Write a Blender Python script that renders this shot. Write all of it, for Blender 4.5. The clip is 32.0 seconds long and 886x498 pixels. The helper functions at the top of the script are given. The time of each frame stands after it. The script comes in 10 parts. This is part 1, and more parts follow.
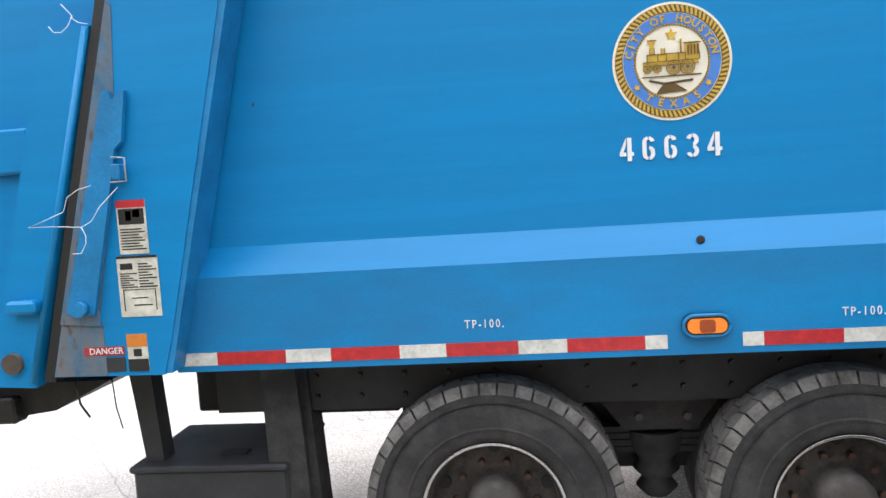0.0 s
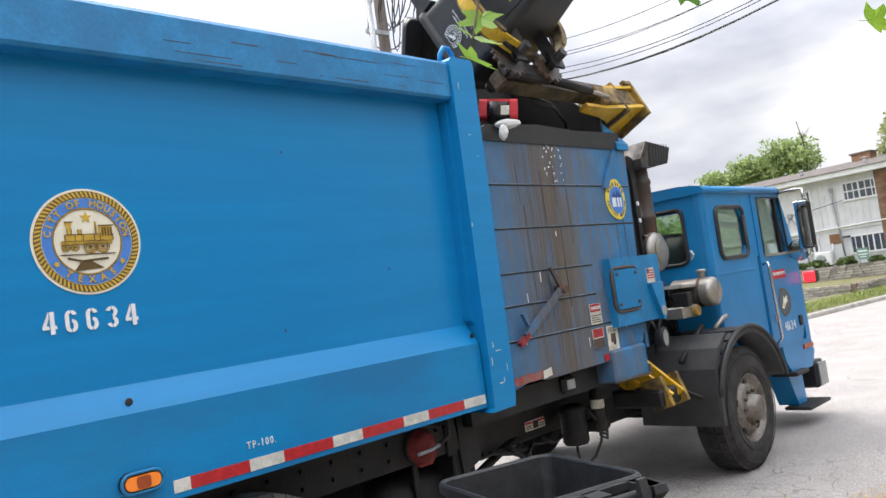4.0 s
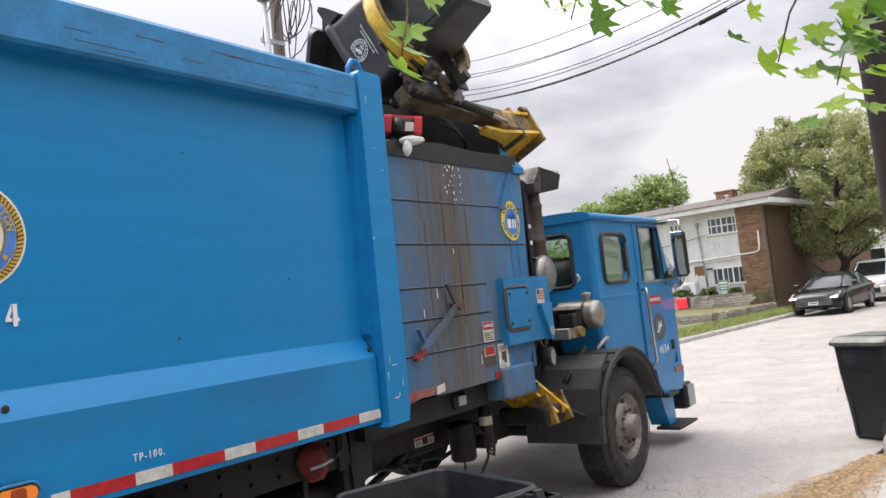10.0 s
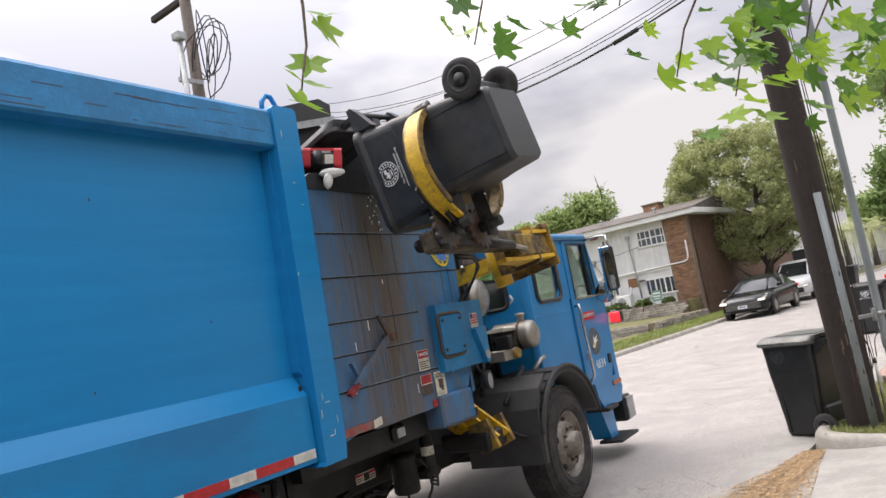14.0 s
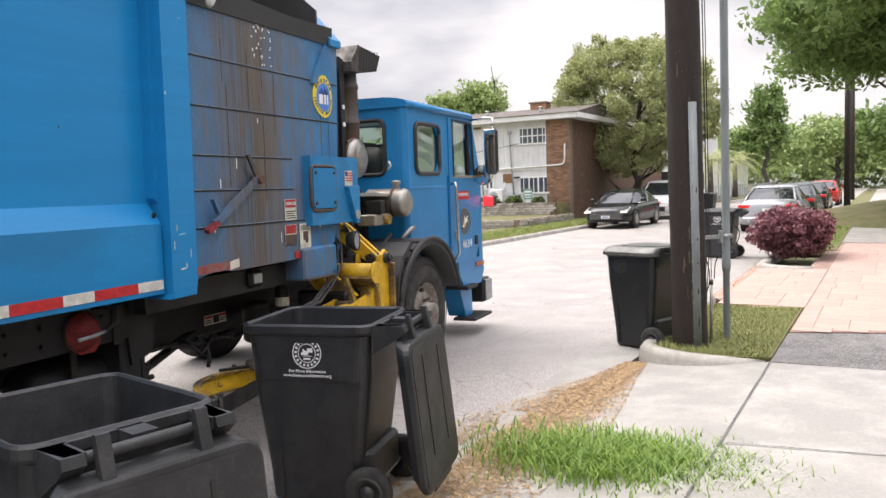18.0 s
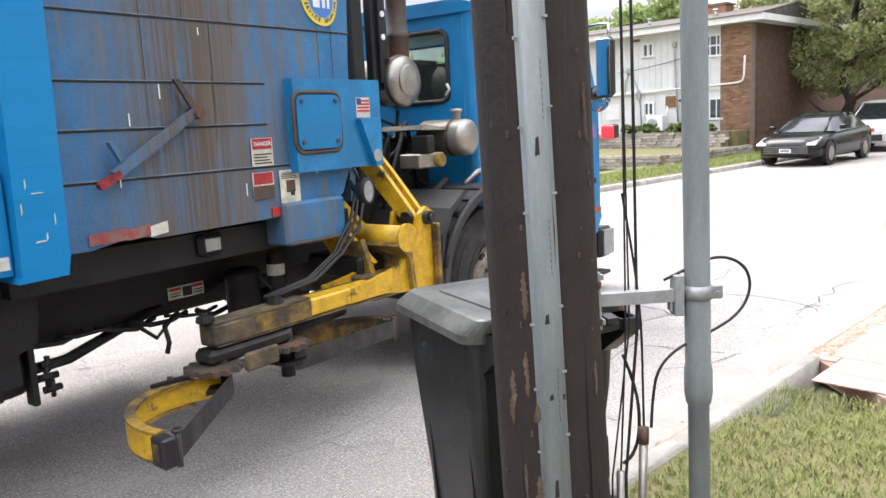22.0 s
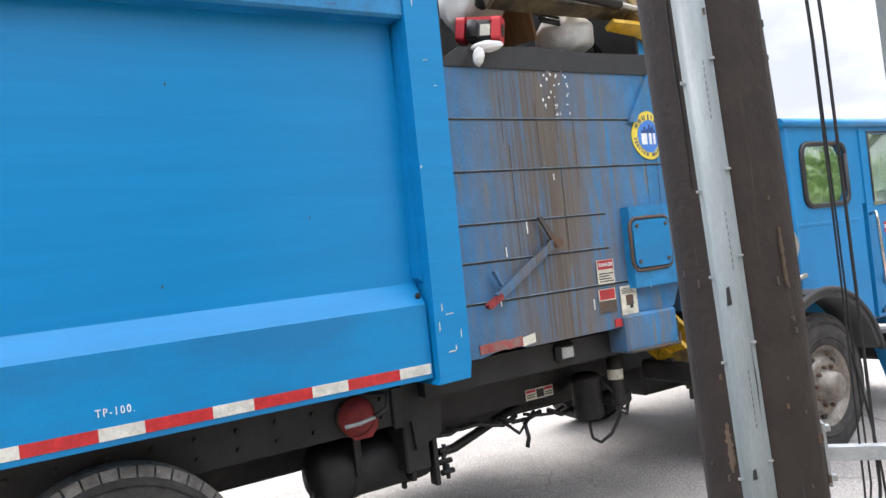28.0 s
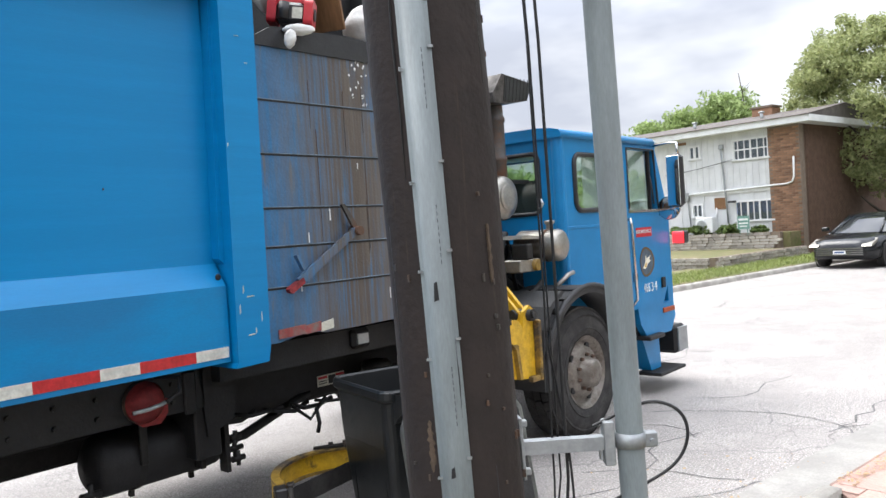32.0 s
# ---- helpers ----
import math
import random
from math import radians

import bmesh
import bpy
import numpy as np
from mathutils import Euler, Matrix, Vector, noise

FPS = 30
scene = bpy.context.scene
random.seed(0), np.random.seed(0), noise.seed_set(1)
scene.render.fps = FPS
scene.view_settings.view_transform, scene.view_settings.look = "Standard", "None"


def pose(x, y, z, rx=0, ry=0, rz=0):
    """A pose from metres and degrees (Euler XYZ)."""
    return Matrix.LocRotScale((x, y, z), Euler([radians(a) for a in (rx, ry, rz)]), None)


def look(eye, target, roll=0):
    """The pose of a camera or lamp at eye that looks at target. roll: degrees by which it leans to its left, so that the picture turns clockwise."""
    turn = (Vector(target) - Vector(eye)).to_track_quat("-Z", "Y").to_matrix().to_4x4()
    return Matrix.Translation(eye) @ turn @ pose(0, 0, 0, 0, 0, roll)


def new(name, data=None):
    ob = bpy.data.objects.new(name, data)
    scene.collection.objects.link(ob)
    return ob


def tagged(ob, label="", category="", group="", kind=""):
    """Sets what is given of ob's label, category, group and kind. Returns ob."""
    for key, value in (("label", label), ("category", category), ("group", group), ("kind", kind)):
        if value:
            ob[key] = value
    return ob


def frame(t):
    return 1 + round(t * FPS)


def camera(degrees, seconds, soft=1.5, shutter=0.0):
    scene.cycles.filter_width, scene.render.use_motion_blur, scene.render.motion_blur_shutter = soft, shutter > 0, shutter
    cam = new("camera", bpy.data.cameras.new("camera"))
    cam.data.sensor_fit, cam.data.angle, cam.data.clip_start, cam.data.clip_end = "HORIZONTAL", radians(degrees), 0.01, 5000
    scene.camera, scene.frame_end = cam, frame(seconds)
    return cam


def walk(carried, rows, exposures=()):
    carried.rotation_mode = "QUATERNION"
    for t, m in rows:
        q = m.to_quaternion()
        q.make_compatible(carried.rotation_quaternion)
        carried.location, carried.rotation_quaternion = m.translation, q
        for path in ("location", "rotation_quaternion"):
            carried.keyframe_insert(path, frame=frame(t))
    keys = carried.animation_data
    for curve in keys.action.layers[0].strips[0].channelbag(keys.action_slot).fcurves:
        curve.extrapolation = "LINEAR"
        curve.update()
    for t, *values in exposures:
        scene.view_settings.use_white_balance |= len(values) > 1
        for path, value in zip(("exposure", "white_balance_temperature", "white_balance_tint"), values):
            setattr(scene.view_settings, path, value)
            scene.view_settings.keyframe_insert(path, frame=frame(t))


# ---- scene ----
"""A street-side view of a blue side-loading refuse truck that empties wheeled carts."""
cam = camera(59.67, 32.0)
# seconds, x, y, z, yaw, pitch, roll
PATH = [
    (0, 0.812, -2.873, 1.836, 6.63, -4.89, 3.67),
    (0.5, 0.628, -2.834, 1.826, 4.59, -3.05, 3.27),
    (1, 0.440, -2.760, 1.812, -7.28, 0.51, 2.99),
    (1.5, 0.204, -2.795, 1.792, -24.22, 3.38, 4.01),
    (2, 0.089, -2.917, 1.778, -34.93, 3.86, 5.32),
    (2.5, 0.098, -3.013, 1.789, -40.99, 3.55, 6.26),
    (3, 0.121, -3.059, 1.789, -43.58, 3.51, 6.89),
    (3.5, 0.132, -3.061, 1.795, -44.54, 3.60, 7.33),
    (5.5, 0.136, -3.087, 1.801, -45.59, 4.71, 9.11),
    (6, 0.122, -3.090, 1.807, -45.91, 4.92, 8.86),
    (6.5, 0.110, -3.098, 1.801, -46.35, 4.95, 8.32),
    (7, 0.109, -3.102, 1.799, -46.87, 4.91, 7.86),
    (7.5, 0.105, -3.103, 1.804, -47.48, 4.90, 7.55),
    (8, 0.092, -3.100, 1.802, -48.09, 4.96, 7.31),
    (8.5, 0.084, -3.102, 1.796, -49.05, 4.93, 7.04),
    (9, 0.076, -3.073, 1.795, -50.46, 4.69, 6.55),
    (9.5, 0.071, -3.030, 1.795, -52.09, 4.33, 6.15),
    (10, 0.055, -2.988, 1.779, -53.89, 4.14, 6.14),
    (10.5, 0.096, -2.978, 1.780, -55.21, 4.03, 6.59),
    (11, 0.108, -2.979, 1.775, -56.01, 4.05, 7.45),
    (11.5, 0.120, -2.997, 1.778, -56.38, 4.15, 8.39),
    (12, 0.120, -3.026, 1.776, -56.80, 4.30, 9.11),
    (12.5, 0.114, -3.041, 1.773, -57.25, 4.62, 9.72),
    (13, 0.123, -3.041, 1.778, -57.69, 5.00, 10.03),
    (13.5, 0.122, -3.032, 1.780, -58.05, 5.53, 10.48),
    (15.5, 0.122, -3.021, 1.760, -59.74, 4.59, 8.48),
    (16, 0.116, -3.020, 1.752, -60.42, 3.24, 6.80),
    (16.5, 0.150, -3.015, 1.748, -61.20, 1.74, 5.39),
    (17, 0.275, -3.015, 1.724, -62.58, -0.16, 3.79),
    (17.5, 0.515, -3.031, 1.725, -64.68, -2.24, 2.48),
    (18, 0.889, -2.997, 1.657, -67.21, -4.41, 1.87),
    (18.5, 1.534, -2.855, 1.608, -69.66, -6.03, 2.06),
    (19, 2.273, -2.809, 1.571, -71.03, -7.22, 2.61),
    (19.5, 3.179, -2.857, 1.588, -71.11, -8.07, 3.10),
    (20, 4.041, -2.931, 1.574, -69.51, -8.43, 3.58),
    (20.5, 4.849, -3.078, 1.611, -66.69, -8.53, 3.91),
    (21, 5.503, -3.144, 1.597, -63.27, -8.40, 4.00),
    (21.5, 6.076, -3.326, 1.620, -58.21, -8.62, 3.42),
    (22, 6.531, -3.422, 1.645, -51.75, -9.14, 2.88),
    (22.5, 6.699, -3.529, 1.668, -45.60, -9.57, 2.48),
    (23, 6.722, -3.702, 1.672, -40.52, -9.97, 2.45),
    (23.5, 6.663, -3.752, 1.675, -36.37, -10.26, 2.84),
    (24, 6.608, -3.736, 1.687, -34.23, -10.14, 3.22),
    (24.5, 6.592, -3.722, 1.692, -32.86, -9.14, 3.65),
    (25, 6.571, -3.718, 1.702, -31.49, -7.88, 4.00),
    (25.5, 6.578, -3.748, 1.703, -29.61, -6.24, 4.51),
    (27.5, 6.645, -3.757, 1.739, -27.25, -2.18, 7.44),
    (28, 6.660, -3.740, 1.761, -29.17, 0.43, 6.32),
    (28.5, 6.655, -3.750, 1.774, -30.43, 2.31, 5.26),
    (29, 6.646, -3.752, 1.772, -31.53, 3.78, 4.28),
    (29.5, 6.632, -3.756, 1.769, -32.32, 3.78, 3.93),
    (30, 6.647, -3.767, 1.762, -33.33, 3.14, 3.73),
    (30.5, 6.659, -3.759, 1.763, -35.46, 2.05, 3.69),
    (31, 6.662, -3.718, 1.759, -38.77, 1.00, 3.93),
    (31.5, 6.684, -3.677, 1.755, -43.11, -0.24, 3.76),
    (32, 6.841, -3.685, 1.728, -47.51, -1.39, 3.67),
]
# the phone's own exposure: it closes down where much sky is in view
EXPOSURE = [(0, 1.25, 6500, 10), (1.0, 1.18, 6500, 10), (3.0, 0.97, 6550, 10), (6.0, 0.85, 6650, 11), (10.0, 0.75, 6800, 13), (13.0, 0.66, 6900, 14), (16.0, 0.60, 6900, 14), (18.0, 0.9, 6900, 14), (20.0, 1.05, 6750, 13), (23.0, 1.4, 6600, 12), (25.0, 1.46, 6650, 12), (28.0, 1.40, 6500, 10), (30.0, 1.14, 6450, 9), (32.0, 1.05, 6400, 9)]
walk(cam, [(t, pose(x, y, z, 90 + p, r, w)) for t, x, y, z, w, p, r in PATH], EXPOSURE)

# the truck's place on the road: seconds, x, y, yaw
DRIVE = [
    (0, 0.000, 0.000, 0.00),
    (16, 0.000, 0.000, 0.00),
    (16.5, 0.052, 0.017, -0.02),
    (17, 0.092, 0.005, 0.09),
    (17.5, 0.229, -0.013, 0.19),
    (18, 0.644, -0.039, 0.23),
    (18.5, 1.324, -0.068, -0.03),
    (19, 2.039, -0.094, -0.20),
    (19.5, 2.590, -0.119, -0.17),
    (20, 3.078, -0.159, 0.08),
    (20.5, 3.587, -0.220, 0.37),
    (21, 4.017, -0.276, 0.48),
    (21.5, 4.281, -0.322, 0.77),
    (22, 4.351, -0.359, 1.27),
    (22.5, 4.340, -0.402, 1.78),
    (23, 4.386, -0.455, 2.19),
    (23.5, 4.396, -0.495, 2.54),
    (24, 4.379, -0.515, 2.85),
    (24.5, 4.407, -0.522, 3.11),
    (25, 4.471, -0.520, 3.32),
    (25.5, 4.566, -0.520, 3.40),
    (27.5, 4.982, -0.512, 3.62),
    (28, 5.017, -0.514, 3.61),
    (28.5, 5.014, -0.519, 3.53),
    (29, 5.023, -0.520, 3.45),
    (29.5, 5.021, -0.511, 3.38),
    (30, 5.014, -0.505, 3.23),
    (30.5, 5.021, -0.487, 3.07),
    (31, 5.080, -0.470, 2.83),
    (31.5, 5.229, -0.461, 2.43),
    (32, 5.457, -0.462, 1.98),
]

# ---- light ----
world = bpy.data.worlds.new("sky")
scene.world = world
world.use_nodes = True
wn = world.node_tree.nodes
wl = world.node_tree.links
bg = wn["Background"]
sky = wn.new("ShaderNodeTexSky")
sky.sky_type = "NISHITA"
sky.sun_disc = False
sky.sun_elevation = radians(61)
sky.sun_rotation = radians(14)
sky.air_density, sky.dust_density, sky.ozone_density = 1.0, 4.0, 1.0
# a bright overcast: the cloud deck is a soft grey-white veil over the sky
tc = wn.new("ShaderNodeTexCoord")
cn = wn.new("ShaderNodeTexNoise")
cn.inputs["Scale"].default_value, cn.inputs["Detail"].default_value = 2.2, 5.0
cmap = wn.new("ShaderNodeMapping")
cmap.inputs["Scale"].default_value = (1, 1, 2.6)
wl.new(tc.outputs["Generated"], cmap.inputs["Vector"])
wl.new(cmap.outputs["Vector"], cn.inputs["Vector"])
cr = wn.new("ShaderNodeValToRGB")
cr.color_ramp.elements[0].position, cr.color_ramp.elements[0].color = 0.42, (5.3, 5.55, 6.4, 1)
cr.color_ramp.elements[1].position, cr.color_ramp.elements[1].color = 0.56, (9.0, 9.1, 9.5, 1)
wl.new(cn.outputs["Fac"], cr.inputs["Fac"])
cm = wn.new("ShaderNodeMixRGB")
cm.inputs["Fac"].default_value = 0.9
wl.new(sky.outputs["Color"], cm.inputs["Color1"])
wl.new(cr.outputs["Color"], cm.inputs["Color2"])
# an overcast sky is about three times as bright overhead as at the horizon
sz = wn.new("ShaderNodeSeparateXYZ")
wl.new(tc.outputs["Generated"], sz.inputs[0])
rise = wn.new("ShaderNodeMapRange")
rise.inputs["From Min"].default_value, rise.inputs["From Max"].default_value = 0.22, 0.85
rise.inputs["To Min"].default_value, rise.inputs["To Max"].default_value = 0.53, 1.90
wl.new(sz.outputs["Z"], rise.inputs["Value"])
grade = wn.new("ShaderNodeVectorMath")
grade.operation = "SCALE"
wl.new(cm.outputs["Color"], grade.inputs[0])
wl.new(rise.outputs["Result"], grade.inputs["Scale"])
wl.new(grade.outputs["Vector"], bg.inputs["Color"])
bg.inputs["Strength"].default_value = 0.12
sun = new("sun", bpy.data.lights.new("sun", "SUN"))
sun.data.energy, sun.data.angle, sun.data.color = 1.5, radians(40), (1.0, 0.97, 0.93)
sun.matrix_world = look((0, 0, 30), (-3.0, -12.0, 6.0))


# ---- materials ----
def mat(name, color, rough=0.6, metal=0.0, vary=0.25, scale=6.0, bump=0.15, fine=60.0, dark=None, spec=0.5, amount=0.5, stretch=(1, 1, 1), island=0.0):
    """A painted, dusty or raw surface: two scales of colour change, grain and fine relief."""
    m = bpy.data.materials.new(name)
    m.use_nodes = True
    n, l = m.node_tree.nodes, m.node_tree.links
    b = n["Principled BSDF"]
    b.inputs["Metallic"].default_value = metal
    b.inputs["Specular IOR Level"].default_value = spec
    co = n.new("ShaderNodeTexCoord")
    mp = n.new("ShaderNodeMapping")
    mp.inputs["Scale"].default_value = stretch
    l.new(co.outputs["Object"], mp.inputs["Vector"])
    a = n.new("ShaderNodeTexNoise")
    a.inputs["Scale"].default_value, a.inputs["Detail"].default_value, a.inputs["Roughness"].default_value = scale, 6.0, 0.65
    l.new(mp.outputs["Vector"], a.inputs["Vector"])
    f = n.new("ShaderNodeTexNoise")
    f.inputs["Scale"].default_value, f.inputs["Detail"].default_value = fine, 3.0
    l.new(mp.outputs["Vector"], f.inputs["Vector"])
    dk = dark if dark else tuple(c * (1 - vary) for c in color)
    ramp = n.new("ShaderNodeValToRGB")
    ramp.color_ramp.elements[0].position, ramp.color_ramp.elements[1].position = 0.62 - amount * 0.4, 0.72 - amount * 0.2
    ramp.color_ramp.elements[0].color, ramp.color_ramp.elements[1].color = (*dk, 1), (*color, 1)
    l.new(a.outputs["Fac"], ramp.inputs["Fac"])
    mx = n.new("ShaderNodeMixRGB")
    mx.blend_type = "OVERLAY"
    mx.inputs["Fac"].default_value = min(1.0, vary * 0.9)
    l.new(ramp.outputs["Color"], mx.inputs["Color1"])
    l.new(f.outputs["Fac"], mx.inputs["Color2"])
    out = mx.outputs["Color"]
    if island:
        oi = n.new("ShaderNodeObjectInfo")
        hs = n.new("ShaderNodeHueSaturation")
        mr = n.new("ShaderNodeMapRange")
        mr.inputs["To Min"].default_value, mr.inputs["To Max"].default_value = 1 - island, 1 + island
        l.new(oi.outputs["Random"], mr.inputs["Value"])
        l.new(mr.outputs["Result"], hs.inputs["Value"])
        l.new(out, hs.inputs["Color"])
        out = hs.outputs["Color"]
    l.new(out, b.inputs["Base Color"])
    rr = n.new("ShaderNodeMapRange")
    rr.inputs["To Min"].default_value, rr.inputs["To Max"].default_value = min(1.0, rough * 1.25), rough * 0.85
    l.new(a.outputs["Fac"], rr.inputs["Value"])
    l.new(rr.outputs["Result"], b.inputs["Roughness"])
    if bump:
        bp = n.new("ShaderNodeBump")
        bp.inputs["Strength"].default_value, bp.inputs["Distance"].default_value = bump, 0.01
        l.new(f.outputs["Fac"], bp.inputs["Height"])
        l.new(bp.outputs["Normal"], b.inputs["Normal"])
    return m


def leafmat(name, color, dark, sub=0.3, rough=0.45):
    """Leaves: each island of the mesh has its own green, and lets light through."""
    m = bpy.data.materials.new(name)
    m.use_nodes = True
    n, l = m.node_tree.nodes, m.node_tree.links
    b = n["Principled BSDF"]
    g = n.new("ShaderNodeNewGeometry")
    o = n.new("ShaderNodeObjectInfo")
    ad = n.new("ShaderNodeMath")
    ad.operation = "ADD"
    l.new(g.outputs["Random Per Island"], ad.inputs[0])
    l.new(o.outputs["Random"], ad.inputs[1])
    fr = n.new("ShaderNodeMath")
    fr.operation = "FRACT"
    l.new(ad.outputs[0], fr.inputs[0])
    r = n.new("ShaderNodeValToRGB")
    r.color_ramp.elements[0].color, r.color_ramp.elements[1].color = (*dark, 1), (*color, 1)
    l.new(fr.outputs[0], r.inputs["Fac"])
    l.new(r.outputs["Color"], b.inputs["Base Color"])
    b.inputs["Roughness"].default_value = rough
    t = n.new("ShaderNodeBsdfTranslucent")
    l.new(r.outputs["Color"], t.inputs["Color"])
    mx = n.new("ShaderNodeMixShader")
    mx.inputs["Fac"].default_value = sub
    l.new(b.outputs[0], mx.inputs[1])
    l.new(t.outputs[0], mx.inputs[2])
    l.new(mx.outputs[0], n["Material Output"].inputs["Surface"])
    return m


def glassmat(name, tint, rough=0.02, mixed=0.75):
    """Thin window glass: mostly clear, mirror-like at its surface."""
    m = bpy.data.materials.new(name)
    m.use_nodes = True
    n, l = m.node_tree.nodes, m.node_tree.links
    tr = n.new("ShaderNodeBsdfTransparent")
    tr.inputs["Color"].default_value = (*tint, 1)
    gl = n.new("ShaderNodeBsdfGlossy")
    gl.inputs["Roughness"].default_value = rough
    fz = n.new("ShaderNodeLayerWeight")
    fz.inputs["Blend"].default_value = 0.25
    gr = n.new("ShaderNodeMapRange")
    gr.inputs["To Min"].default_value, gr.inputs["To Max"].default_value = 0.05, 0.45
    l.new(fz.outputs["Facing"], gr.inputs["Value"])
    mx = n.new("ShaderNodeMixShader")
    l.new(gr.outputs["Result"], mx.inputs["Fac"])
    l.new(tr.outputs[0], mx.inputs[1])
    l.new(gl.outputs[0], mx.inputs[2])
    l.new(mx.outputs[0], n["Material Output"].inputs["Surface"])
    return m


def glow(name, color, strength):
    m = bpy.data.materials.new(name)
    m.use_nodes = True
    b = m.node_tree.nodes["Principled BSDF"]
    b.inputs["Base Color"].default_value = (*color, 1)
    b.inputs["Emission Color"].default_value = (*color, 1)
    b.inputs["Emission Strength"].default_value = strength
    b.inputs["Roughness"].default_value = 0.3
    return m


def mixmat(name, first, second, scale, lo, hi, stretch=(1, 1, 1), rough=(0.5, 0.9), bump=0.2, metal=0.0, fine=70.0, third=None):
    """One surface worn, streaked or stained through to another."""
    m = mat(name, first, rough[0], metal, 0.25, scale * 2.2, bump, fine)
    n, l = m.node_tree.nodes, m.node_tree.links
    b = n["Principled BSDF"]
    co = n.new("ShaderNodeTexCoord")
    mp = n.new("ShaderNodeMapping")
    mp.inputs["Scale"].default_value = stretch
    l.new(co.outputs["Object"], mp.inputs["Vector"])
    a = n.new("ShaderNodeTexNoise")
    a.inputs["Scale"].default_value, a.inputs["Detail"].default_value, a.inputs["Roughness"].default_value = scale, 9.0, 0.7
    l.new(mp.outputs["Vector"], a.inputs["Vector"])
    rp = n.new("ShaderNodeValToRGB")
    rp.color_ramp.elements[0].position, rp.color_ramp.elements[1].position = lo, hi
    l.new(a.outputs["Fac"], rp.inputs["Fac"])
    old = b.inputs["Base Color"].links[0].from_socket
    mx = n.new("ShaderNodeMixRGB")
    l.new(rp.outputs["Color"], mx.inputs["Fac"])
    l.new(old, mx.inputs["Color1"])
    mx.inputs["Color2"].default_value = (*second, 1)
    out = mx.outputs["Color"]
    if third:
        a2 = n.new("ShaderNodeTexNoise")
        a2.inputs["Scale"].default_value, a2.inputs["Detail"].default_value = scale * 3.7, 8.0
        l.new(mp.outputs["Vector"], a2.inputs["Vector"])
        r2 = n.new("ShaderNodeValToRGB")
        r2.color_ramp.elements[0].position, r2.color_ramp.elements[1].position = 0.6, 0.68
        l.new(a2.outputs["Fac"], r2.inputs["Fac"])
        m3 = n.new("ShaderNodeMixRGB")
        l.new(r2.outputs["Color"], m3.inputs["Fac"])
        l.new(out, m3.inputs["Color1"])
        m3.inputs["Color2"].default_value = (*third, 1)
        out = m3.outputs["Color"]
    l.new(out, b.inputs["Base Color"])
    rr = n.new("ShaderNodeMapRange")
    rr.inputs["To Min"].default_value, rr.inputs["To Max"].default_value = rough
    l.new(rp.outputs["Color"], rr.inputs["Value"])
    l.new(rr.outputs["Result"], b.inputs["Roughness"])
    return m


def speckle(m, scale, colour, lo, hi, amount=1.0):
    """Adds sand-sized grains of another colour to a material."""
    n, l = m.node_tree.nodes, m.node_tree.links
    b = n["Principled BSDF"]
    co = n.new("ShaderNodeTexCoord")
    a = n.new("ShaderNodeTexNoise")
    a.inputs["Scale"].default_value, a.inputs["Detail"].default_value = scale, 2.0
    l.new(co.outputs["Object"], a.inputs["Vector"])
    big = n.new("ShaderNodeTexNoise")
    big.inputs["Scale"].default_value, big.inputs["Detail"].default_value = 1.7, 4.0
    l.new(co.outputs["Object"], big.inputs["Vector"])
    rp = n.new("ShaderNodeValToRGB")
    rp.color_ramp.elements[0].position, rp.color_ramp.elements[1].position = lo, hi
    l.new(a.outputs["Fac"], rp.inputs["Fac"])
    ml = n.new("ShaderNodeMath")
    ml.operation = "MULTIPLY"
    l.new(rp.outputs["Color"], ml.inputs[0])
    l.new(big.outputs["Fac"], ml.inputs[1])
    old = b.inputs["Base Color"].links[0].from_socket
    mx = n.new("ShaderNodeMixRGB")
    l.new(ml.outputs[0], mx.inputs["Fac"])
    l.new(old, mx.inputs["Color1"])
    mx.inputs["Color2"].default_value = (*colour, 1)
    l.new(mx.outputs["Color"], b.inputs["Base Color"])


BLUE = mat("blue_paint", (0.003, 0.212, 0.49), 0.34, 0.0, 0.08, 1.6, 0.04, 90, spec=0.30, stretch=(0.35, 1, 6.0))
BLUE_SKIRT = mat("blue_skirt_paint", (0.003, 0.212, 0.48), 0.36, 0.0, 0.13, 1.1, 0.04, 90, dark=(0.012, 0.165, 0.37), amount=0.42, stretch=(0.6, 1, 1.8))
BLUE_WORN = mixmat("blue_paint_worn", (0.008, 0.205, 0.46), (0.05, 0.07, 0.09), 2.4, 0.62, 0.80, (1, 1, 0.6), (0.42, 0.8), 0.1)
BLUE_GRIME = mixmat("blue_paint_grimy", (0.02, 0.185, 0.41), (0.12, 0.135, 0.15), 2.2, 0.44, 0.76, (2.6, 1, 0.30), (0.5, 0.85), 0.2, third=(0.12, 0.145, 0.17))

BLUE_SKIRT.node_tree.nodes["Principled BSDF"].inputs["Specular IOR Level"].default_value = 0.28

SCUFFED = mixmat("scuffed_dirty_blue", (0.05, 0.155, 0.27), (0.17, 0.15, 0.13), 4.0, 0.38, 0.62, (1.6, 1, 0.7), (0.5, 0.85), 0.15, third=(0.10, 0.075, 0.055))


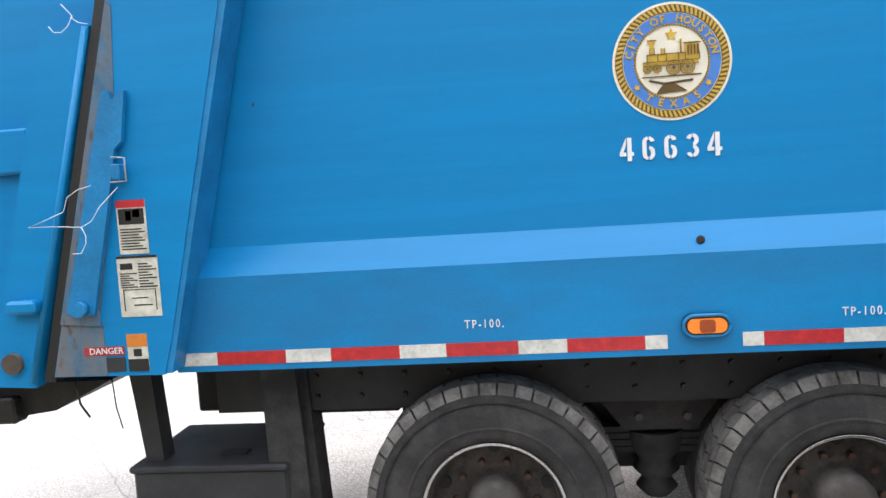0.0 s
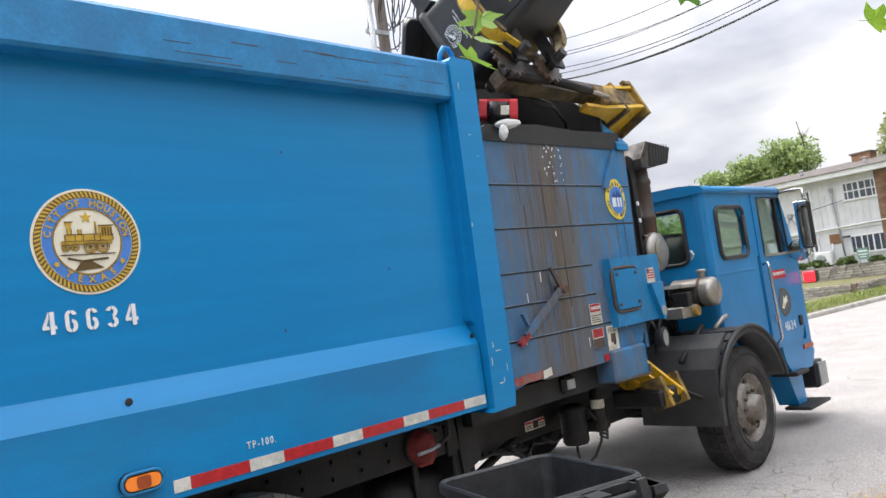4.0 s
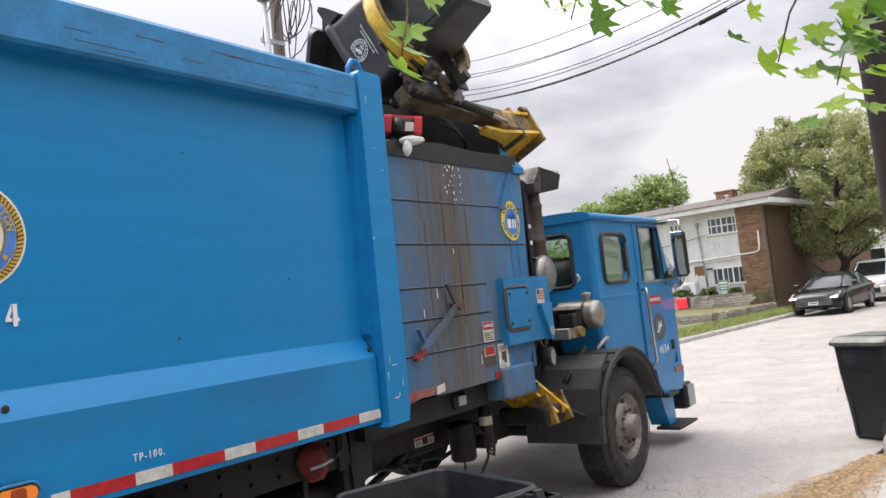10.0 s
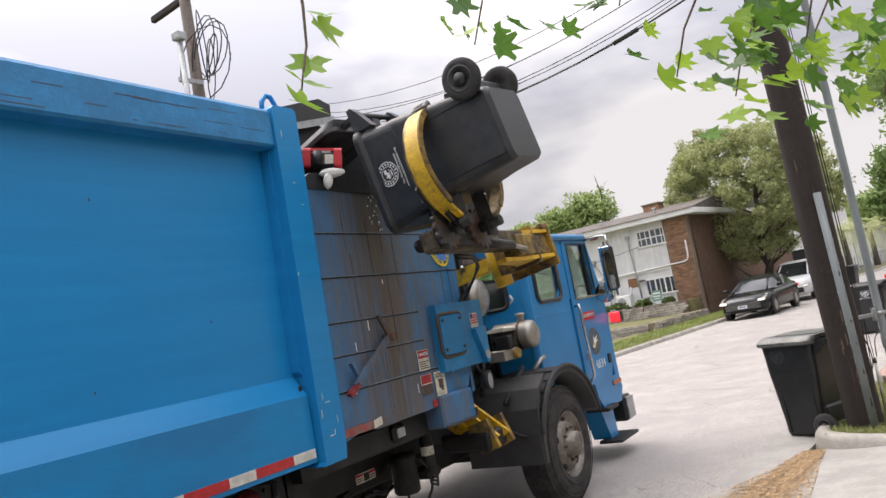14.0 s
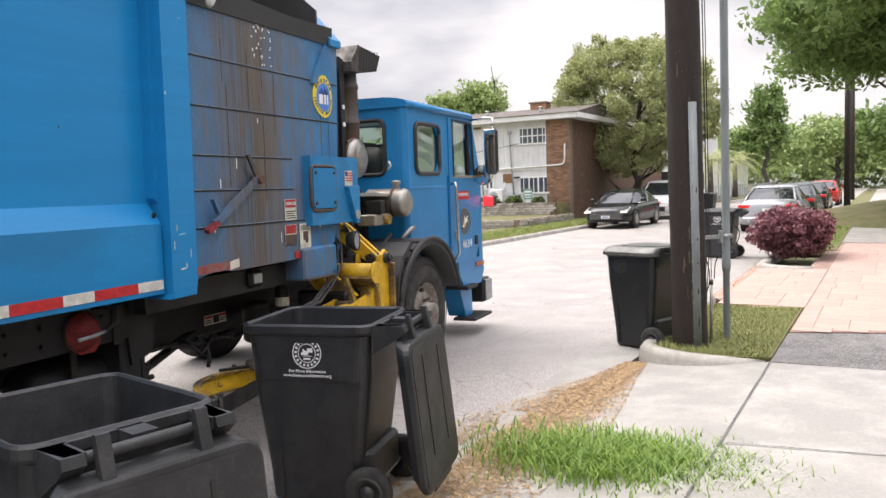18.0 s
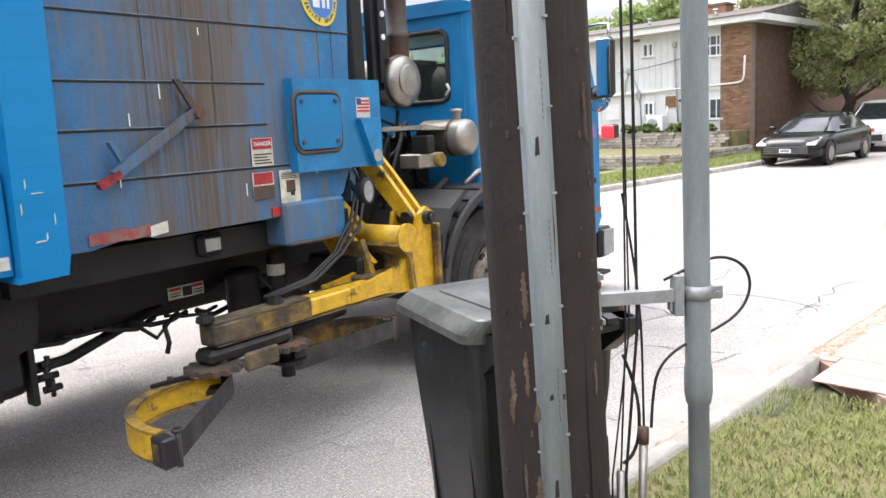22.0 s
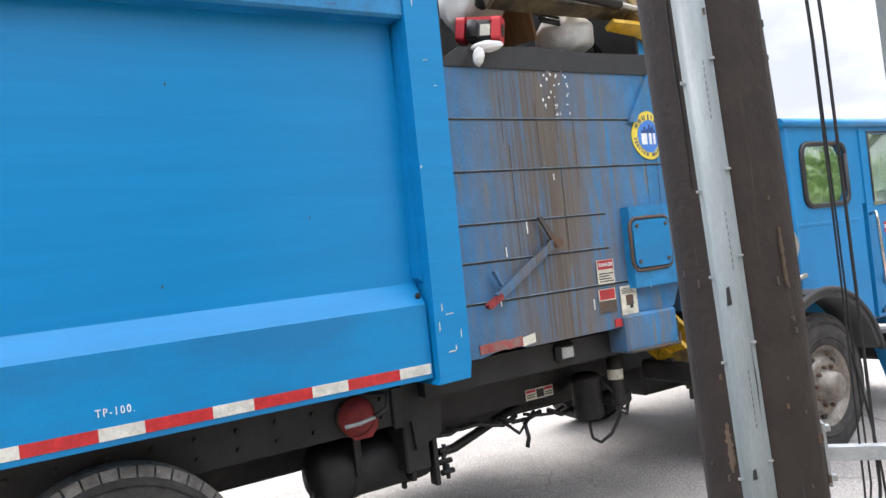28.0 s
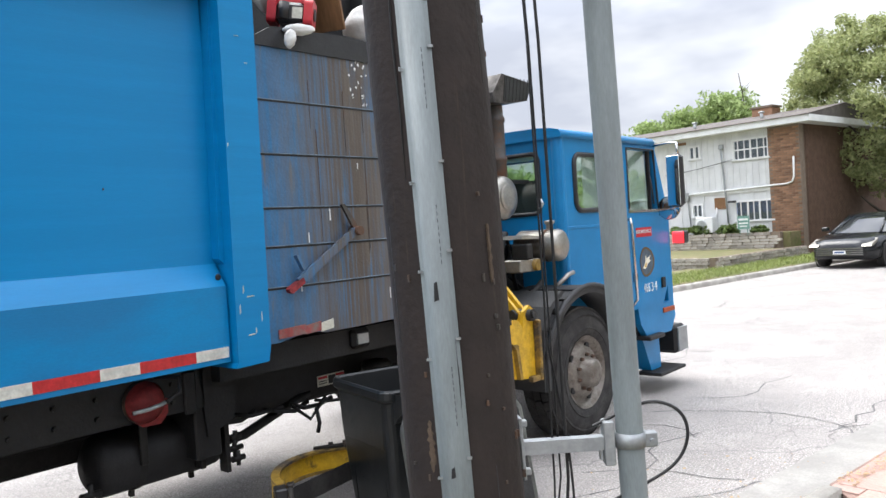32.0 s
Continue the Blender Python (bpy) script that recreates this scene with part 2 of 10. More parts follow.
def stain(m, centre, half, colour, streaks=9.0):
    """Adds dark dried runs, thickest about one place along x, to a material."""
    n, l = m.node_tree.nodes, m.node_tree.links
    b = n["Principled BSDF"]
    co = n.new("ShaderNodeTexCoord")
    sp = n.new("ShaderNodeSeparateXYZ")
    l.new(co.outputs["Object"], sp.inputs[0])
    ds = n.new("ShaderNodeMath")
    ds.operation = "SUBTRACT"
    ds.inputs[1].default_value = centre
    l.new(sp.outputs["X"], ds.inputs[0])
    ab = n.new("ShaderNodeMath")
    ab.operation = "ABSOLUTE"
    l.new(ds.outputs[0], ab.inputs[0])
    fall = n.new("ShaderNodeMapRange")
    fall.interpolation_type = "SMOOTHSTEP"
    fall.inputs["From Min"].default_value, fall.inputs["From Max"].default_value = half, 0.0
    l.new(ab.outputs[0], fall.inputs["Value"])
    mp = n.new("ShaderNodeMapping")
    mp.inputs["Scale"].default_value = (streaks, 1, 0.55)
    l.new(co.outputs["Object"], mp.inputs["Vector"])
    nz = n.new("ShaderNodeTexNoise")
    nz.inputs["Scale"].default_value, nz.inputs["Detail"].default_value, nz.inputs["Roughness"].default_value = 1.6, 9.0, 0.7
    l.new(mp.outputs["Vector"], nz.inputs["Vector"])
    rp = n.new("ShaderNodeValToRGB")
    rp.color_ramp.elements[0].position, rp.color_ramp.elements[1].position = 0.38, 0.56
    l.new(nz.outputs["Fac"], rp.inputs["Fac"])
    ml = n.new("ShaderNodeMath")
    ml.operation = "MULTIPLY"
    l.new(rp.outputs["Color"], ml.inputs[0])
    l.new(fall.outputs[0], ml.inputs[1])
    old = b.inputs["Base Color"].links[0].from_socket
    mx = n.new("ShaderNodeMixRGB")
    l.new(ml.outputs[0], mx.inputs["Fac"])
    l.new(old, mx.inputs["Color1"])
    mx.inputs["Color2"].default_value = (*colour, 1)
    l.new(mx.outputs["Color"], b.inputs["Base Color"])


stain(BLUE_GRIME, 4.45, 1.0, (0.125, 0.105, 0.088))
stain(BLUE_GRIME, 4.35, 0.5, (0.085, 0.068, 0.053), 31.0)
CAB_BLUE = mat("cab_blue_paint", (0.006, 0.20, 0.47), 0.36, 0.0, 0.12, 2.0, 0.03, 90, spec=0.5)
RUST = mixmat("rusty_steel", (0.06, 0.055, 0.05), (0.13, 0.06, 0.03), 6, 0.45, 0.7)
BLACKSTEEL = mat("black_chassis_paint", (0.012, 0.012, 0.013), 0.6, 0.0, 0.4, 5, 0.2, 60)
GREASY = mat("greasy_black_steel", (0.02, 0.019, 0.018), 0.55, 0.2, 0.5, 9, 0.3, 60)
RUBBER = mat("tyre_rubber", (0.045, 0.043, 0.041), 0.85, 0, 0.35, 7, 0.25, 90, dark=(0.022, 0.021, 0.021))
RUBBER_DUSTY = mat("dusty_tread_rubber", (0.19, 0.18, 0.165), 0.95, 0, 0.3, 9, 0.3, 90, dark=(0.09, 0.085, 0.078))
FENDER = mat("grey_black_plastic", (0.035, 0.036, 0.038), 0.6, 0, 0.3, 4, 0.15, 120)
YELLOW = mixmat("yellow_paint_chipped", (0.66, 0.40, 0.02), (0.06, 0.045, 0.03), 6.5, 0.58, 0.68, (1, 1, 1), (0.45, 0.85), 0.2)
BOOMGRIME = mixmat("boom_grime", (0.15, 0.115, 0.06), (0.035, 0.03, 0.024), 5, 0.4, 0.62, (1, 1, 1), (0.6, 0.9), 0.3)
YELLOW_DIRTY = mixmat("yellow_paint_filthy", (0.36, 0.22, 0.03), (0.055, 0.042, 0.03), 4.5, 0.40, 0.58, (1, 1, 1), (0.5, 0.9), 0.25)
WHEELMET = mixmat("dull_wheel_steel", (0.27, 0.245, 0.215), (0.09, 0.07, 0.055), 7, 0.45, 0.7, rough=(0.4, 0.8), metal=0.5)
RIMDARK = mixmat("dirty_rim_steel", (0.10, 0.09, 0.08), (0.03, 0.027, 0.025), 6, 0.42, 0.66, rough=(0.5, 0.85), metal=0.3)
CHROME = mat("bright_metal", (0.62, 0.61, 0.6), 0.22, 1.0, 0.1, 8, 0.05)
ALU = mat("dull_aluminium", (0.42, 0.40, 0.36), 0.38, 0.75, 0.25, 7, 0.1)
GALV = mat("galvanised_steel", (0.40, 0.42, 0.43), 0.45, 0.6, 0.2, 12, 0.1)
WHITE_P = mat("white_lettering", (0.78, 0.8, 0.8), 0.5, 0, 0.12, 12, 0.05)
TAPE_RED = mixmat("red_reflector_tape", (0.50, 0.025, 0.03), (0.55, 0.5, 0.45), 9, 0.66, 0.72, rough=(0.35, 0.7))
TAPE_WORN = mixmat("worn_red_tape", (0.33, 0.06, 0.055), (0.20, 0.17, 0.15), 12, 0.45, 0.62, rough=(0.5, 0.85))
TAPE_WHITE = mixmat("white_reflector_tape", (0.66, 0.66, 0.60), (0.3, 0.29, 0.25), 7, 0.6, 0.75, rough=(0.35, 0.7))
AMBER = glow("amber_lens", (0.75, 0.20, 0.02), 0.12)
AMBER2 = mat("amber_lens_dark", (0.35, 0.06, 0.01), 0.25)
REDGLOW = glow("lit_red_lamp", (1.0, 0.03, 0.04), 1.4)
GOLD = mat("gold_print", (0.62, 0.40, 0.05), 0.45, 0, 0.15, 20, 0)
GOLD_DARK = mat("dark_gold_print", (0.11, 0.065, 0.015), 0.5, 0, 0.15, 20, 0)
CREAM = mat("cream_print", (0.80, 0.76, 0.62), 0.5, 0, 0.08, 20, 0)
EMBLEM = mat("faded_slate_print", (0.085, 0.12, 0.16), 0.55, 0, 0.3, 20, 0)
NAVY = mat("dark_blue_print", (0.02, 0.06, 0.22), 0.5, 0, 0.1, 20, 0)
SKYBLUE = mat("mid_blue_print", (0.06, 0.21, 0.60), 0.5, 0, 0.1, 20, 0)
INK = mat("black_print", (0.015, 0.015, 0.015), 0.5, 0, 0.1, 20, 0)
REDINK = mat("red_print", (0.50, 0.02, 0.03), 0.5, 0, 0.1, 20, 0)
ORANGEINK = mat("orange_print", (0.62, 0.2, 0.03), 0.5, 0, 0.1, 20, 0)
YELLOWINK = mat("yellow_print", (0.75, 0.60, 0.06), 0.5, 0, 0.1, 20, 0)
PAPER = mixmat("label_paper", (0.66, 0.64, 0.54), (0.35, 0.32, 0.26), 8, 0.55, 0.7)
GLASS = glassmat("window_glass", (0.80, 0.86, 0.83))
HOUSEGLASS = glassmat("house_window_glass", (0.5, 0.55, 0.58))
MIRROR = mat("mirror_glass", (0.75, 0.78, 0.8), 0.03, 1.0, 0.02, 3, 0)
INTERIOR = mat("cab_interior_vinyl", (0.16, 0.165, 0.17), 0.7)
HEADLINER = mat("cab_headliner", (0.60, 0.60, 0.57), 0.9)
CAN = mat("black_cart_plastic", (0.015, 0.0165, 0.019), 0.42, 0, 0.35, 8, 0.12, 140, dark=(0.026, 0.027, 0.029))
CAN_OLD = mat("greyed_cart_plastic", (0.035, 0.036, 0.038), 0.55, 0, 0.5, 5, 0.15, 100, dark=(0.016, 0.017, 0.018))
CANGREEN = mat("black_green_cart_plastic", (0.015, 0.017, 0.018), 0.40, 0, 0.3, 8, 0.12, 140)
CRESTGREY = mat("worn_grey_print", (0.07, 0.075, 0.075), 0.6, 0, 0.4, 30, 0.05)
# the sky's sheen on the lid is put into this paler grey
CANLID = mat("sky_sheen_lid_plastic", (0.14, 0.146, 0.134), 0.33, 0, 0.35, 7, 0.1, 120, dark=(0.07, 0.073, 0.068))
WOODPOLE = mixmat("creosoted_pole_wood", (0.024, 0.016, 0.013), (0.070, 0.050, 0.034), 5, 0.60, 0.74, (7, 7, 0.30), (0.8, 0.95), 0.35, fine=40, third=(0.018, 0.012, 0.010))
OLDPOLE = mixmat("weathered_pole_wood", (0.17, 0.14, 0.12), (0.09, 0.075, 0.065), 4, 0.45, 0.7, (5, 5, 0.35), (0.8, 0.95), 0.5, fine=40)
BARE_WOOD = mixmat("torn_pole_wood", (0.15, 0.105, 0.07), (0.06, 0.042, 0.03), 14, 0.4, 0.7, (4, 4, 0.5), (0.85, 0.95), 0.5)
PVC = mat("grey_pvc_conduit", (0.21, 0.24, 0.245), 0.55, 0, 0.2, 4, 0.08, 80, stretch=(3, 3, 0.6))
CABLE = mat("black_cable", (0.015, 0.015, 0.016), 0.5)
ROAD = mixmat("worn_concrete_road", (0.395, 0.365, 0.345), (0.305, 0.285, 0.27), 0.6, 0.40, 0.75, (1, 1, 1), (0.85, 0.9), 1.0, fine=55)
speckle(ROAD, 26.0, (0.24, 0.235, 0.23), 0.52, 0.66)
speckle(ROAD, 62.0, (0.13, 0.12, 0.11), 0.53, 0.61)
speckle(ROAD, 2.6, (0.24, 0.22, 0.205), 0.63, 0.72, 0.55)
speckle(ROAD, 11.0, (0.23, 0.21, 0.195), 0.64, 0.70, 0.6)
speckle(ROAD, 95.0, (0.10, 0.098, 0.095), 0.58, 0.66)
speckle(ROAD, 80.0, (0.74, 0.70, 0.66), 0.55, 0.63)


def cracks(m, scale, colour, width, lo, hi):
    """Fine wandering cracks, in patches."""
    n, l = m.node_tree.nodes, m.node_tree.links
    b = n["Principled BSDF"]
    co = n.new("ShaderNodeTexCoord")
    wob = n.new("ShaderNodeTexNoise")
    wob.inputs["Scale"].default_value, wob.inputs["Detail"].default_value = scale * 1.7, 6.0
    l.new(co.outputs["Object"], wob.inputs["Vector"])
    ad = n.new("ShaderNodeMixRGB")
    ad.blend_type, ad.inputs["Fac"].default_value = "ADD", 0.45 / scale
    l.new(co.outputs["Object"], ad.inputs["Color1"])
    l.new(wob.outputs["Color"], ad.inputs["Color2"])
    v = n.new("ShaderNodeTexVoronoi")
    v.feature = "DISTANCE_TO_EDGE"
    v.inputs["Scale"].default_value = scale
    l.new(ad.outputs["Color"], v.inputs["Vector"])
    line = n.new("ShaderNodeMapRange")
    line.inputs["From Min"].default_value, line.inputs["From Max"].default_value = width, 0.0
    l.new(v.outputs["Distance"], line.inputs["Value"])
    where = n.new("ShaderNodeTexNoise")
    where.inputs["Scale"].default_value, where.inputs["Detail"].default_value = 0.35, 3.0
    l.new(co.outputs["Object"], where.inputs["Vector"])
    mask = n.new("ShaderNodeMapRange")
    mask.inputs["From Min"].default_value, mask.inputs["From Max"].default_value = lo, hi
    l.new(where.outputs["Fac"], mask.inputs["Value"])
    ml = n.new("ShaderNodeMath")
    ml.operation = "MULTIPLY"
    l.new(line.outputs["Result"], ml.inputs[0])
    l.new(mask.outputs["Result"], ml.inputs[1])
    old = b.inputs["Base Color"].links[0].from_socket
    mx = n.new("ShaderNodeMixRGB")
    l.new(ml.outputs[0], mx.inputs["Fac"])
    l.new(old, mx.inputs["Color1"])
    mx.inputs["Color2"].default_value = (*colour, 1)
    l.new(mx.outputs["Color"], b.inputs["Base Color"])


cracks(ROAD, 3.6, (0.15, 0.14, 0.13), 0.022, 0.50, 0.62)
cracks(ROAD, 0.3, (0.17, 0.165, 0.16), 0.0022, 0.40, 0.55)
CONCRETE = mixmat("pale_concrete", (0.365, 0.35, 0.325), (0.30, 0.285, 0.26), 0.9, 0.45, 0.75, (1, 1, 1), (0.85, 0.9), 0.4, fine=60)
KERB = mixmat("kerb_concrete", (0.42, 0.40, 0.36), (0.22, 0.2, 0.18), 2.0, 0.45, 0.7, (1, 1, 1), (0.85, 0.9), 0.4, fine=60)
PINKPAVE = mat("pink_stamped_concrete", (0.48, 0.315, 0.265), 0.8, 0, 0.25, 1.6, 0.5, 50, dark=(0.40, 0.275, 0.235), island=0.04)
PINKJOINT = mat("pink_concrete_joint", (0.33, 0.22, 0.18), 0.9, 0, 0.3, 3, 0.3)
ASPHALT = mat("grey_asphalt_patch", (0.17, 0.165, 0.16), 0.9, 0, 0.4, 3, 0.8, 50)
speckle(ASPHALT, 60.0, (0.40, 0.39, 0.38), 0.55, 0.64)
speckle(ASPHALT, 75.0, (0.05, 0.05, 0.05), 0.55, 0.64)
LAWN = mixmat("patchy_lawn_soil", (0.13, 0.14, 0.045), (0.20, 0.16, 0.09), 1.6, 0.42, 0.7, (1, 1, 1), (0.95, 0.95), 0.7, fine=45)
GROUND = mixmat("far_ground", (0.11, 0.13, 0.05), (0.16, 0.14, 0.09), 0.3, 0.4, 0.7, (1, 1, 1), (0.95, 0.95), 0.5, fine=20)
GRASS = leafmat("grass_blades", (0.27, 0.40, 0.07), (0.10, 0.20, 0.03), 0.3, 0.55)
VERGE = leafmat("rough_verge_grass", (0.27, 0.33, 0.08), (0.14, 0.18, 0.05), 0.3, 0.6)
DRYGRASS = leafmat("dry_grass_blades", (0.30, 0.31, 0.11), (0.15, 0.19, 0.06), 0.25, 0.7)
LITTER = leafmat("dry_leaf_litter", (0.55, 0.39, 0.22), (0.25, 0.15, 0.075), 0.1, 0.8)
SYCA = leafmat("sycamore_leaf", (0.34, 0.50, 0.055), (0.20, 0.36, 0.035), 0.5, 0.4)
# darker copy of the leaf green, with shade put into its colour
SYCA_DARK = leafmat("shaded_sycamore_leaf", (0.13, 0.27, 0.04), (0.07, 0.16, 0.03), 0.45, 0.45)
TREE_A = leafmat("oak_leaves", (0.46, 0.49, 0.24), (0.27, 0.31, 0.13), 0.42, 0.6)
TREE_B = leafmat("far_leaves", (0.40, 0.50, 0.20), (0.20, 0.27, 0.10), 0.3, 0.6)
TREE_C = leafmat("live_oak_leaves", (0.24, 0.35, 0.11), (0.11, 0.18, 0.055), 0.4, 0.55)
HEDGE = leafmat("burgundy_leaves", (0.31, 0.125, 0.145), (0.12, 0.045, 0.055), 0.25, 0.5)
BUSH = leafmat("garden_leaves", (0.17, 0.24, 0.06), (0.06, 0.10, 0.03), 0.2, 0.5)
BARK = mat("tree_bark", (0.10, 0.085, 0.07), 0.95, 0, 0.5, 9, 0.8, 40, stretch=(3, 3, 0.6))
TWIG = mat("twig_bark", (0.14, 0.10, 0.07), 0.85, 0, 0.4, 20, 0.3)
SIDING = mat("white_board_siding", (0.66, 0.67, 0.68), 0.7, 0, 0.12, 1.5, 0.08, 40)
BRICKM = mat("tan_brick", (0.30, 0.17, 0.105), 0.9, 0, 0.25, 4, 0.4, 60, island=0.35)
# brown brick, with the house's shaded street side darkened in the colour
BRICKD = mat("shaded_brown_brick", (0.16, 0.095, 0.065), 0.9, 0, 0.25, 4, 0.4, 60, island=0.3)
MORTAR = mat("mortar", (0.22, 0.17, 0.13), 0.95, 0, 0.2, 5, 0.3)
SHINGLE = mat("grey_roof_shingle", (0.12, 0.105, 0.095), 0.9, 0, 0.3, 3, 0.5, 30, island=0.25)
STONEW = mat("painted_rough_stone", (0.40, 0.37, 0.33), 0.9, 0, 0.35, 5, 0.6, 40, dark=(0.22, 0.19, 0.16), island=0.35)
TRIMW = mat("white_trim", (0.74, 0.75, 0.75), 0.6, 0, 0.1, 3, 0.05)
BLIND = mat("pale_blue_blind", (0.30, 0.40, 0.62), 0.8, 0, 0.1, 5, 0.1)
SIGNGREEN = mat("faded_green_sign", (0.16, 0.30, 0.26), 0.6, 0, 0.1, 5, 0.05)
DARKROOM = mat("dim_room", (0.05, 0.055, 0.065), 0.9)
CARBLACK = mat("black_car_paint", (0.012, 0.014, 0.017), 0.18, 0.3, 0.1, 3, 0, spec=0.6)
CARWHITE = mat("white_car_paint", (0.72, 0.73, 0.74), 0.22, 0, 0.05, 3, 0, spec=0.6)
CARSILVER = mat("silver_car_paint", (0.44, 0.46, 0.48), 0.25, 0.5, 0.05, 3, 0)
CARRED = mat("red_car_paint", (0.42, 0.03, 0.025), 0.25, 0, 0.05, 3, 0)
CARGREEN = mat("dark_green_car_paint", (0.03, 0.05, 0.045), 0.25, 0.2, 0.05, 3, 0)
CARGLASS = mat("dark_car_glass", (0.02, 0.024, 0.028), 0.06, 0, 0.05, 3, 0, spec=0.8)
TAILRED = glow("red_tail_lens", (0.6, 0.02, 0.02), 0.15)
BAGWHITE = mat("white_plastic_bag", (0.62, 0.62, 0.60), 0.45, 0, 0.12, 9, 0.5, 25)
BAGBLACK = mat("black_plastic_bag", (0.015, 0.015, 0.017), 0.2, 0, 0.2, 9, 0.6, 22)
BAGBLUE = mat("blue_plastic", (0.03, 0.28, 0.62), 0.4, 0, 0.1, 9, 0.2)
REDPLASTIC = mat("red_plastic", (0.50, 0.02, 0.03), 0.4, 0, 0.1, 9, 0.1)
BLACKPLASTIC = mat("black_plastic", (0.02, 0.02, 0.022), 0.45, 0, 0.2, 9, 0.1)
BROWNBOARD = mat("brown_board", (0.22, 0.11, 0.045), 0.6, 0, 0.25, 7, 0.15, stretch=(1, 6, 1))
SEAM = mat("pale_worn_seam", (0.16, 0.22, 0.28), 0.6, 0, 0.4, 9, 0.1)
REDDULL = mat("dull_red_paint", (0.26, 0.02, 0.02), 0.65, 0, 0.4, 9, 0.2)
GRIPRED = mat("worn_red_grip_paint", (0.27, 0.03, 0.035), 0.7, 0, 0.5, 16, 0.2)
LINERED = mat("red_safety_paint", (0.42, 0.03, 0.035), 0.6, 0, 0.3, 12, 0.1)


# ---- mesh helpers ----
class Shape:
    """Gathers primitives into one mesh."""

    def __init__(self):
        self.v, self.f, self.smooth = [], [], []

    def add(self, verts, faces, m=None, smooth=False):
        k = len(self.v)
        self.v += [tuple(m @ Vector(p)) if m else tuple(p) for p in verts]
        self.f += [tuple(i + k for i in f) for f in faces]
        self.smooth += [smooth] * len(faces)
        return self

    def box(self, x0, x1, y0, y1, z0, z1, b=0.0, m=None):
        if b <= 0 or min(abs(x1 - x0), abs(y1 - y0), abs(z1 - z0)) < 2.2 * b:
            vs = [(x, y, z) for x in (x0, x1) for y in (y0, y1) for z in (z0, z1)]
            fs = [(0, 1, 3, 2), (4, 6, 7, 5), (0, 4, 5, 1), (2, 3, 7, 6), (0, 2, 6, 4), (1, 5, 7, 3)]
            return self.add(vs, fs, m)
        vs, fs = [], []
        X, Y, Z = (x0, x1), (y0, y1), (z0, z1)
        idx = {}
        for i in (0, 1):
            for j in (0, 1):
                for k in (0, 1):
                    p = (X[i], Y[j], Z[k])
                    d = (b if i == 0 else -b, b if j == 0 else -b, b if k == 0 else -b)
                    for a in range(3):
                        q = [p[c] + (0 if c == a else d[c]) for c in range(3)]
                        idx[i, j, k, a] = len(vs)
                        vs.append(tuple(q))
        for a in range(3):
            o = [c for c in range(3) if c != a]
            for s in (0, 1):
                r = []
                for e, g in ((0, 0), (1, 0), (1, 1), (0, 1)):
                    t = [0, 0, 0]
                    t[a], t[o[0]], t[o[1]] = s, e, g
                    r.append(idx[(*t, a)])
                fs.append(tuple(r))
        for a in range(3):
            o = [c for c in range(3) if c != a]
            for e in (0, 1):
                for g in (0, 1):
                    r = []
                    for s in (0, 1):
                        t = [0, 0, 0]
                        t[a], t[o[0]], t[o[1]] = s, e, g
                        r.append((idx[(*t, o[0])], idx[(*t, o[1])]))
                    fs.append((r[0][0], r[0][1], r[1][1], r[1][0]))
        for i in (0, 1):
            for j in (0, 1):
                for k in (0, 1):
                    fs.append((idx[i, j, k, 0], idx[i, j, k, 1], idx[i, j, k, 2]))
        return self.add(vs, fs, m)

    def prism(self, pts, axis, lo, hi, m=None, smooth=False):
        """A polygon in the two other axes (in x, y, z order), drawn out along an axis."""
        n = len(pts)

        def at(p, w):
            q = list(p)
            q.insert("xyz".index(axis), w)
            return tuple(q)
        vs = [at(p, lo) for p in pts] + [at(p, hi) for p in pts]
        fs = [tuple(range(n)), tuple(range(2 * n - 1, n - 1, -1))]
        self.add(vs, fs, m)
        k = len(self.v) - 2 * n
        for i in range(n):
            j = (i + 1) % n
            self.f.append((k + i, k + j, k + n + j, k + n + i))
            self.smooth.append(smooth)
        return self

    def cyl(self, p0, p1, r0, r1=None, seg=16, caps=True, smooth=True):
        r1 = r0 if r1 is None else r1
        p0, p1 = Vector(p0), Vector(p1)
        d = (p1 - p0).normalized()
        a = d.orthogonal().normalized()
        b = d.cross(a)
        vs = []
        for p, r in ((p0, r0), (p1, r1)):
            for i in range(seg):
                t = 2 * math.pi * i / seg
                vs.append(p + r * (math.cos(t) * a + math.sin(t) * b))
        fs = [(i, (i + 1) % seg, seg + (i + 1) % seg, seg + i) for i in range(seg)]
        self.add(vs, fs, None, smooth)
        if caps:
            k = len(self.v) - 2 * seg
            self.f += [tuple(k + i for i in range(seg - 1, -1, -1)), tuple(k + seg + i for i in range(seg))]
            self.smooth += [False, False]
        return self

    def tube(self, pts, r, seg=8, smooth=True):
        """A bent rod; r may be one number or one for each point."""
        pts = [Vector(p) for p in pts]
        rr = r if isinstance(r, (list, tuple)) else [r] * len(pts)
        vs, side = [], None
        for i, p in enumerate(pts):
            d = (pts[min(i + 1, len(pts) - 1)] - pts[max(i - 1, 0)]).normalized()
            side = d.orthogonal().normalized() if side is None else (side - d * side.dot(d)).normalized()
            up = d.cross(side)
            for k in range(seg):
                t = 2 * math.pi * k / seg
                vs.append(p + rr[i] * (math.cos(t) * side + math.sin(t) * up))
        fs = []
        for i in range(len(pts) - 1):
            for k in range(seg):
                a, b = i * seg + k, i * seg + (k + 1) % seg
                fs.append((a, b, b + seg, a + seg))
        fs += [tuple(range(seg - 1, -1, -1)), tuple((len(pts) - 1) * seg + k for k in range(seg))]
        return self.add(vs, fs, None, smooth)

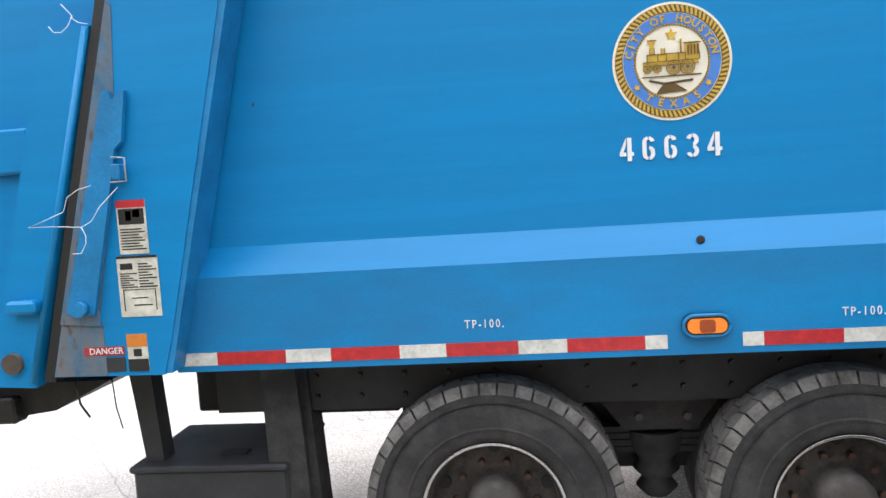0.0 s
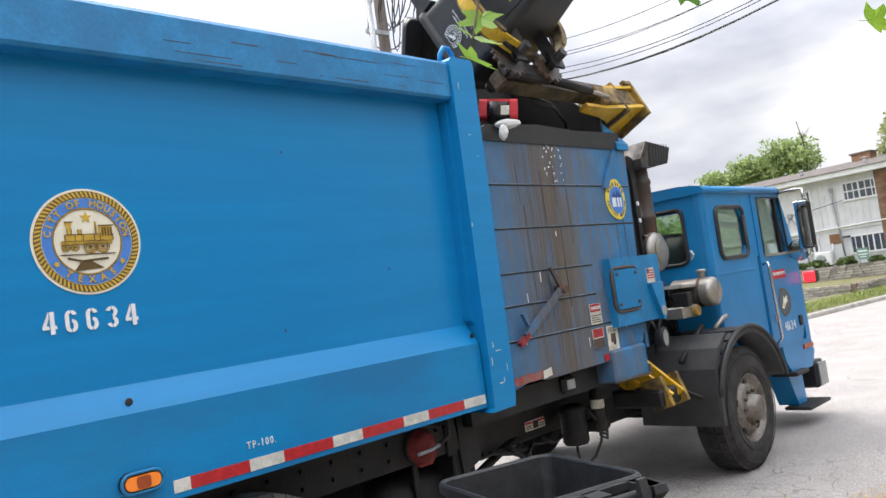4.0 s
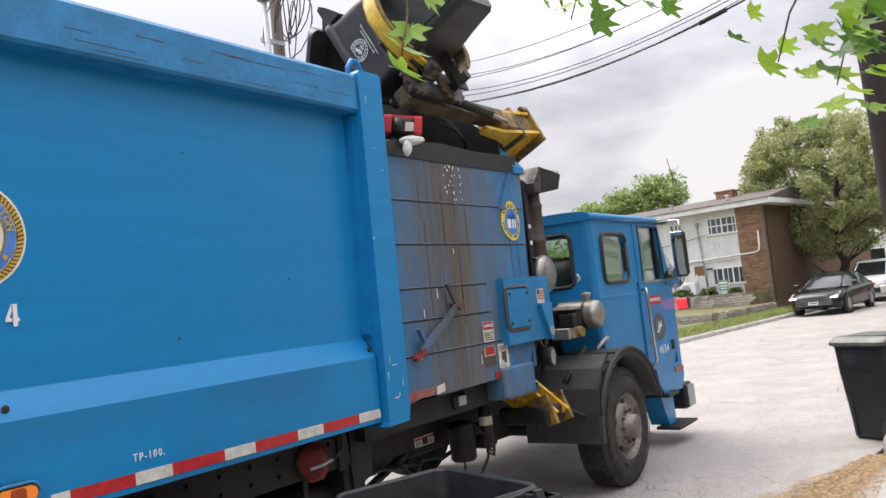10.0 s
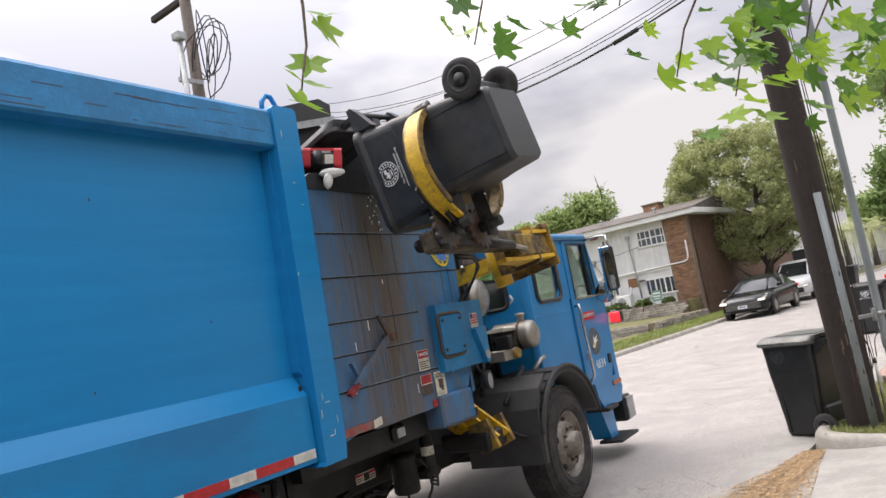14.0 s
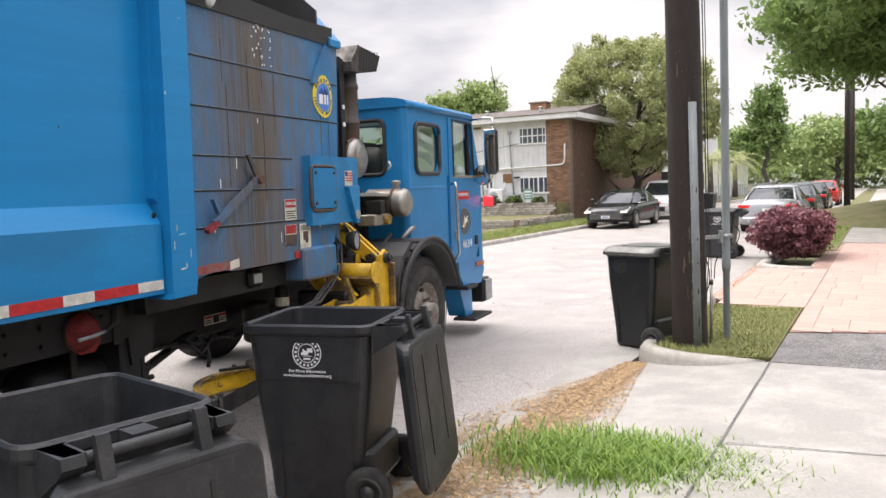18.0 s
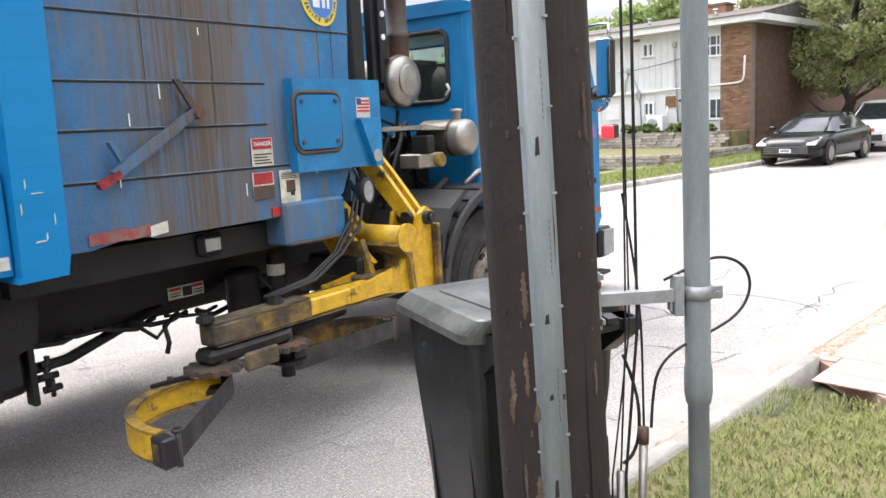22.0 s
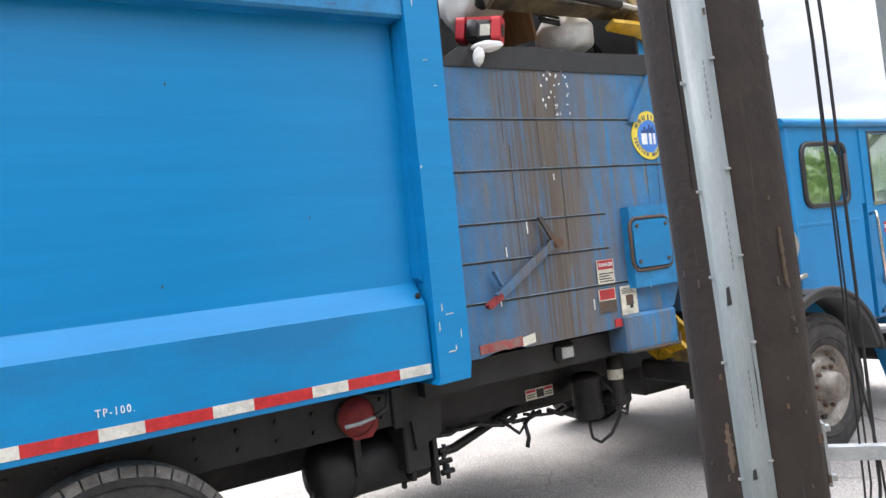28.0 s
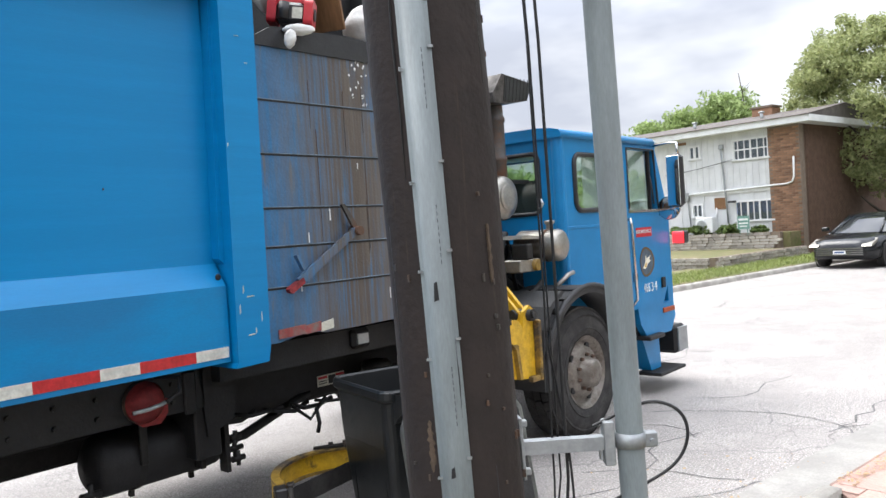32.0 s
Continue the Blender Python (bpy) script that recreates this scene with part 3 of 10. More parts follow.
    def lathe(self, prof, c, axis="y", seg=40, smooth=True):
        """(radius, place along the axis) turned round the axis through c."""
        vs = []
        for r, w in prof:
            for i in range(seg):
                t = 2 * math.pi * i / seg
                a, b = r * math.cos(t), r * math.sin(t)
                q = {"x": (w, a, b), "y": (a, w, b), "z": (a, b, w)}[axis]
                vs.append((q[0] + c[0], q[1] + c[1], q[2] + c[2]))
        fs = []
        for j in range(len(prof) - 1):
            for i in range(seg):
                k = (i + 1) % seg
                fs.append((j * seg + i, j * seg + k, (j + 1) * seg + k, (j + 1) * seg + i))
        return self.add(vs, fs, None, smooth)

    def disc(self, c, r, axis="y", seg=32, r2=0.0):
        """A flat disc, or a ring where r2 is given."""
        return self.lathe([(r, 0), (r2 if r2 else 1e-4, 0)], c, axis, seg, False)

    def mesh(self, name):
        me = bpy.data.meshes.new(name)
        me.from_pydata(self.v, [], self.f)
        me.polygons.foreach_set("use_smooth", self.smooth)
        me.update()
        bm = bmesh.new()
        bm.from_mesh(me)
        bmesh.ops.recalc_face_normals(bm, faces=bm.faces)
        bm.to_mesh(me)
        bm.free()
        return me


TINY = ("boom_bolts", "unit_digit", "strap_bolts", "stencil_gap", "locomotive", "lettering", "word", "engraving", "beads", "guard_holes", "frame_label_print", "staple", "drip_streak", "roof_shingle", "frame_bolts", "scrapes", "drip_streaks", "paint_chips", "rust_spots", "bolts", "nails", "staples", "scuffs", "stencil_bars", "small_print", "diodes", "tread", "hanger_bolts", "door_seams", "shingle_courses")


def part(name, shape, material, parent=None, label=""):
    me = shape.mesh(name) if isinstance(shape, Shape) else shape
    if not me.materials:
        me.materials.append(material)
    ob = new(name, me)
    ob.parent = parent
    return tagged(ob, label, kind="stuff" if name in TINY else "")


def thing(name, label, category, m=None, group="", kind=""):
    ob = new(name)
    ob.empty_display_size = 0.2
    if m is not None:
        ob.matrix_basis = m
    return tagged(ob, label, category, group, kind)


def refit(top, xs, zs, dy):
    """Shifts a part and its sub-parts in y, and stretches them in x and z along the given (from, to) steps."""
    for ob in (top, *top.children_recursive):
        if not ob.data or ob.data.get("refit"):
            continue
        ob.data["refit"] = 1
        k = len(ob.data.vertices)
        co = np.zeros(3 * k)
        ob.data.vertices.foreach_get("co", co)
        co = co.reshape(-1, 3)
        for axis, steps in ((0, xs), (2, zs)):
            if steps:
                a, b = [p[0] for p in steps], [p[1] for p in steps]
                v = co[:, axis]
                low, high = v < a[0], v > a[-1]
                w = np.interp(v, a, b)
                co[:, axis] = np.where(low, v + b[0] - a[0], np.where(high, v + b[-1] - a[-1], w))
        co[:, 1] += dy
        ob.data.vertices.foreach_set("co", co.ravel())
        ob.data.update()


def rounded(x0, x1, z0, z1, r, n=5):
    """The outline of a rectangle with round corners."""
    out = []
    for cx, cz, a in ((x1 - r, z1 - r, 0), (x0 + r, z1 - r, 90), (x0 + r, z0 + r, 180), (x1 - r, z0 + r, 270)):
        for i in range(n + 1):
            t = radians(a + 90 * i / n)
            out.append((cx + r * math.cos(t), cz + r * math.sin(t)))
    return out


def letters(text, size, depth=0.003, spread=1.0, heavy=0.0):
    """Text as a mesh in the x-z plane, centred, read from the -y side."""
    cu = bpy.data.curves.new("letters", "FONT")
    cu.body, cu.size, cu.extrude, cu.align_x, cu.align_y = text, size, depth / 2, "CENTER", "CENTER"
    cu.space_character, cu.resolution_u, cu.offset = spread, 2, size * heavy
    ob = bpy.data.objects.new("letters", cu)
    scene.collection.objects.link(ob)
    me = bpy.data.meshes.new_from_object(ob.evaluated_get(bpy.context.evaluated_depsgraph_get()))
    bpy.data.objects.remove(ob)
    me.transform(Matrix.Rotation(radians(90), 4, "X"))
    return me


def writing(name, text, size, at, material, parent, label="", wide=1.0, spread=1.0, turn=0.0, heavy=0.0):
    me = letters(text, size, 0.003, spread, heavy)
    me.transform(Matrix.Translation(at) @ Matrix.Rotation(radians(turn), 4, "Y") @ Matrix.Diagonal((wide, 1, 1, 1)))
    me.materials.append(material)
    return part(name, me, material, parent, label)


def ringtext(name, text, c, radius, start, step, size, material, parent, inward=False):
    """Letters set round a circle in the x-z plane, read from the -y side."""
    bm = bmesh.new()
    for i, ch in enumerate(text):
        if ch == " ":
            continue
        me = letters(ch, size, 0.003, 1.0, 0.022)
        a = radians(start - step * i) if not inward else radians(start + step * i)
        p = Vector((c[0] + radius * math.cos(a), c[1], c[2] + radius * math.sin(a)))
        turn = (math.pi / 2 - a) if not inward else (-math.pi / 2 - a)
        me.transform(Matrix.Translation(p) @ Matrix.Rotation(turn, 4, "Y"))
        bm.from_mesh(me)
        bpy.data.meshes.remove(me)
    me = bpy.data.meshes.new(name)
    bm.to_mesh(me)
    bm.free()
    return part(name, me, material, parent)


# ---- plan of the street: u along it, n across it from the near kerb, z up ----
TURN = -7.0
KERB0 = Vector((8.374, -1.859, 0))
U = Vector((math.cos(radians(TURN)), math.sin(radians(TURN)), 0))
N = Vector((-U.y, U.x, 0))
STREET = Matrix.Translation(KERB0) @ Matrix.Rotation(radians(TURN), 4, "Z")


def st(u, n, z=0.0, turn=0.0):
    """A pose on the street plan."""
    return STREET @ Matrix.Translation((u, n, z)) @ Matrix.Rotation(radians(turn), 4, "Z")


# ---- the street ----
def sheet(name, pts, z, material, label, category, thick=0.12):
    s = Shape().prism(pts, "z", z - thick, z)
    ob = part(name, s, material)
    ob.matrix_basis = STREET.copy()
    return tagged(ob, label, category, kind="structure")


sheet("ground", [(-400, -400), (600, -400), (600, 400), (-400, 400)], -0.03, GROUND, "flat grassy ground that reaches the horizon", "ground", 0.3)
sheet("road", [(-60, 0.0), (300, 0.0), (300, 7.9), (-60, 7.9)], 0.0, ROAD, "worn pale concrete street with cracks and dusty gutters", "road", 0.02)


def cracks():
    """Tar-dark cracks and patches in the worn road, as thin sunken seams."""
    rnd = random.Random(5)
    s = Shape()
    for k in range(46):
        u, n = rnd.uniform(1, 30), rnd.uniform(0.6, 6.5)
        a = rnd.choice((0.1, 1.5, 0.8, -0.6)) + rnd.uniform(-0.4, 0.4)
        for i in range(rnd.randint(5, 12)):
            du, dn = 0.22 * math.cos(a), 0.22 * math.sin(a)
            w = rnd.uniform(0.004, 0.010)
            px, py = -math.sin(a) * w, math.cos(a) * w
            s.add([(u + px, n + py, 0.0025), (u - px, n - py, 0.0025), (u + du - px, n + dn - py, 0.0025), (u + du + px, n + dn + py, 0.0025)], [(0, 1, 2, 3)])
            u, n = u + du, n + dn
            a += rnd.uniform(-0.7, 0.7)
    ob = part("road_cracks", s, ASPHALT)
    ob.matrix_basis = STREET.copy()
    tagged(ob, "dark wandering cracks in the concrete street", "cracks", kind="stuff")


cracks()


def kerb_piece(name, pts, w=0.16, h=0.15, label="rounded concrete kerb along the street", drop=()):
    """A kerb swept along points of the plan, with a rolled top edge; drop lowers its first points."""
    prof = [(-0.02, -0.05), (0.0, h - 0.05), (0.02, h - 0.015), (0.05, h), (w, h), (w, -0.05)]
    s = Shape()
    P = [Vector((*p, 0)) for p in pts]
    vs = []
    for i, p in enumerate(P):
        d = (P[min(i + 1, len(P) - 1)] - P[max(i - 1, 0)]).normalized()
        q = Vector((d.y, -d.x, 0))
        vs += [p + q * a + Vector((0, 0, b - (drop[i] if i < len(drop) else 0) * (b > 0))) for a, b in prof]
    k = len(prof)
    fs = []
    for i in range(len(P) - 1):
        for j in range(k - 1):
            fs.append((i * k + j, i * k + j + 1, (i + 1) * k + j + 1, (i + 1) * k + j))
    fs += [tuple(range(k)), tuple((len(P) - 1) * k + j for j in range(k))]
    s.add(vs, fs, None, True)
    ob = part(name, s, KERB)
    ob.matrix_basis = STREET.copy()
    return tagged(ob, label, "kerb", kind="structure")


# near kerb: it curls back at the driveway, runs on to the next drive, and goes on past the hedge
arc = [(-0.35 + 0.62 - 0.62 * math.sin(radians(a)), -0.62 + 0.62 * math.cos(radians(a))) for a in range(95, -1, -12)]
kerb_piece("kerb", [(-0.26, -1.16), (-0.40, -0.98), (-0.47, -0.75), (-0.48, -0.52), (-0.42, -0.30), (-0.28, -0.12), (-0.08, -0.02), (0.15, 0.0), (0.5, 0.0), (1.2, 0.0), (3.1, 0.0)], 0.13, label="curled concrete kerb round the pole's grass strip", drop=(0.045, 0.03, 0.015, 0.005))
kerb_piece("kerb", [(7.0, -0.95), (7.05, -0.5), (7.25, -0.2), (7.6, 0.0), (30, 0.0), (120, 0.0)])
kerb_piece("kerb", [(-40, 0.0), (-12, 0.0), (-9, 0.0)])
far = kerb_piece("kerb", [(300, 7.9), (26, 7.9), (13, 7.9), (-60, 7.9)], 0.12, 0.125, label="concrete kerb along the far side of the street")
# aprons and walks
def apron():
    """The drive slopes up from the gutter to the walk."""
    rows = ((0.0, 0.004), (-0.35, 0.035), (-1.2, 0.105), (-2.31, 0.112), (-14, 0.2))
    s = Shape()
    us = [-9 + 0.5 * i for i in range(18)] + [-0.32]
    vs = [(u, n, z) for n, z in rows for u in us]
    k = len(us)
    fs = [(j * k + i, (j + 1) * k + i, (j + 1) * k + i + 1, j * k + i + 1) for j in range(len(rows) - 1) for i in range(k - 1)]
    s.add(vs, [f[::-1] for f in fs])
    s.add([(-9, 0.0, -0.1), (-0.32, 0.0, -0.1), (-0.32, -14, -0.1), (-9, -14, -0.1)], [(0, 1, 2, 3)])
    ob = part("driveway", s, CONCRETE)
    ob.matrix_basis = STREET.copy()
    tagged(ob, "pale concrete driveway apron with tooled joints", "driveway", kind="structure")


apron()
sheet("pavement", [(-0.33, -1.20), (1.04, -1.20), (1.45, -2.58), (-0.33, -2.58)], 0.112, ASPHALT, "dark grey asphalt patch in the walk", "pavement")
sheet("grass_strip", [(-0.22, -1.195), (2.72, -1.195), (2.5, -0.7), (1.9, -0.12), (0.1, -0.12), (-0.2, -0.25), (-0.34, -0.55), (-0.30, -0.95)], 0.125, LAWN, "patchy grass strip round the utility pole", "grass strip")
sheet("gutter", [(-7, 0.0), (3.0, 0.0), (6.8, -0.02), (30, 0.0), (30, 0.45), (-7, 0.45)], 0.012, CONCRETE, "pale concrete gutter beside the street", "gutter", 0.03)
sheet("lawn", [(3.2, -2.6), (80, -2.6), (80, -40), (3.2, -40)], 0.14, LAWN, "green lawn beside the walk", "lawn")
sheet("lawn", [(10.6, -0.17), (80, -0.17), (80, -1.15), (10.6, -1.15)], 0.14, LAWN, "grass verge between the kerb and the walk", "lawn")
sheet("pavement", [(12.6, -1.16), (90, -1.16), (90, -2.58), (12.6, -2.58)], 0.145, CONCRETE, "pale concrete pavement that leads away", "pavement")
sheet("lawn", [(-60, 8.06), (70, 8.06), (70, 10.6), (-60, 10.6)], 0.13, LAWN, "grass verge on the far side of the street", "lawn")

# joints of the apron
joint = Shape()
for a, b in (((-2.7, -1.2), (-0.33, -1.2)), ((-2.62, -1.2), (-2.45, -2.3)), ((-5.2, -1.2), (-5.2, -2.3)), ((-9, -1.2), (-2.75, -1.2))):
    d = Vector((b[0] - a[0], b[1] - a[1], 0)).normalized() * 0.006
    joint.add([(a[0] - d.y, a[1] + d.x, 0.1155), (a[0] + d.y, a[1] - d.x, 0.1155), (b[0] + d.y, b[1] - d.x, 0.1155), (b[0] - d.y, b[1] + d.x, 0.1155)], [(0, 1, 2, 3)])
ob = part("apron_joints", joint, ASPHALT)
ob.matrix_basis = STREET.copy()
tagged(ob, "dark tooled joints across the concrete apron", "joints", kind="structure")

# street-side buildings close the place behind the camera
wb = part("wall_behind", Shape().box(-30, 40, -30, -29.5, 0, 7), SIDING)
wb.matrix_basis = STREET.copy()
tagged(wb, "plain pale house wall across the lawn", "wall", kind="structure")


# ---- wheels ----
def wheel(parent, x, y, z, dual=False, face=-1):
    """A truck wheel on the side that faces y * face; hub steel, nuts and a treaded tyre."""
    w = new("wheel")
    w.parent = parent
    w.matrix_basis = Matrix.Translation((x, y, z)) if face < 0 else Matrix.Translation((x, y, z)) @ Matrix.Rotation(math.pi, 4, "Z")
    R = 0.52
    prof = [(0.285, 0.02), (0.30, 0.0), (0.34, -0.012), (0.42, -0.010), (0.475, 0.008), (0.502, 0.03), (0.512, 0.05), (0.512, 0.25), (0.47, 0.285), (0.34, 0.30), (0.29, 0.285)]
    part("tyre", Shape().lathe(prof, (0, 0, 0), "y", 56), RUBBER, w, "black tyre with a dusty tread")
    part("sidewall_ring", Shape().lathe([(0.452, -0.006), (0.456, -0.012), (0.462, -0.006), (0.466, -0.009), (0.47, 0.0)], (0, 0, 0), "y", 56), RUBBER, w)
    part("sidewall_ring", Shape().lathe([(0.345, -0.010), (0.35, -0.018), (0.358, -0.018), (0.362, -0.010)], (0, 0, 0), "y", 56), RUBBER, w)
    tread = Shape()
    for i in range(44):
        a = 2 * math.pi * i / 44
        for y0, y1, sk in ((0.035, 0.11, 0.04), (0.19, 0.265, -0.04), (0.118, 0.182, 0.02)):
            rows = []
            for rr in (0.508, 0.526):
                for yy, off in ((y0, 0.0), (y1, sk)):
                    for da in (-0.064, 0.064):
                        t = a + da + off
                        rows.append((rr * math.cos(t), yy, rr * math.sin(t)))
            tread.add(rows, [(0, 1, 3, 2), (4, 6, 7, 5), (0, 4, 5, 1), (2, 3, 7, 6), (0, 2, 6, 4), (1, 5, 7, 3)])
        if dual:
            for da0 in (-0.05,):
                t0, t1 = a + da0 - 0.012, a + da0 + 0.112
                tread.add([(r * math.cos(t), yy, r * math.sin(t)) for r, yy in ((0.484, 0.008), (0.526, 0.036)) for t in (t0, t1)] +
                          [(r * math.cos(t), yy + 0.02, r * math.sin(t)) for r, yy in ((0.488, 0.006), (0.52, 0.035)) for t in (t0, t1)],
                          [(0, 1, 3, 2), (4, 6, 7, 5), (0, 4, 5, 1), (2, 3, 7, 6), (0, 2, 6, 4), (1, 5, 7, 3)])
    part("tread", tread, RUBBER_DUSTY if dual else RUBBER, w)
    if dual:
        rim = [(0.292, 0.0), (0.285, 0.01), (0.27, 0.03), (0.255, 0.12), (0.235, 0.17), (0.20, 0.175), (0.15, 0.16), (0.12, 0.15), (0.115, 0.05), (0.06, 0.03), (0.001, 0.03)]
    else:
        rim = [(0.292, 0.0), (0.28, 0.012), (0.262, 0.02), (0.25, 0.06), (0.225, 0.055), (0.20, 0.02), (0.17, 0.0), (0.14, 0.005), (0.11, -0.01), (0.105, -0.075), (0.06, -0.09), (0.001, -0.09)]
    part("rim", Shape().lathe(rim, (0, 0, 0), "y", 40), RIMDARK if dual else WHEELMET, w, "dull steel rim with ten wheel nuts")
    if dual:
        part("rim_edge", Shape().lathe([(0.292, -0.002), (0.284, -0.006), (0.276, 0.01)], (0, 0, 0), "y", 48), CHROME, w)
    nut = Shape().cyl((0, 0.01, 0), (0, -0.03, 0), 0.017, 0.014, 6, smooth=False).mesh("wheel_nut")
    nut.materials.append(RUST)
    hole = Shape().cyl((0, 0.004, 0), (0, -0.01, 0), 0.028, 0.028, 12).mesh("hand_hole")
    hole.materials.append(BLACKSTEEL)
    for i in range(10):
        a = 2 * math.pi * i / 10
        r, yy = (0.167, 0.165) if dual else (0.142, 0.005)
        c = (r * math.cos(a), yy, r * math.sin(a))
        ob = part("wheel_nut", nut, RUST, w)
        ob.location = c
        if i % 2 == 0:
            r2, y2 = (0.225, 0.168) if dual else (0.213, 0.036)
            b = a + 0.3
            ob = part("hand_hole", hole, BLACKSTEEL, w)
            ob.location = (r2 * math.cos(b), y2, r2 * math.sin(b))
    if dual:
        inner = Shape().lathe([(0.29, 0.34), (0.42, 0.33), (0.5, 0.36), (0.515, 0.39), (0.515, 0.58), (0.47, 0.62), (0.29, 0.62)], (0, 0, 0), "y", 44)
        part("inner_tyre", inner, RUBBER, w)
    return w


# ---- the truck: x forward, y to its left, z up; its right side lies at y = 0 ----
truck = thing("garbage_truck", "blue side-loading municipal garbage truck with a grimy hopper and yellow arm", "garbage truck")
WID = 2.36


def stencil(ch, cx, cz):
    """A block stencil digit with its bridges, on the body panel."""
    g, rx, th, k = Shape(), 0.028, 0.0185, 0.8

    def bow(z, a0, a1):
        out, inn = [], []
        for i in range(7):
            a = radians(a0 + (a1 - a0) * i / 6)
            out.append((cx + k * rx * math.cos(a), cz + k * (z + rx * math.sin(a))))
            inn.append((cx + k * (rx - th) * math.cos(a), cz + k * (z + (rx - th * 0.8) * math.sin(a))))
        g.prism(out + inn[::-1], "y", 0.0745, 0.0785)

    def bar(x0, x1, z0, z1):
        g.prism([(cx + k * x, cz + k * z) for x, z in ((x0, z0), (x1, z0), (x1, z1), (x0, z1))], "y", 0.0745, 0.0785)
    if ch == "6":
        bow(0.026, 97, 180)
        bow(0.026, 12, 83)
        bow(-0.026, 180, 263)
        bow(-0.026, 277, 360)
        bow(-0.018, 0, 80)
        bar(-rx, -rx + th, -0.026, 0.026)
        bar(rx - th, rx, -0.026, -0.018)
    elif ch == "3":
        for z, hook in ((0.026, (97, 165)), (-0.026, (195, 263))):
            bow(z, *hook)
            bow(z, 0, 83)
            bow(z, 277, 360)
    else:
        bar(0.002, 0.022, -0.054, 0.054)
        bar(0.022, 0.032, -0.030, -0.013)
        g.prism([(cx + k * x, cz + k * z) for x, z in ((-0.033, -0.030), (-0.003, -0.030), (-0.003, -0.013), (-0.016, -0.013), (-0.003, 0.022), (-0.003, 0.054), (-0.033, -0.014))], "y", 0.0745, 0.0785)
    return g


def body():
    c = part("body", Shape().prism([(0.02, 1.16), (0.02, 1.515), (0.08, 1.605), (0.08, 2.96), (0.08, 3.12), (WID - 0.06, 3.12), (WID - 0.06, 1.16)], "x", -0.60, 3.45), BLUE, truck, "long smooth blue refuse body")
    part("skirt", Shape().prism([(0.0, 1.152), (0.0, 1.525), (0.03, 1.525), (0.03, 1.152)], "x", -0.63, 3.44), BLUE_SKIRT, c, "blue side skirt")
    part("skirt_ledge", Shape().prism([(0.0, 1.525), (0.0815, 1.637), (0.10, 1.625), (0.03, 1.525)], "x", -0.63, 3.44), BLUE, c, "sloped blue ledge")
    part("top_rail", Shape().prism([(-0.02, 2.965), (-0.035, 2.98), (-0.035, 3.175), (-0.02, 3.195), (0.2, 3.205), (0.2, 2.965)], "x", -0.7, 3.47), BLUE_WORN, c, "scratched blue top rail")
    part("roof_skin", Shape().box(-0.7, 3.45, 0.1, WID - 0.1, 3.12, 3.18), BLUE, c)
    # scrapes along the top rail
    sc = Shape()
    rnd = random.Random(3)
    for k in range(14):
        x, z = rnd.uniform(1.2, 3.3), rnd.uniform(2.99, 3.13)
        ln = rnd.uniform(0.03, 0.28)
        sc.box(x, x + ln, -0.0365, -0.0345, z, z + rnd.uniform(0.002, 0.004))
    part("scrapes", sc, RUST, c)
    # front post
    p = part("front_post", Shape().prism([(3.435, 1.12), (3.45, 1.145), (3.475, 3.20), (3.49, 3.22), (3.662, 3.22), (3.68, 3.20), (3.645, 1.20), (3.63, 1.125)], "y", -0.05, 0.3), BLUE, c, "upright blue corner post with chipped edges")
    chips = Shape()
    for x, z, w, q in ((3.52, 1.46, 0.05, 0.006), (3.515, 1.27, 0.045, 0.008), (3.56, 1.275, 0.006, 0.03), (3.475, 1.38, 0.006, 0.05), (3.50, 1.48, 0.006, 0.04), (3.60, 1.33, 0.004, 0.05), (3.47, 2.2, 0.006, 0.02), (3.55, 2.75, 0.03, 0.003), (3.52, 3.02, 0.005, 0.05), (3.60, 2.62, 0.02, 0.004)):
        chips.prism([(x, z), (x + w, z + 0.3 * q), (x + w * 0.8, z + q), (x + w * 0.1, z + q * 0.8)], "y", -0.0525, -0.049)
    part("paint_chips", chips, PAPER, p, "bare scratched marks")
    part("gusset", Shape().prism([(3.425, 1.66), (3.455, 1.63), (3.475, 2.955), (3.460, 2.955)], "y", 0.02, 0.10), BLUE, c)
    part("lifting_eye", Shape().tube([(3.50, 0.05, 3.20), (3.51, 0.05, 3.27), (3.545, 0.05, 3.315), (3.59, 0.05, 3.315), (3.62, 0.05, 3.27), (3.63, 0.05, 3.20)], 0.016, 8), BLUE, c)
    for x, z in ((1.405, 1.571), (3.412, 1.570)):
        part("drain_hole", Shape().lathe([(0.016, 0.0), (0.013, -0.003), (0.0001, -0.001)], (x, (z - 1.525) * 0.728 - 0.014, z), "y", 20), INK, c)
    # reflector tape, alternating
    segs = [(-0.645, -0.46, 0), (-0.46, -0.18, 1), (-0.18, 0.0, 0), (0.0, 0.27, 1), (0.27, 0.45, 0), (0.45, 0.724, 1), (0.724, 0.905, 0), (0.905, 1.19, 1), (1.19, 1.27, 0),
            (1.537, 1.61, 0), (1.61, 1.885, 1), (1.885, 2.06, 0), (2.06, 2.335, 1), (2.335, 2.515, 0), (2.515, 2.79, 1), (2.79, 2.97, 0), (2.97, 3.25, 1), (3.25, 3.43, 0)]
    for a, b, red in segs:
        part("reflector_strip", Shape().box(a, b, -0.0035, 0.001, 1.177, 1.228), TAPE_RED if red else TAPE_WHITE, c)
    # amber marker
    m = part("marker_lamp", Shape().prism(rounded(1.32, 1.495, 1.218, 1.305, 0.042), "y", -0.022, 0.002), BLACKSTEEL, c, "amber side marker lamp in a steel ring")
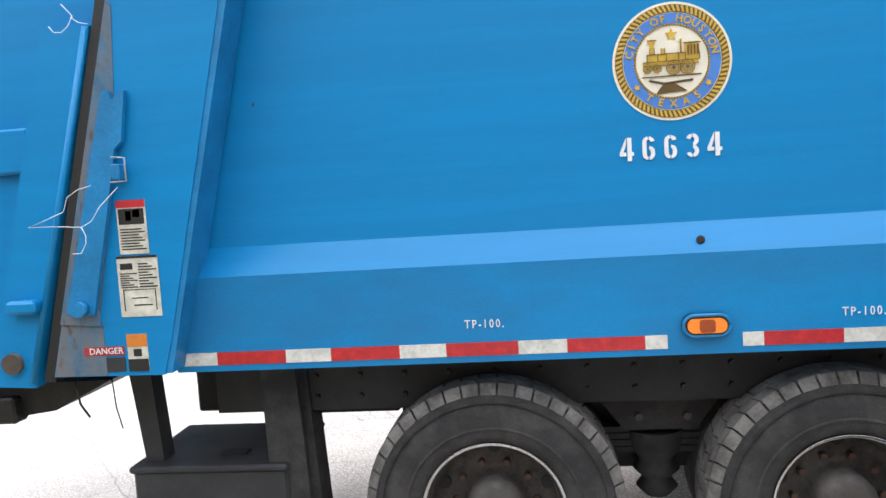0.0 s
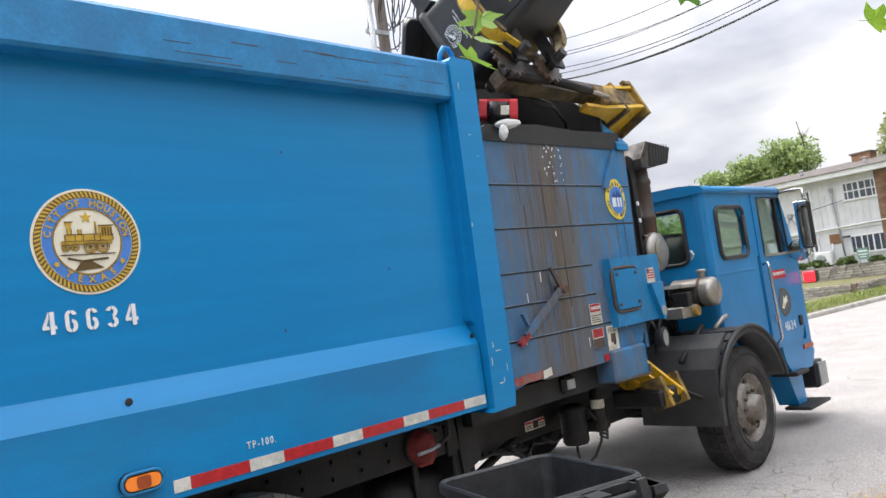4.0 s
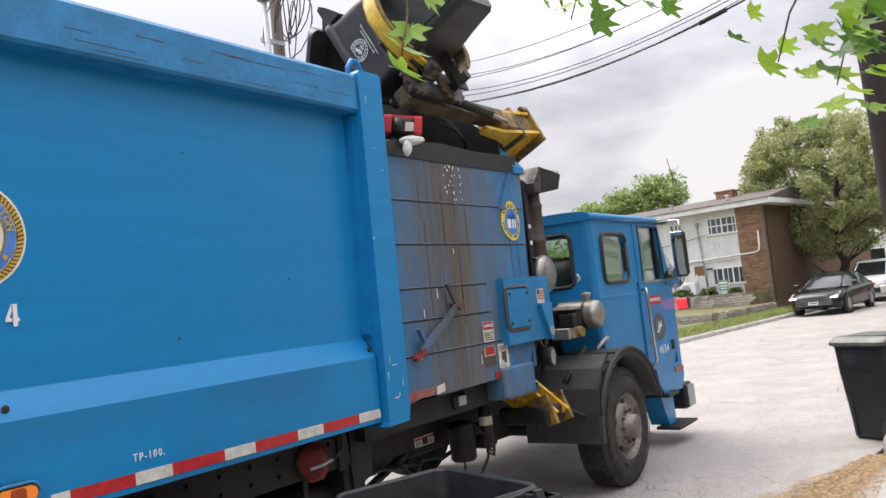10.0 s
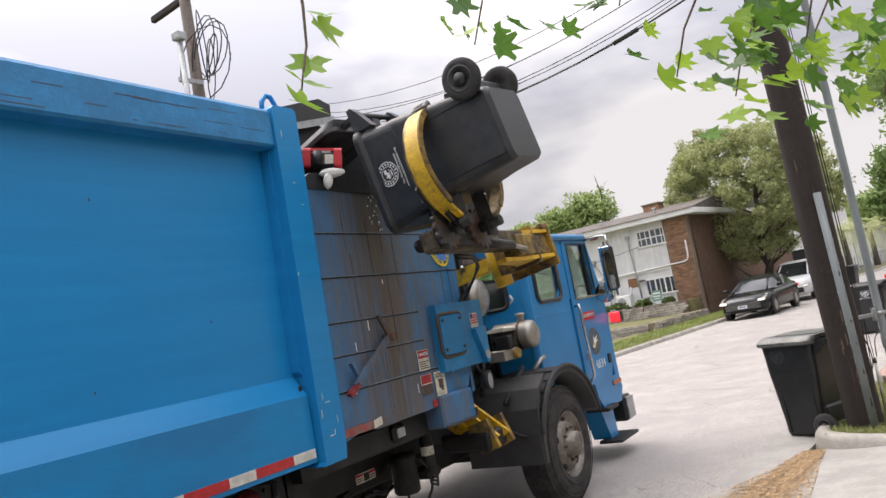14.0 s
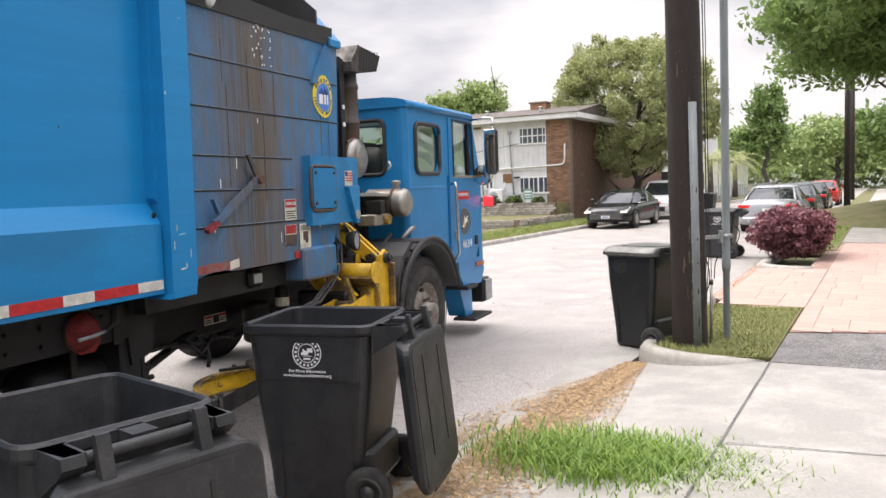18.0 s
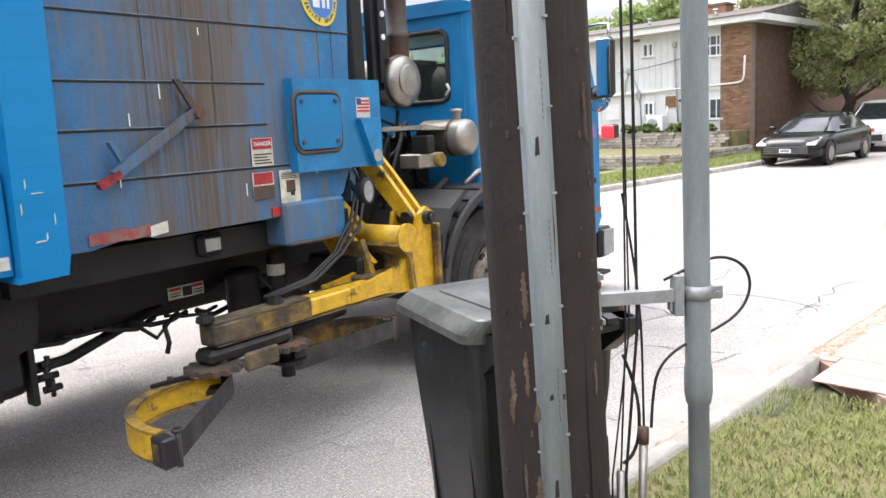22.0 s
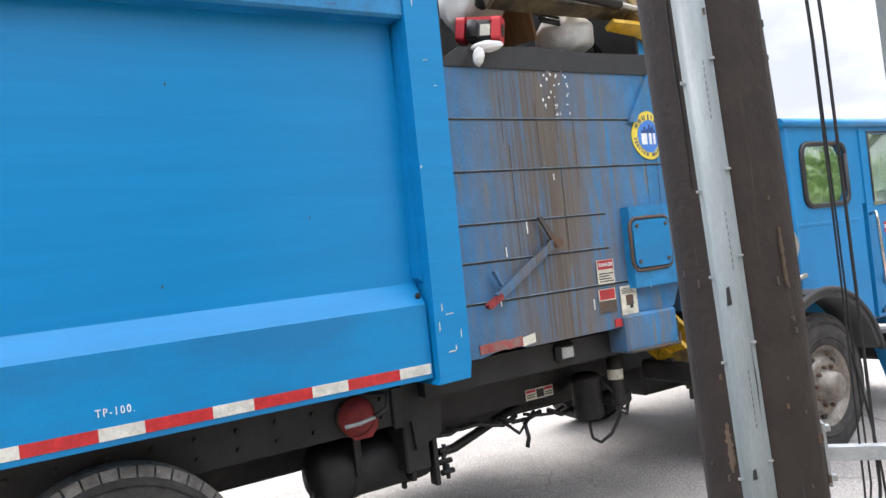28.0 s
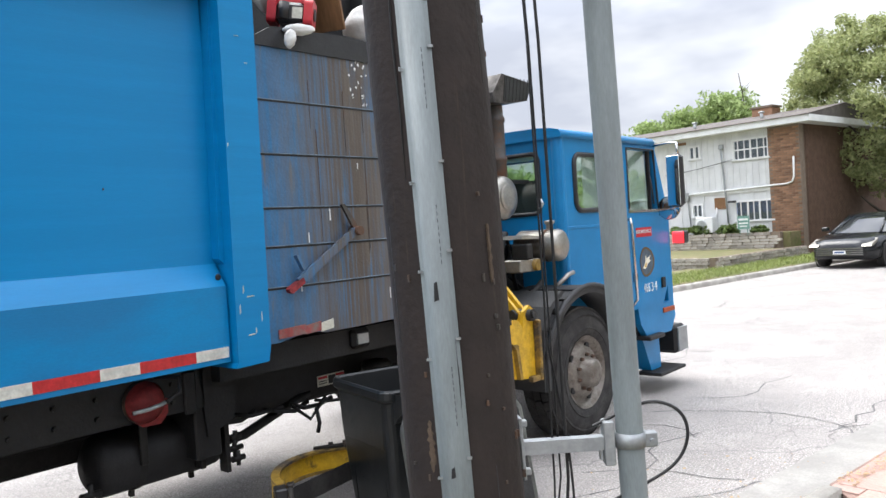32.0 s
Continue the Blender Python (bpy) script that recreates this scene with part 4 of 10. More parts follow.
    part("ring", Shape().tube([(x, -0.024, z) for x, z in rounded(1.325, 1.49, 1.223, 1.300, 0.038)] + [(1.49, -0.024, 1.262)], 0.007, 6), BLUE_WORN, m)
    part("lens", Shape().prism(rounded(1.338, 1.477, 1.235, 1.288, 0.025), "y", -0.034, -0.02), AMBER, m)
    part("reflector", Shape().prism(rounded(1.38, 1.435, 1.238, 1.285, 0.012), "y", -0.037, -0.03), AMBER2, m)
    # lettering
    for i, ch in enumerate("46634"):
        part("unit_digit", stencil(ch, 1.163 + 0.0790 * i, 1.915), WHITE_P, c, "white stencilled fleet number")
    for x, z in ((0.60, 1.297), (1.955, 1.287)):
        writing("pressure_mark", "TP-100.", 0.046, (x, -0.003, z), WHITE_P, c, "", 0.8, 1.3)
    rnd = random.Random(8)
    sp = Shape()
    for x, z in ((-0.26, 2.18), (0.55, 2.55), (2.3, 2.62), (0.2, 2.9), (2.9, 2.0), (1.0, 2.52), (1.03, 2.54), (2.2, 1.75)):
        sp.box(x, x + 0.006, 0.076, 0.09, z, z + rnd.uniform(0.008, 0.03))
    part("rust_spots", sp, RUST, c)
    return c


hull = body()


def seal(cx, cy, cz, R):
    """The round city seal: rope rim, blue band with its words, and a locomotive over a plough."""
    s = part("city_seal", Shape().cyl((cx, cy + 0.004, cz), (cx, cy - 0.001, cz), R, R, 64), CREAM, truck, "round gold, cream and blue city seal")
    k = R / 0.205
    ropes = Shape()
    for i in range(72):
        a = 2 * math.pi * i / 72
        r0, r1 = 0.172 * k, 0.194 * k
        q = []
        for r, off in ((r0, 0), (r1, 0.05)):
            for d in (-0.024, 0.024):
                t = a + off + d
                q.append((cx + r * math.cos(t), cy - 0.0045, cz + r * math.sin(t)))
        ropes.add(q, [(0, 1, 3, 2)])
    part("rope_base", Shape().lathe([(0.196 * k, 0), (0.170 * k, 0)], (cx, cy - 0.003, cz), "y", 64, False), GOLD_DARK, s)
    part("rope", ropes, GOLD, s)
    part("band", Shape().lathe([(0.167 * k, 0), (0.129 * k, 0)], (cx, cy - 0.003, cz), "y", 64, False), SKYBLUE, s)
    part("inner_rope", Shape().lathe([(0.131 * k, 0), (0.124 * k, 0)], (cx, cy - 0.0035, cz), "y", 64, False), GOLD_DARK, s)
    ringtext("lettering", "CITY OF HOUSTON", (cx, cy - 0.005, cz), 0.148 * k, 168, 11.2, 0.037 * k, GOLD, s)
    ringtext("word", "TEXAS", (cx, cy - 0.005, cz), 0.148 * k, 236, 17, 0.037 * k, GOLD, s, True)
    eng = Shape()
    y = cy - 0.004

    def bar(x0, x1, z0, z1):
        lay = y - 0.0004 * (len(eng.v) // 8)
        eng.box(cx + x0 * k, cx + x1 * k, lay - 0.001, y + 0.001, cz + z0 * k, cz + z1 * k)
    bar(-0.085, 0.06, 0.002, 0.026)
    bar(0.045, 0.095, 0.0, 0.058)
    bar(-0.10, 0.09, -0.012, 0.0)
    bar(-0.075, -0.06, 0.026, 0.05)
    eng.prism([(cx - 0.082 * k, cz + 0.075 * k), (cx - 0.053 * k, cz + 0.075 * k), (cx - 0.062 * k, cz + 0.048 * k), (cx - 0.073 * k, cz + 0.048 * k)], "y", y - 0.001, y + 0.001)
    bar(-0.036, -0.024, 0.026, 0.046)
    bar(0.03, 0.036, 0.026, 0.075)
    for x, r in ((0.005, 0.024), (0.052, 0.024), (-0.052, 0.015), (-0.085, 0.015)):
        eng.lathe([(r * k, 0), (r * 0.72 * k, 0)], (cx + x * k, y - 0.0015, cz - 0.022 * k), "y", 20, False)
        for q in range(4):
            a = q * math.pi / 4
            eng.tube([(cx + (x - r * math.cos(a)) * k, y, cz + (-0.022 - r * math.sin(a)) * k), (cx + (x + r * math.cos(a)) * k, y, cz + (-0.022 + r * math.sin(a)) * k)], 0.0015 * k, 4)
    star = []
    for i in range(10):
        a = radians(90 + 36 * i)
        r = (0.024 if i % 2 == 0 else 0.010) * k
        star.append((cx + 0.0 + r * math.cos(a), cz + 0.092 * k + r * math.sin(a)))
    eng.prism(star, "y", y - 0.001, y + 0.001)
    part("locomotive", eng, GOLD, s)
    cut = Shape()

    def line(x0, x1, z0, z1):
        cut.box(cx + x0 * k, cx + x1 * k, y - 0.0068, y - 0.0055, cz + z0 * k, cz + z1 * k)
    for x in (0.053, 0.064, 0.075, 0.086):
        line(x, x + 0.005, 0.018, 0.052)
    line(0.040, 0.100, 0.057, 0.0615)
    line(-0.085, 0.045, 0.0255, 0.028)
    line(-0.10, 0.09, -0.0005, 0.002)
    line(-0.10, 0.09, -0.0135, -0.0115)
    for x in (-0.087, -0.05, -0.02, 0.022, 0.044, 0.093):
        line(x, x + 0.0025, 0.002, 0.027)
    for x, z0, z1 in ((-0.077, 0.026, 0.05), (-0.061, 0.026, 0.05), (-0.038, 0.026, 0.047), (-0.0245, 0.026, 0.047), (0.0285, 0.026, 0.075)):
        line(x, x + 0.002, z0, z1)
    line(-0.084, -0.051, 0.0735, 0.077)
    for x, r in ((0.005, 0.024), (0.052, 0.024), (-0.052, 0.015), (-0.085, 0.015)):
        cut.lathe([(r * 1.09 * k, 0), (r * 0.98 * k, 0)], (cx + x * k, y - 0.0062, cz - 0.022 * k), "y", 22, False)
        cut.lathe([(r * 0.74 * k, 0), (r * 0.66 * k, 0)], (cx + x * k, y - 0.0062, cz - 0.022 * k), "y", 20, False)
        cut.lathe([(r * 0.22 * k, 0), (0.0005, 0)], (cx + x * k, y - 0.0062, cz - 0.022 * k), "y", 10, False)
    part("engraving", cut, GOLD_DARK, s, "dark engraved lines")
    beads = Shape()
    for i in range(80):
        a = 2 * math.pi * i / 80
        beads.box(cx + 0.1275 * k * math.cos(a) - 0.0024 * k, cx + 0.1275 * k * math.cos(a) + 0.0024 * k, y - 0.002, y, cz + 0.1275 * k * math.sin(a) - 0.0024 * k, cz + 0.1275 * k * math.sin(a) + 0.0024 * k)
    part("beads", beads, GOLD, s)
    for a in (214, 326):
        fx, fz = cx + 0.148 * k * math.cos(radians(a)), cz + 0.148 * k * math.sin(radians(a))
        part("rosette", Shape().prism([(fx + (0.013 if q % 2 else 0.007) * k * math.cos(q * math.pi / 5), fz + (0.013 if q % 2 else 0.007) * k * math.sin(q * math.pi / 5)) for q in range(10)], "y", y - 0.003, y), GOLD, s)
    pl = Shape().box(cx - 0.105 * k, cx + 0.1 * k, y - 0.001, y + 0.001, cz - 0.052 * k, cz - 0.048 * k)
    pl.tube([(cx - 0.08 * k, y, cz - 0.062 * k), (cx - 0.03 * k, y, cz - 0.075 * k), (cx + 0.07 * k, y, cz - 0.068 * k)], 0.004 * k, 5)
    pl.prism([(cx - 0.035 * k, cz - 0.08 * k), (cx + 0.005 * k, cz - 0.075 * k), (cx + 0.05 * k, cz - 0.105 * k), (cx - 0.06 * k, cz - 0.112 * k)], "y", y - 0.001, y + 0.001)
    part("plough", pl, GOLD_DARK, s)


seal(1.337, 0.0775, 2.224, 0.213)


def decal(name, x0, x1, z0, z1, y, parent, bands, label):
    """A printed label: paper with blocks and lines of print. bands: (x0, x1, z0, z1, material) as fractions."""
    d = part(name, Shape().box(x0, x1, y - 0.002, y + 0.002, z0, z1), PAPER, parent, label)
    for a, b, c, e, m in bands:
        part("print", Shape().box(x0 + a * (x1 - x0), x0 + b * (x1 - x0), y - 0.0035, y - 0.001, z0 + c * (z1 - z0), z0 + e * (z1 - z0)), m, d)
    return d


def lines(n, a=0.08, b=0.92, z0=0.08, z1=0.4, m=None):
    return [(a, b - 0.1 * (i % 3), z0 + (z1 - z0) * i / n, z0 + (z1 - z0) * (i + 0.45) / n, m or INK) for i in range(n)]


def rear():
    """Slanting tailgate column, the tailgate behind it, hinge bar, wires and labels."""
    sl = 0.26
    col = part("rear_column", Shape().prism([(-1.163, 1.15), (-0.69, 1.145), (-0.645, 1.30), (-0.33, 2.6), (-0.19, 3.2), (-0.635, 3.2)], "y", -0.115, 0.25), BLUE, truck, "broad slanting blue rear column with labels")
    part("column_edge", Shape().prism([(-0.695, 1.15), (-0.66, 1.15), (-0.155, 3.19), (-0.19, 3.19)], "y", -0.11, 0.06), BLUE_WORN, col)
    part("foot_plate", Shape().prism([(-1.158, 1.152), (-0.93, 1.152), (-0.93, 1.36), (-1.105, 1.36)], "y", -0.119, -0.112), SCUFFED, col)
    part("base_plate", Shape().prism([(-1.10, 1.365), (-0.935, 1.355), (-0.94, 1.425), (-1.06, 1.47)], "y", -0.128, -0.112), SCUFFED, col)
    gate = part("tailgate", Shape().prism([(-1.95, 1.13), (-1.22, 1.12), (-0.84, 2.6), (-0.69, 3.2), (-1.95, 3.2)], "y", -0.02, WID - 0.05), BLUE, truck, "slanting blue tailgate")
    part("gate_panel", Shape().prism([(-1.42, 1.13), (-1.215, 1.12), (-0.835, 2.52), (-1.035, 2.525), (-1.283, 1.6)], "y", -0.112, 0.0), BLUE, gate)
    part("gate_rim", Shape().tube([(-1.222, -0.112, 1.14), (-0.85, -0.112, 2.515)], 0.014, 8), BLUE, gate)
    part("gate_rail", Shape().box(-1.9, -1.17, -0.06, 0.02, 1.98, 2.16, 0.01), BLUE, gate)
    part("latch", Shape().box(-1.275, -1.15, -0.165, -0.105, 1.425, 1.48, 0.012), BLUE, gate)
    part("pivot_bolt", Shape().cyl((-1.295, -0.135, 1.225), (-1.295, -0.06, 1.225), 0.042, 0.042, 20), RUST, gate)
    part("gap_seal", Shape().prism([(-1.212, 1.13), (-1.164, 1.13), (-0.637, 3.2), (-0.685, 3.2)], "y", -0.110, 0.1), INK, col)
    part("edge_strip", Shape().prism([(-1.112, 1.365), (-0.945, 1.365), (-0.83, 1.90), (-0.785, 2.30), (-0.765, 2.6), (-0.785, 2.62)], "y", -0.1185, -0.113), SCUFFED, col, "scuffed grey strip along the column")
    bar = part("hinge_bar", Shape().prism([(-1.06, 1.41), (-0.945, 1.40), (-0.821, 1.917), (-0.793, 2.048), (-0.762, 2.074), (-0.731, 2.267), (-0.745, 2.268), (-0.785, 2.235), (-0.80, 2.275), (-0.825, 2.27)], "y", -0.145, -0.122), BLUE_WORN, col, "long steel hinge bar with scuffed paint")
    part("bolt", Shape().cyl((-0.99, -0.185, 1.432), (-0.99, -0.14, 1.432), 0.032, 0.028, 18), BLUE_WORN, bar)
    part("hook", Shape().box(-0.80, -0.765, -0.175, -0.12, 1.925, 1.99, 0.006), BLUE_WORN, bar)
    part("hook_loop", Shape().tube([(-0.80, -0.18, 1.92), (-0.735, -0.18, 1.92), (-0.735, -0.18, 2.01), (-0.79, -0.18, 2.015)], 0.004, 6), GALV, bar)
    decal("warning_label", -0.825, -0.705, 1.635, 1.848, -0.117, col, [(0.0, 1.0, 0.86, 1.0, REDINK), (0.06, 0.94, 0.55, 0.84, INK), (0.3, 0.5, 0.62, 0.8, PAPER), (0.55, 0.8, 0.68, 0.82, PAPER)] + lines(8, z1=0.5), "red, black and white crush warning label")
    decal("instruction_label", -0.845, -0.675, 1.385, 1.628, -0.117, col, [(0.0, 1.0, 0.96, 1.0, INK), (0.08, 0.38, 0.78, 0.88, INK), (0.1, 0.9, 0.44, 0.452, INK), (0.1, 0.12, 0.1, 0.44, INK), (0.88, 0.9, 0.1, 0.44, INK), (0.3, 0.7, 0.3, 0.315, INK), (0.35, 0.8, 0.18, 0.2, INK)] + lines(7, 0.06, 0.48, 0.48, 0.74) + lines(9, 0.52, 0.96, 0.48, 0.9), "white instruction label with a line drawing")
    decal("caution_label", -0.835, -0.75, 1.165, 1.315, -0.117, col, [(0.0, 1.0, 0.66, 1.0, ORANGEINK), (0.3, 0.7, 0.4, 0.6, INK), (0.0, 1.0, 0.0, 0.33, INK)], "orange and white caution label")
    part("danger_plate", Shape().box(-1.02, -0.85, -0.1195, -0.112, 1.232, 1.268), LINERED, col)
    writing("danger_word", "DANGER", 0.036, (-0.925, -0.1205, 1.25), WHITE_P, col)
    part("danger_text", Shape().box(-1.0, -0.85, -0.1185, -0.114, 1.165, 1.222), FENDER, col)
    for pts in ([(-0.887, 1.913), (-0.945, 1.90), (-0.992, 1.872), (-1.012, 1.818), (-1.09, 1.79), (-1.166, 1.765), (-1.06, 1.763), (-0.944, 1.754), (-0.90, 1.775), (-0.86, 1.83), (-0.778, 1.90)], [(-0.944, 1.754), (-0.93, 1.72), (-0.932, 1.689), (-0.955, 1.652), (-0.991, 1.652)], [(-0.934, 2.604), (-0.893, 2.557), (-0.915, 2.52), (-0.944, 2.499), (-0.975, 2.502), (-0.993, 2.525)], [(-0.90, 2.551), (-0.87, 2.53), (-0.834, 2.522)]):
        pts = [(px, -0.17, pz) for px, pz in pts]
        part("tie_wire", Shape().tube(pts, 0.0016, 5), WHITE_P, col, "loose white tie wire")
    hang = Shape().tube([(-1.12, -0.05, 1.12), (-1.10, -0.06, 1.02), (-1.07, -0.05, 0.96)], 0.005, 5).tube([(-0.97, -0.03, 1.12), (-0.95, -0.05, 1.0), (-0.93, -0.05, 0.91)], 0.003, 5)
    part("hanging_wires", hang, CABLE, col)
    # tail bracket, hose guides and the tool box under the body
    part("tail_bracket", Shape().prism([(-1.75, 0.86), (-1.5, 0.96), (-1.2, 1.0), (-0.95, 1.12), (-1.6, 1.12), (-1.8, 0.98)], "y", 0.05, 0.6), GREASY, truck)
    part("tail_bar", Shape().box(-1.9, -1.35, 0.0, 0.09, 0.96, 1.07, 0.01), GREASY, truck)
    part("side_leg", Shape().prism([(-0.98, 1.15), (-0.88, 1.15), (-0.85, 0.70), (-0.93, 0.70)], "y", 0.24, 0.34), FENDER, truck)
    box = part("tool_box", Shape().box(-0.97, -0.28, 0.18, 0.75, 0.30, 0.685, 0.015), FENDER, truck, "black plastic tool box")
    part("lid", Shape().box(-0.98, -0.27, 0.165, 0.76, 0.675, 0.705, 0.01), FENDER, box)
    part("catch", Shape().box(-0.62, -0.50, 0.3, 0.36, 0.703, 0.714, 0.003), BLACKSTEEL, box)
    part("mud_flap", Shape().prism([(-0.37, 1.14), (-0.22, 1.14), (-0.20, 0.75), (-0.18, 0.14), (-0.32, 0.14), (-0.36, 0.6)], "y", 0.20, 0.235), RUBBER, truck, "curled dusty rubber mud flap")
    part("mud_flap", Shape().prism([(-0.26, 1.14), (-0.19, 1.14), (-0.17, 0.75), (-0.14, 0.14), (-0.22, 0.14), (-0.24, 0.7)], "y", 0.25, 0.40), RUBBER, truck)
    for o in (0.0, 0.07):
        part("hydraulic_hose", Shape().tube([(-0.62 + o, 0.4, 1.16), (-0.58 + o, 0.38, 1.02), (-0.48 + o, 0.36, 0.92), (-0.36, 0.36, 0.88)], 0.022, 8), BLACKPLASTIC, truck)

    # the proud faces sit nearer the kerb than the skirt
    for ob in (col, *col.children_recursive):
        ob.data.transform(Matrix.Translation((0.0364, 0, 0.0762)) @ Matrix.Diagonal((0.9586, 1, 0.9586, 1)))
    for ob in (gate, *gate.children_recursive):
        ob.data.transform(Matrix.Translation((0.022, 0, 0.046)) @ Matrix.Diagonal((0.975, 1, 0.975, 1)))


rear()


def chassis():
    for y in (0.72, 1.5):
        part("frame_rail", Shape().box(-0.9, 8.2, y, y + 0.1, 0.78, 1.08, 0.01), BLACKSTEEL, truck)
    part("subframe", Shape().box(-0.7, 5.3, 0.62, 1.72, 1.02, 1.16, 0.01), BLACKSTEEL, truck)
    part("inner_skirt", Shape().box(-0.6, 3.45, 0.28, 0.34, 0.90, 1.17), BLACKSTEEL, truck, "black bolted side frame")
    part("hopper_floor", Shape().box(3.5, 5.5, 0.2, 2.2, 1.02, 1.17), BLACKSTEEL, truck)
    bolts = Shape()
    for x in [-0.15 + 0.19 * i for i in range(19)]:
        for z in (0.96, 1.05, 1.11):
            bolts.cyl((x, 0.282, z), (x, 0.262, z), 0.013, 0.011, 7, smooth=False)
    part("frame_bolts", bolts, GREASY, truck)
    for x in (0.59, 1.94):
        part("axle", Shape().cyl((x, 0.2, 0.52), (x, 2.15, 0.52), 0.10, 0.10, 16), GREASY, truck)
        wheel(truck, x, 0.09, 0.512, True)
        wheel(truck, x, WID - 0.09, 0.52, True, 1)
    part("suspension_bracket", Shape().prism([(0.98, 1.12), (1.6, 1.12), (1.56, 0.9), (1.44, 0.74), (1.14, 0.74), (1.02, 0.9)], "y", 0.4, 0.45), GREASY, truck, "bolted black suspension hanger")
    sb = Shape()
    for x, z in ((1.05, 1.08), (1.15, 1.02), (1.45, 1.02), (1.53, 1.08), (1.1, 0.9), (1.48, 0.9), (1.2, 0.8), (1.4, 0.8)):
        sb.cyl((x, 0.402, z), (x, 0.375, z), 0.018, 0.016, 8, smooth=False)
    part("hanger_bolts", sb, RUST, truck)
    for k in range(4):
        part("leaf_spring", Shape().box(0.7 + 0.08 * k, 1.85 - 0.08 * k, 0.46, 0.54, 0.62 + 0.03 * k, 0.645 + 0.03 * k), GREASY, truck)
    part("bellows", Shape().lathe([(0.05, 0.42), (0.09, 0.46), (0.06, 0.5), (0.10, 0.54), (0.07, 0.58), (0.11, 0.64), (0.12, 0.72)], (1.28, 0.5, 0.0), "z", 18), RUBBER, truck)
    # air tanks, valve body, straps
    tank = part("air_tank", Shape().lathe([(0.001, 2.93), (0.10, 2.945), (0.15, 2.98), (0.155, 3.02), (0.155, 3.58), (0.15, 3.62), (0.10, 3.655), (0.001, 3.67)], (0, 0.55, 0.67), "x", 24), BLACKSTEEL, truck, "black air tank slung under the frame")
    for x in (3.16, 3.50):
        part("strap", Shape().lathe([(0.161, x - 0.02), (0.161, x + 0.02)], (0, 0.55, 0.67), "x", 24).box(x - 0.02, x + 0.02, 0.375, 0.395, 0.66, 0.98, 0.003).box(x - 0.012, x + 0.012, 0.53, 0.56, 0.475, 0.515, 0.003), GREASY, tank)
    for x, z, w in ((3.70, 0.60, 0.05), (3.71, 0.66, 0.035), (2.90, 0.58, 0.05), (2.86, 0.55, 0.03), (3.72, 0.54, 0.04)):
        part("valve", Shape().cyl((x - w, 0.42, z), (x + w, 0.42, z), 0.018, 0.016, 10).cyl((x, 0.42, z - w), (x, 0.42, z + w), 0.012, 0.014, 8), GREASY, tank)
    ball = part("red_brake_chamber", Shape().lathe([(0.001, 0.0), (0.05, 0.004), (0.08, 0.025), (0.094, 0.06), (0.10, 0.065), (0.10, 0.085), (0.08, 0.10), (0.065, 0.16)], (3.17, 0.15, 0.985), "y", 26), REDDULL, truck, "red round brake chamber with hose fittings")
    ball.location = (-0.055, 0.04, 0.01)
    part("clamp_band", Shape().lathe([(0.102, 0.06), (0.106, 0.075), (0.102, 0.09)], (3.17, 0.15, 0.985), "y", 26), RUST, ball)
    part("fitting", Shape().tube([(3.06, 0.12, 0.965), (3.14, 0.11, 0.97), (3.22, 0.11, 0.985)], 0.011, 6), GALV, ball)
    part("hose", Shape().tube([(3.22, 0.11, 0.985), (3.29, 0.10, 1.02), (3.30, 0.11, 1.09), (3.22, 0.2, 1.10)], 0.012, 6), CABLE, ball)
    part("backing_plate", Shape().prism([(3.10, 0.98), (3.11, 0.90), (3.16, 0.865), (3.25, 0.865), (3.29, 0.91), (3.29, 0.98)], "y", 0.22, 0.235), REDDULL, ball)
    part("cross_member", Shape().box(3.4, 3.55, 0.3, 2.0, 0.62, 1.0, 0.01), BLACKSTEEL, truck)
    for x, z, h in ((3.45, 0.62, 0.12), (3.6, 0.6, 0.2), (2.4, 0.58, 0.1)):
        part("bracket", Shape().box(x, x + 0.03, 0.35, 0.42, z - h / 2, z + h, 0.004), GREASY, truck)
    part("frame_label", Shape().box(4.505, 4.735, 0.645, 0.652, 0.76, 0.83), PAPER, truck, "white and red stencilled plate")
    part("frame_label_print", Shape().box(4.51, 4.585, 0.642, 0.646, 0.808, 0.824).box(4.66, 4.73, 0.642, 0.646, 0.808, 0.824), REDINK, truck)
    part("frame_label_print", Shape().box(4.595, 4.655, 0.642, 0.646, 0.768, 0.822).box(4.515, 4.58, 0.642, 0.646, 0.775, 0.781).box(4.515, 4.58, 0.642, 0.646, 0.790, 0.796).box(4.665, 4.725, 0.642, 0.646, 0.775, 0.781).box(4.665, 4.725, 0.642, 0.646, 0.790, 0.796), INK, truck)
    can = part("filter_canister", Shape().lathe([(0.001, 0.585), (0.085, 0.59), (0.10, 0.61), (0.10, 0.83), (0.105, 0.835), (0.105, 0.86), (0.085, 0.88), (0.05, 0.89)], (4.9, 0.50, 0), "z", 22), GREASY, truck, "black filter canister")
    can2 = part("filter", Shape().lathe([(0.001, 0.69), (0.045, 0.70), (0.05, 0.71), (0.05, 0.96), (0.035, 0.98), (0.035, 1.1)], (5.035, 0.36, 0), "z", 18), GREASY, truck)
    part("filter_label", Shape().lathe([(0.0515, 0.835), (0.0515, 0.90)], (5.035, 0.36, 0), "z", 18), PAPER, can2)
    part("work_light", Shape().box(4.40, 4.55, 0.16, 0.30, 1.05, 1.165, 0.02), BLACKSTEEL, truck, "square work lamp under the hopper")
    part("work_light_lens", Shape().box(4.43, 4.52, 0.152, 0.162, 1.075, 1.14, 0.004), GALV, truck)
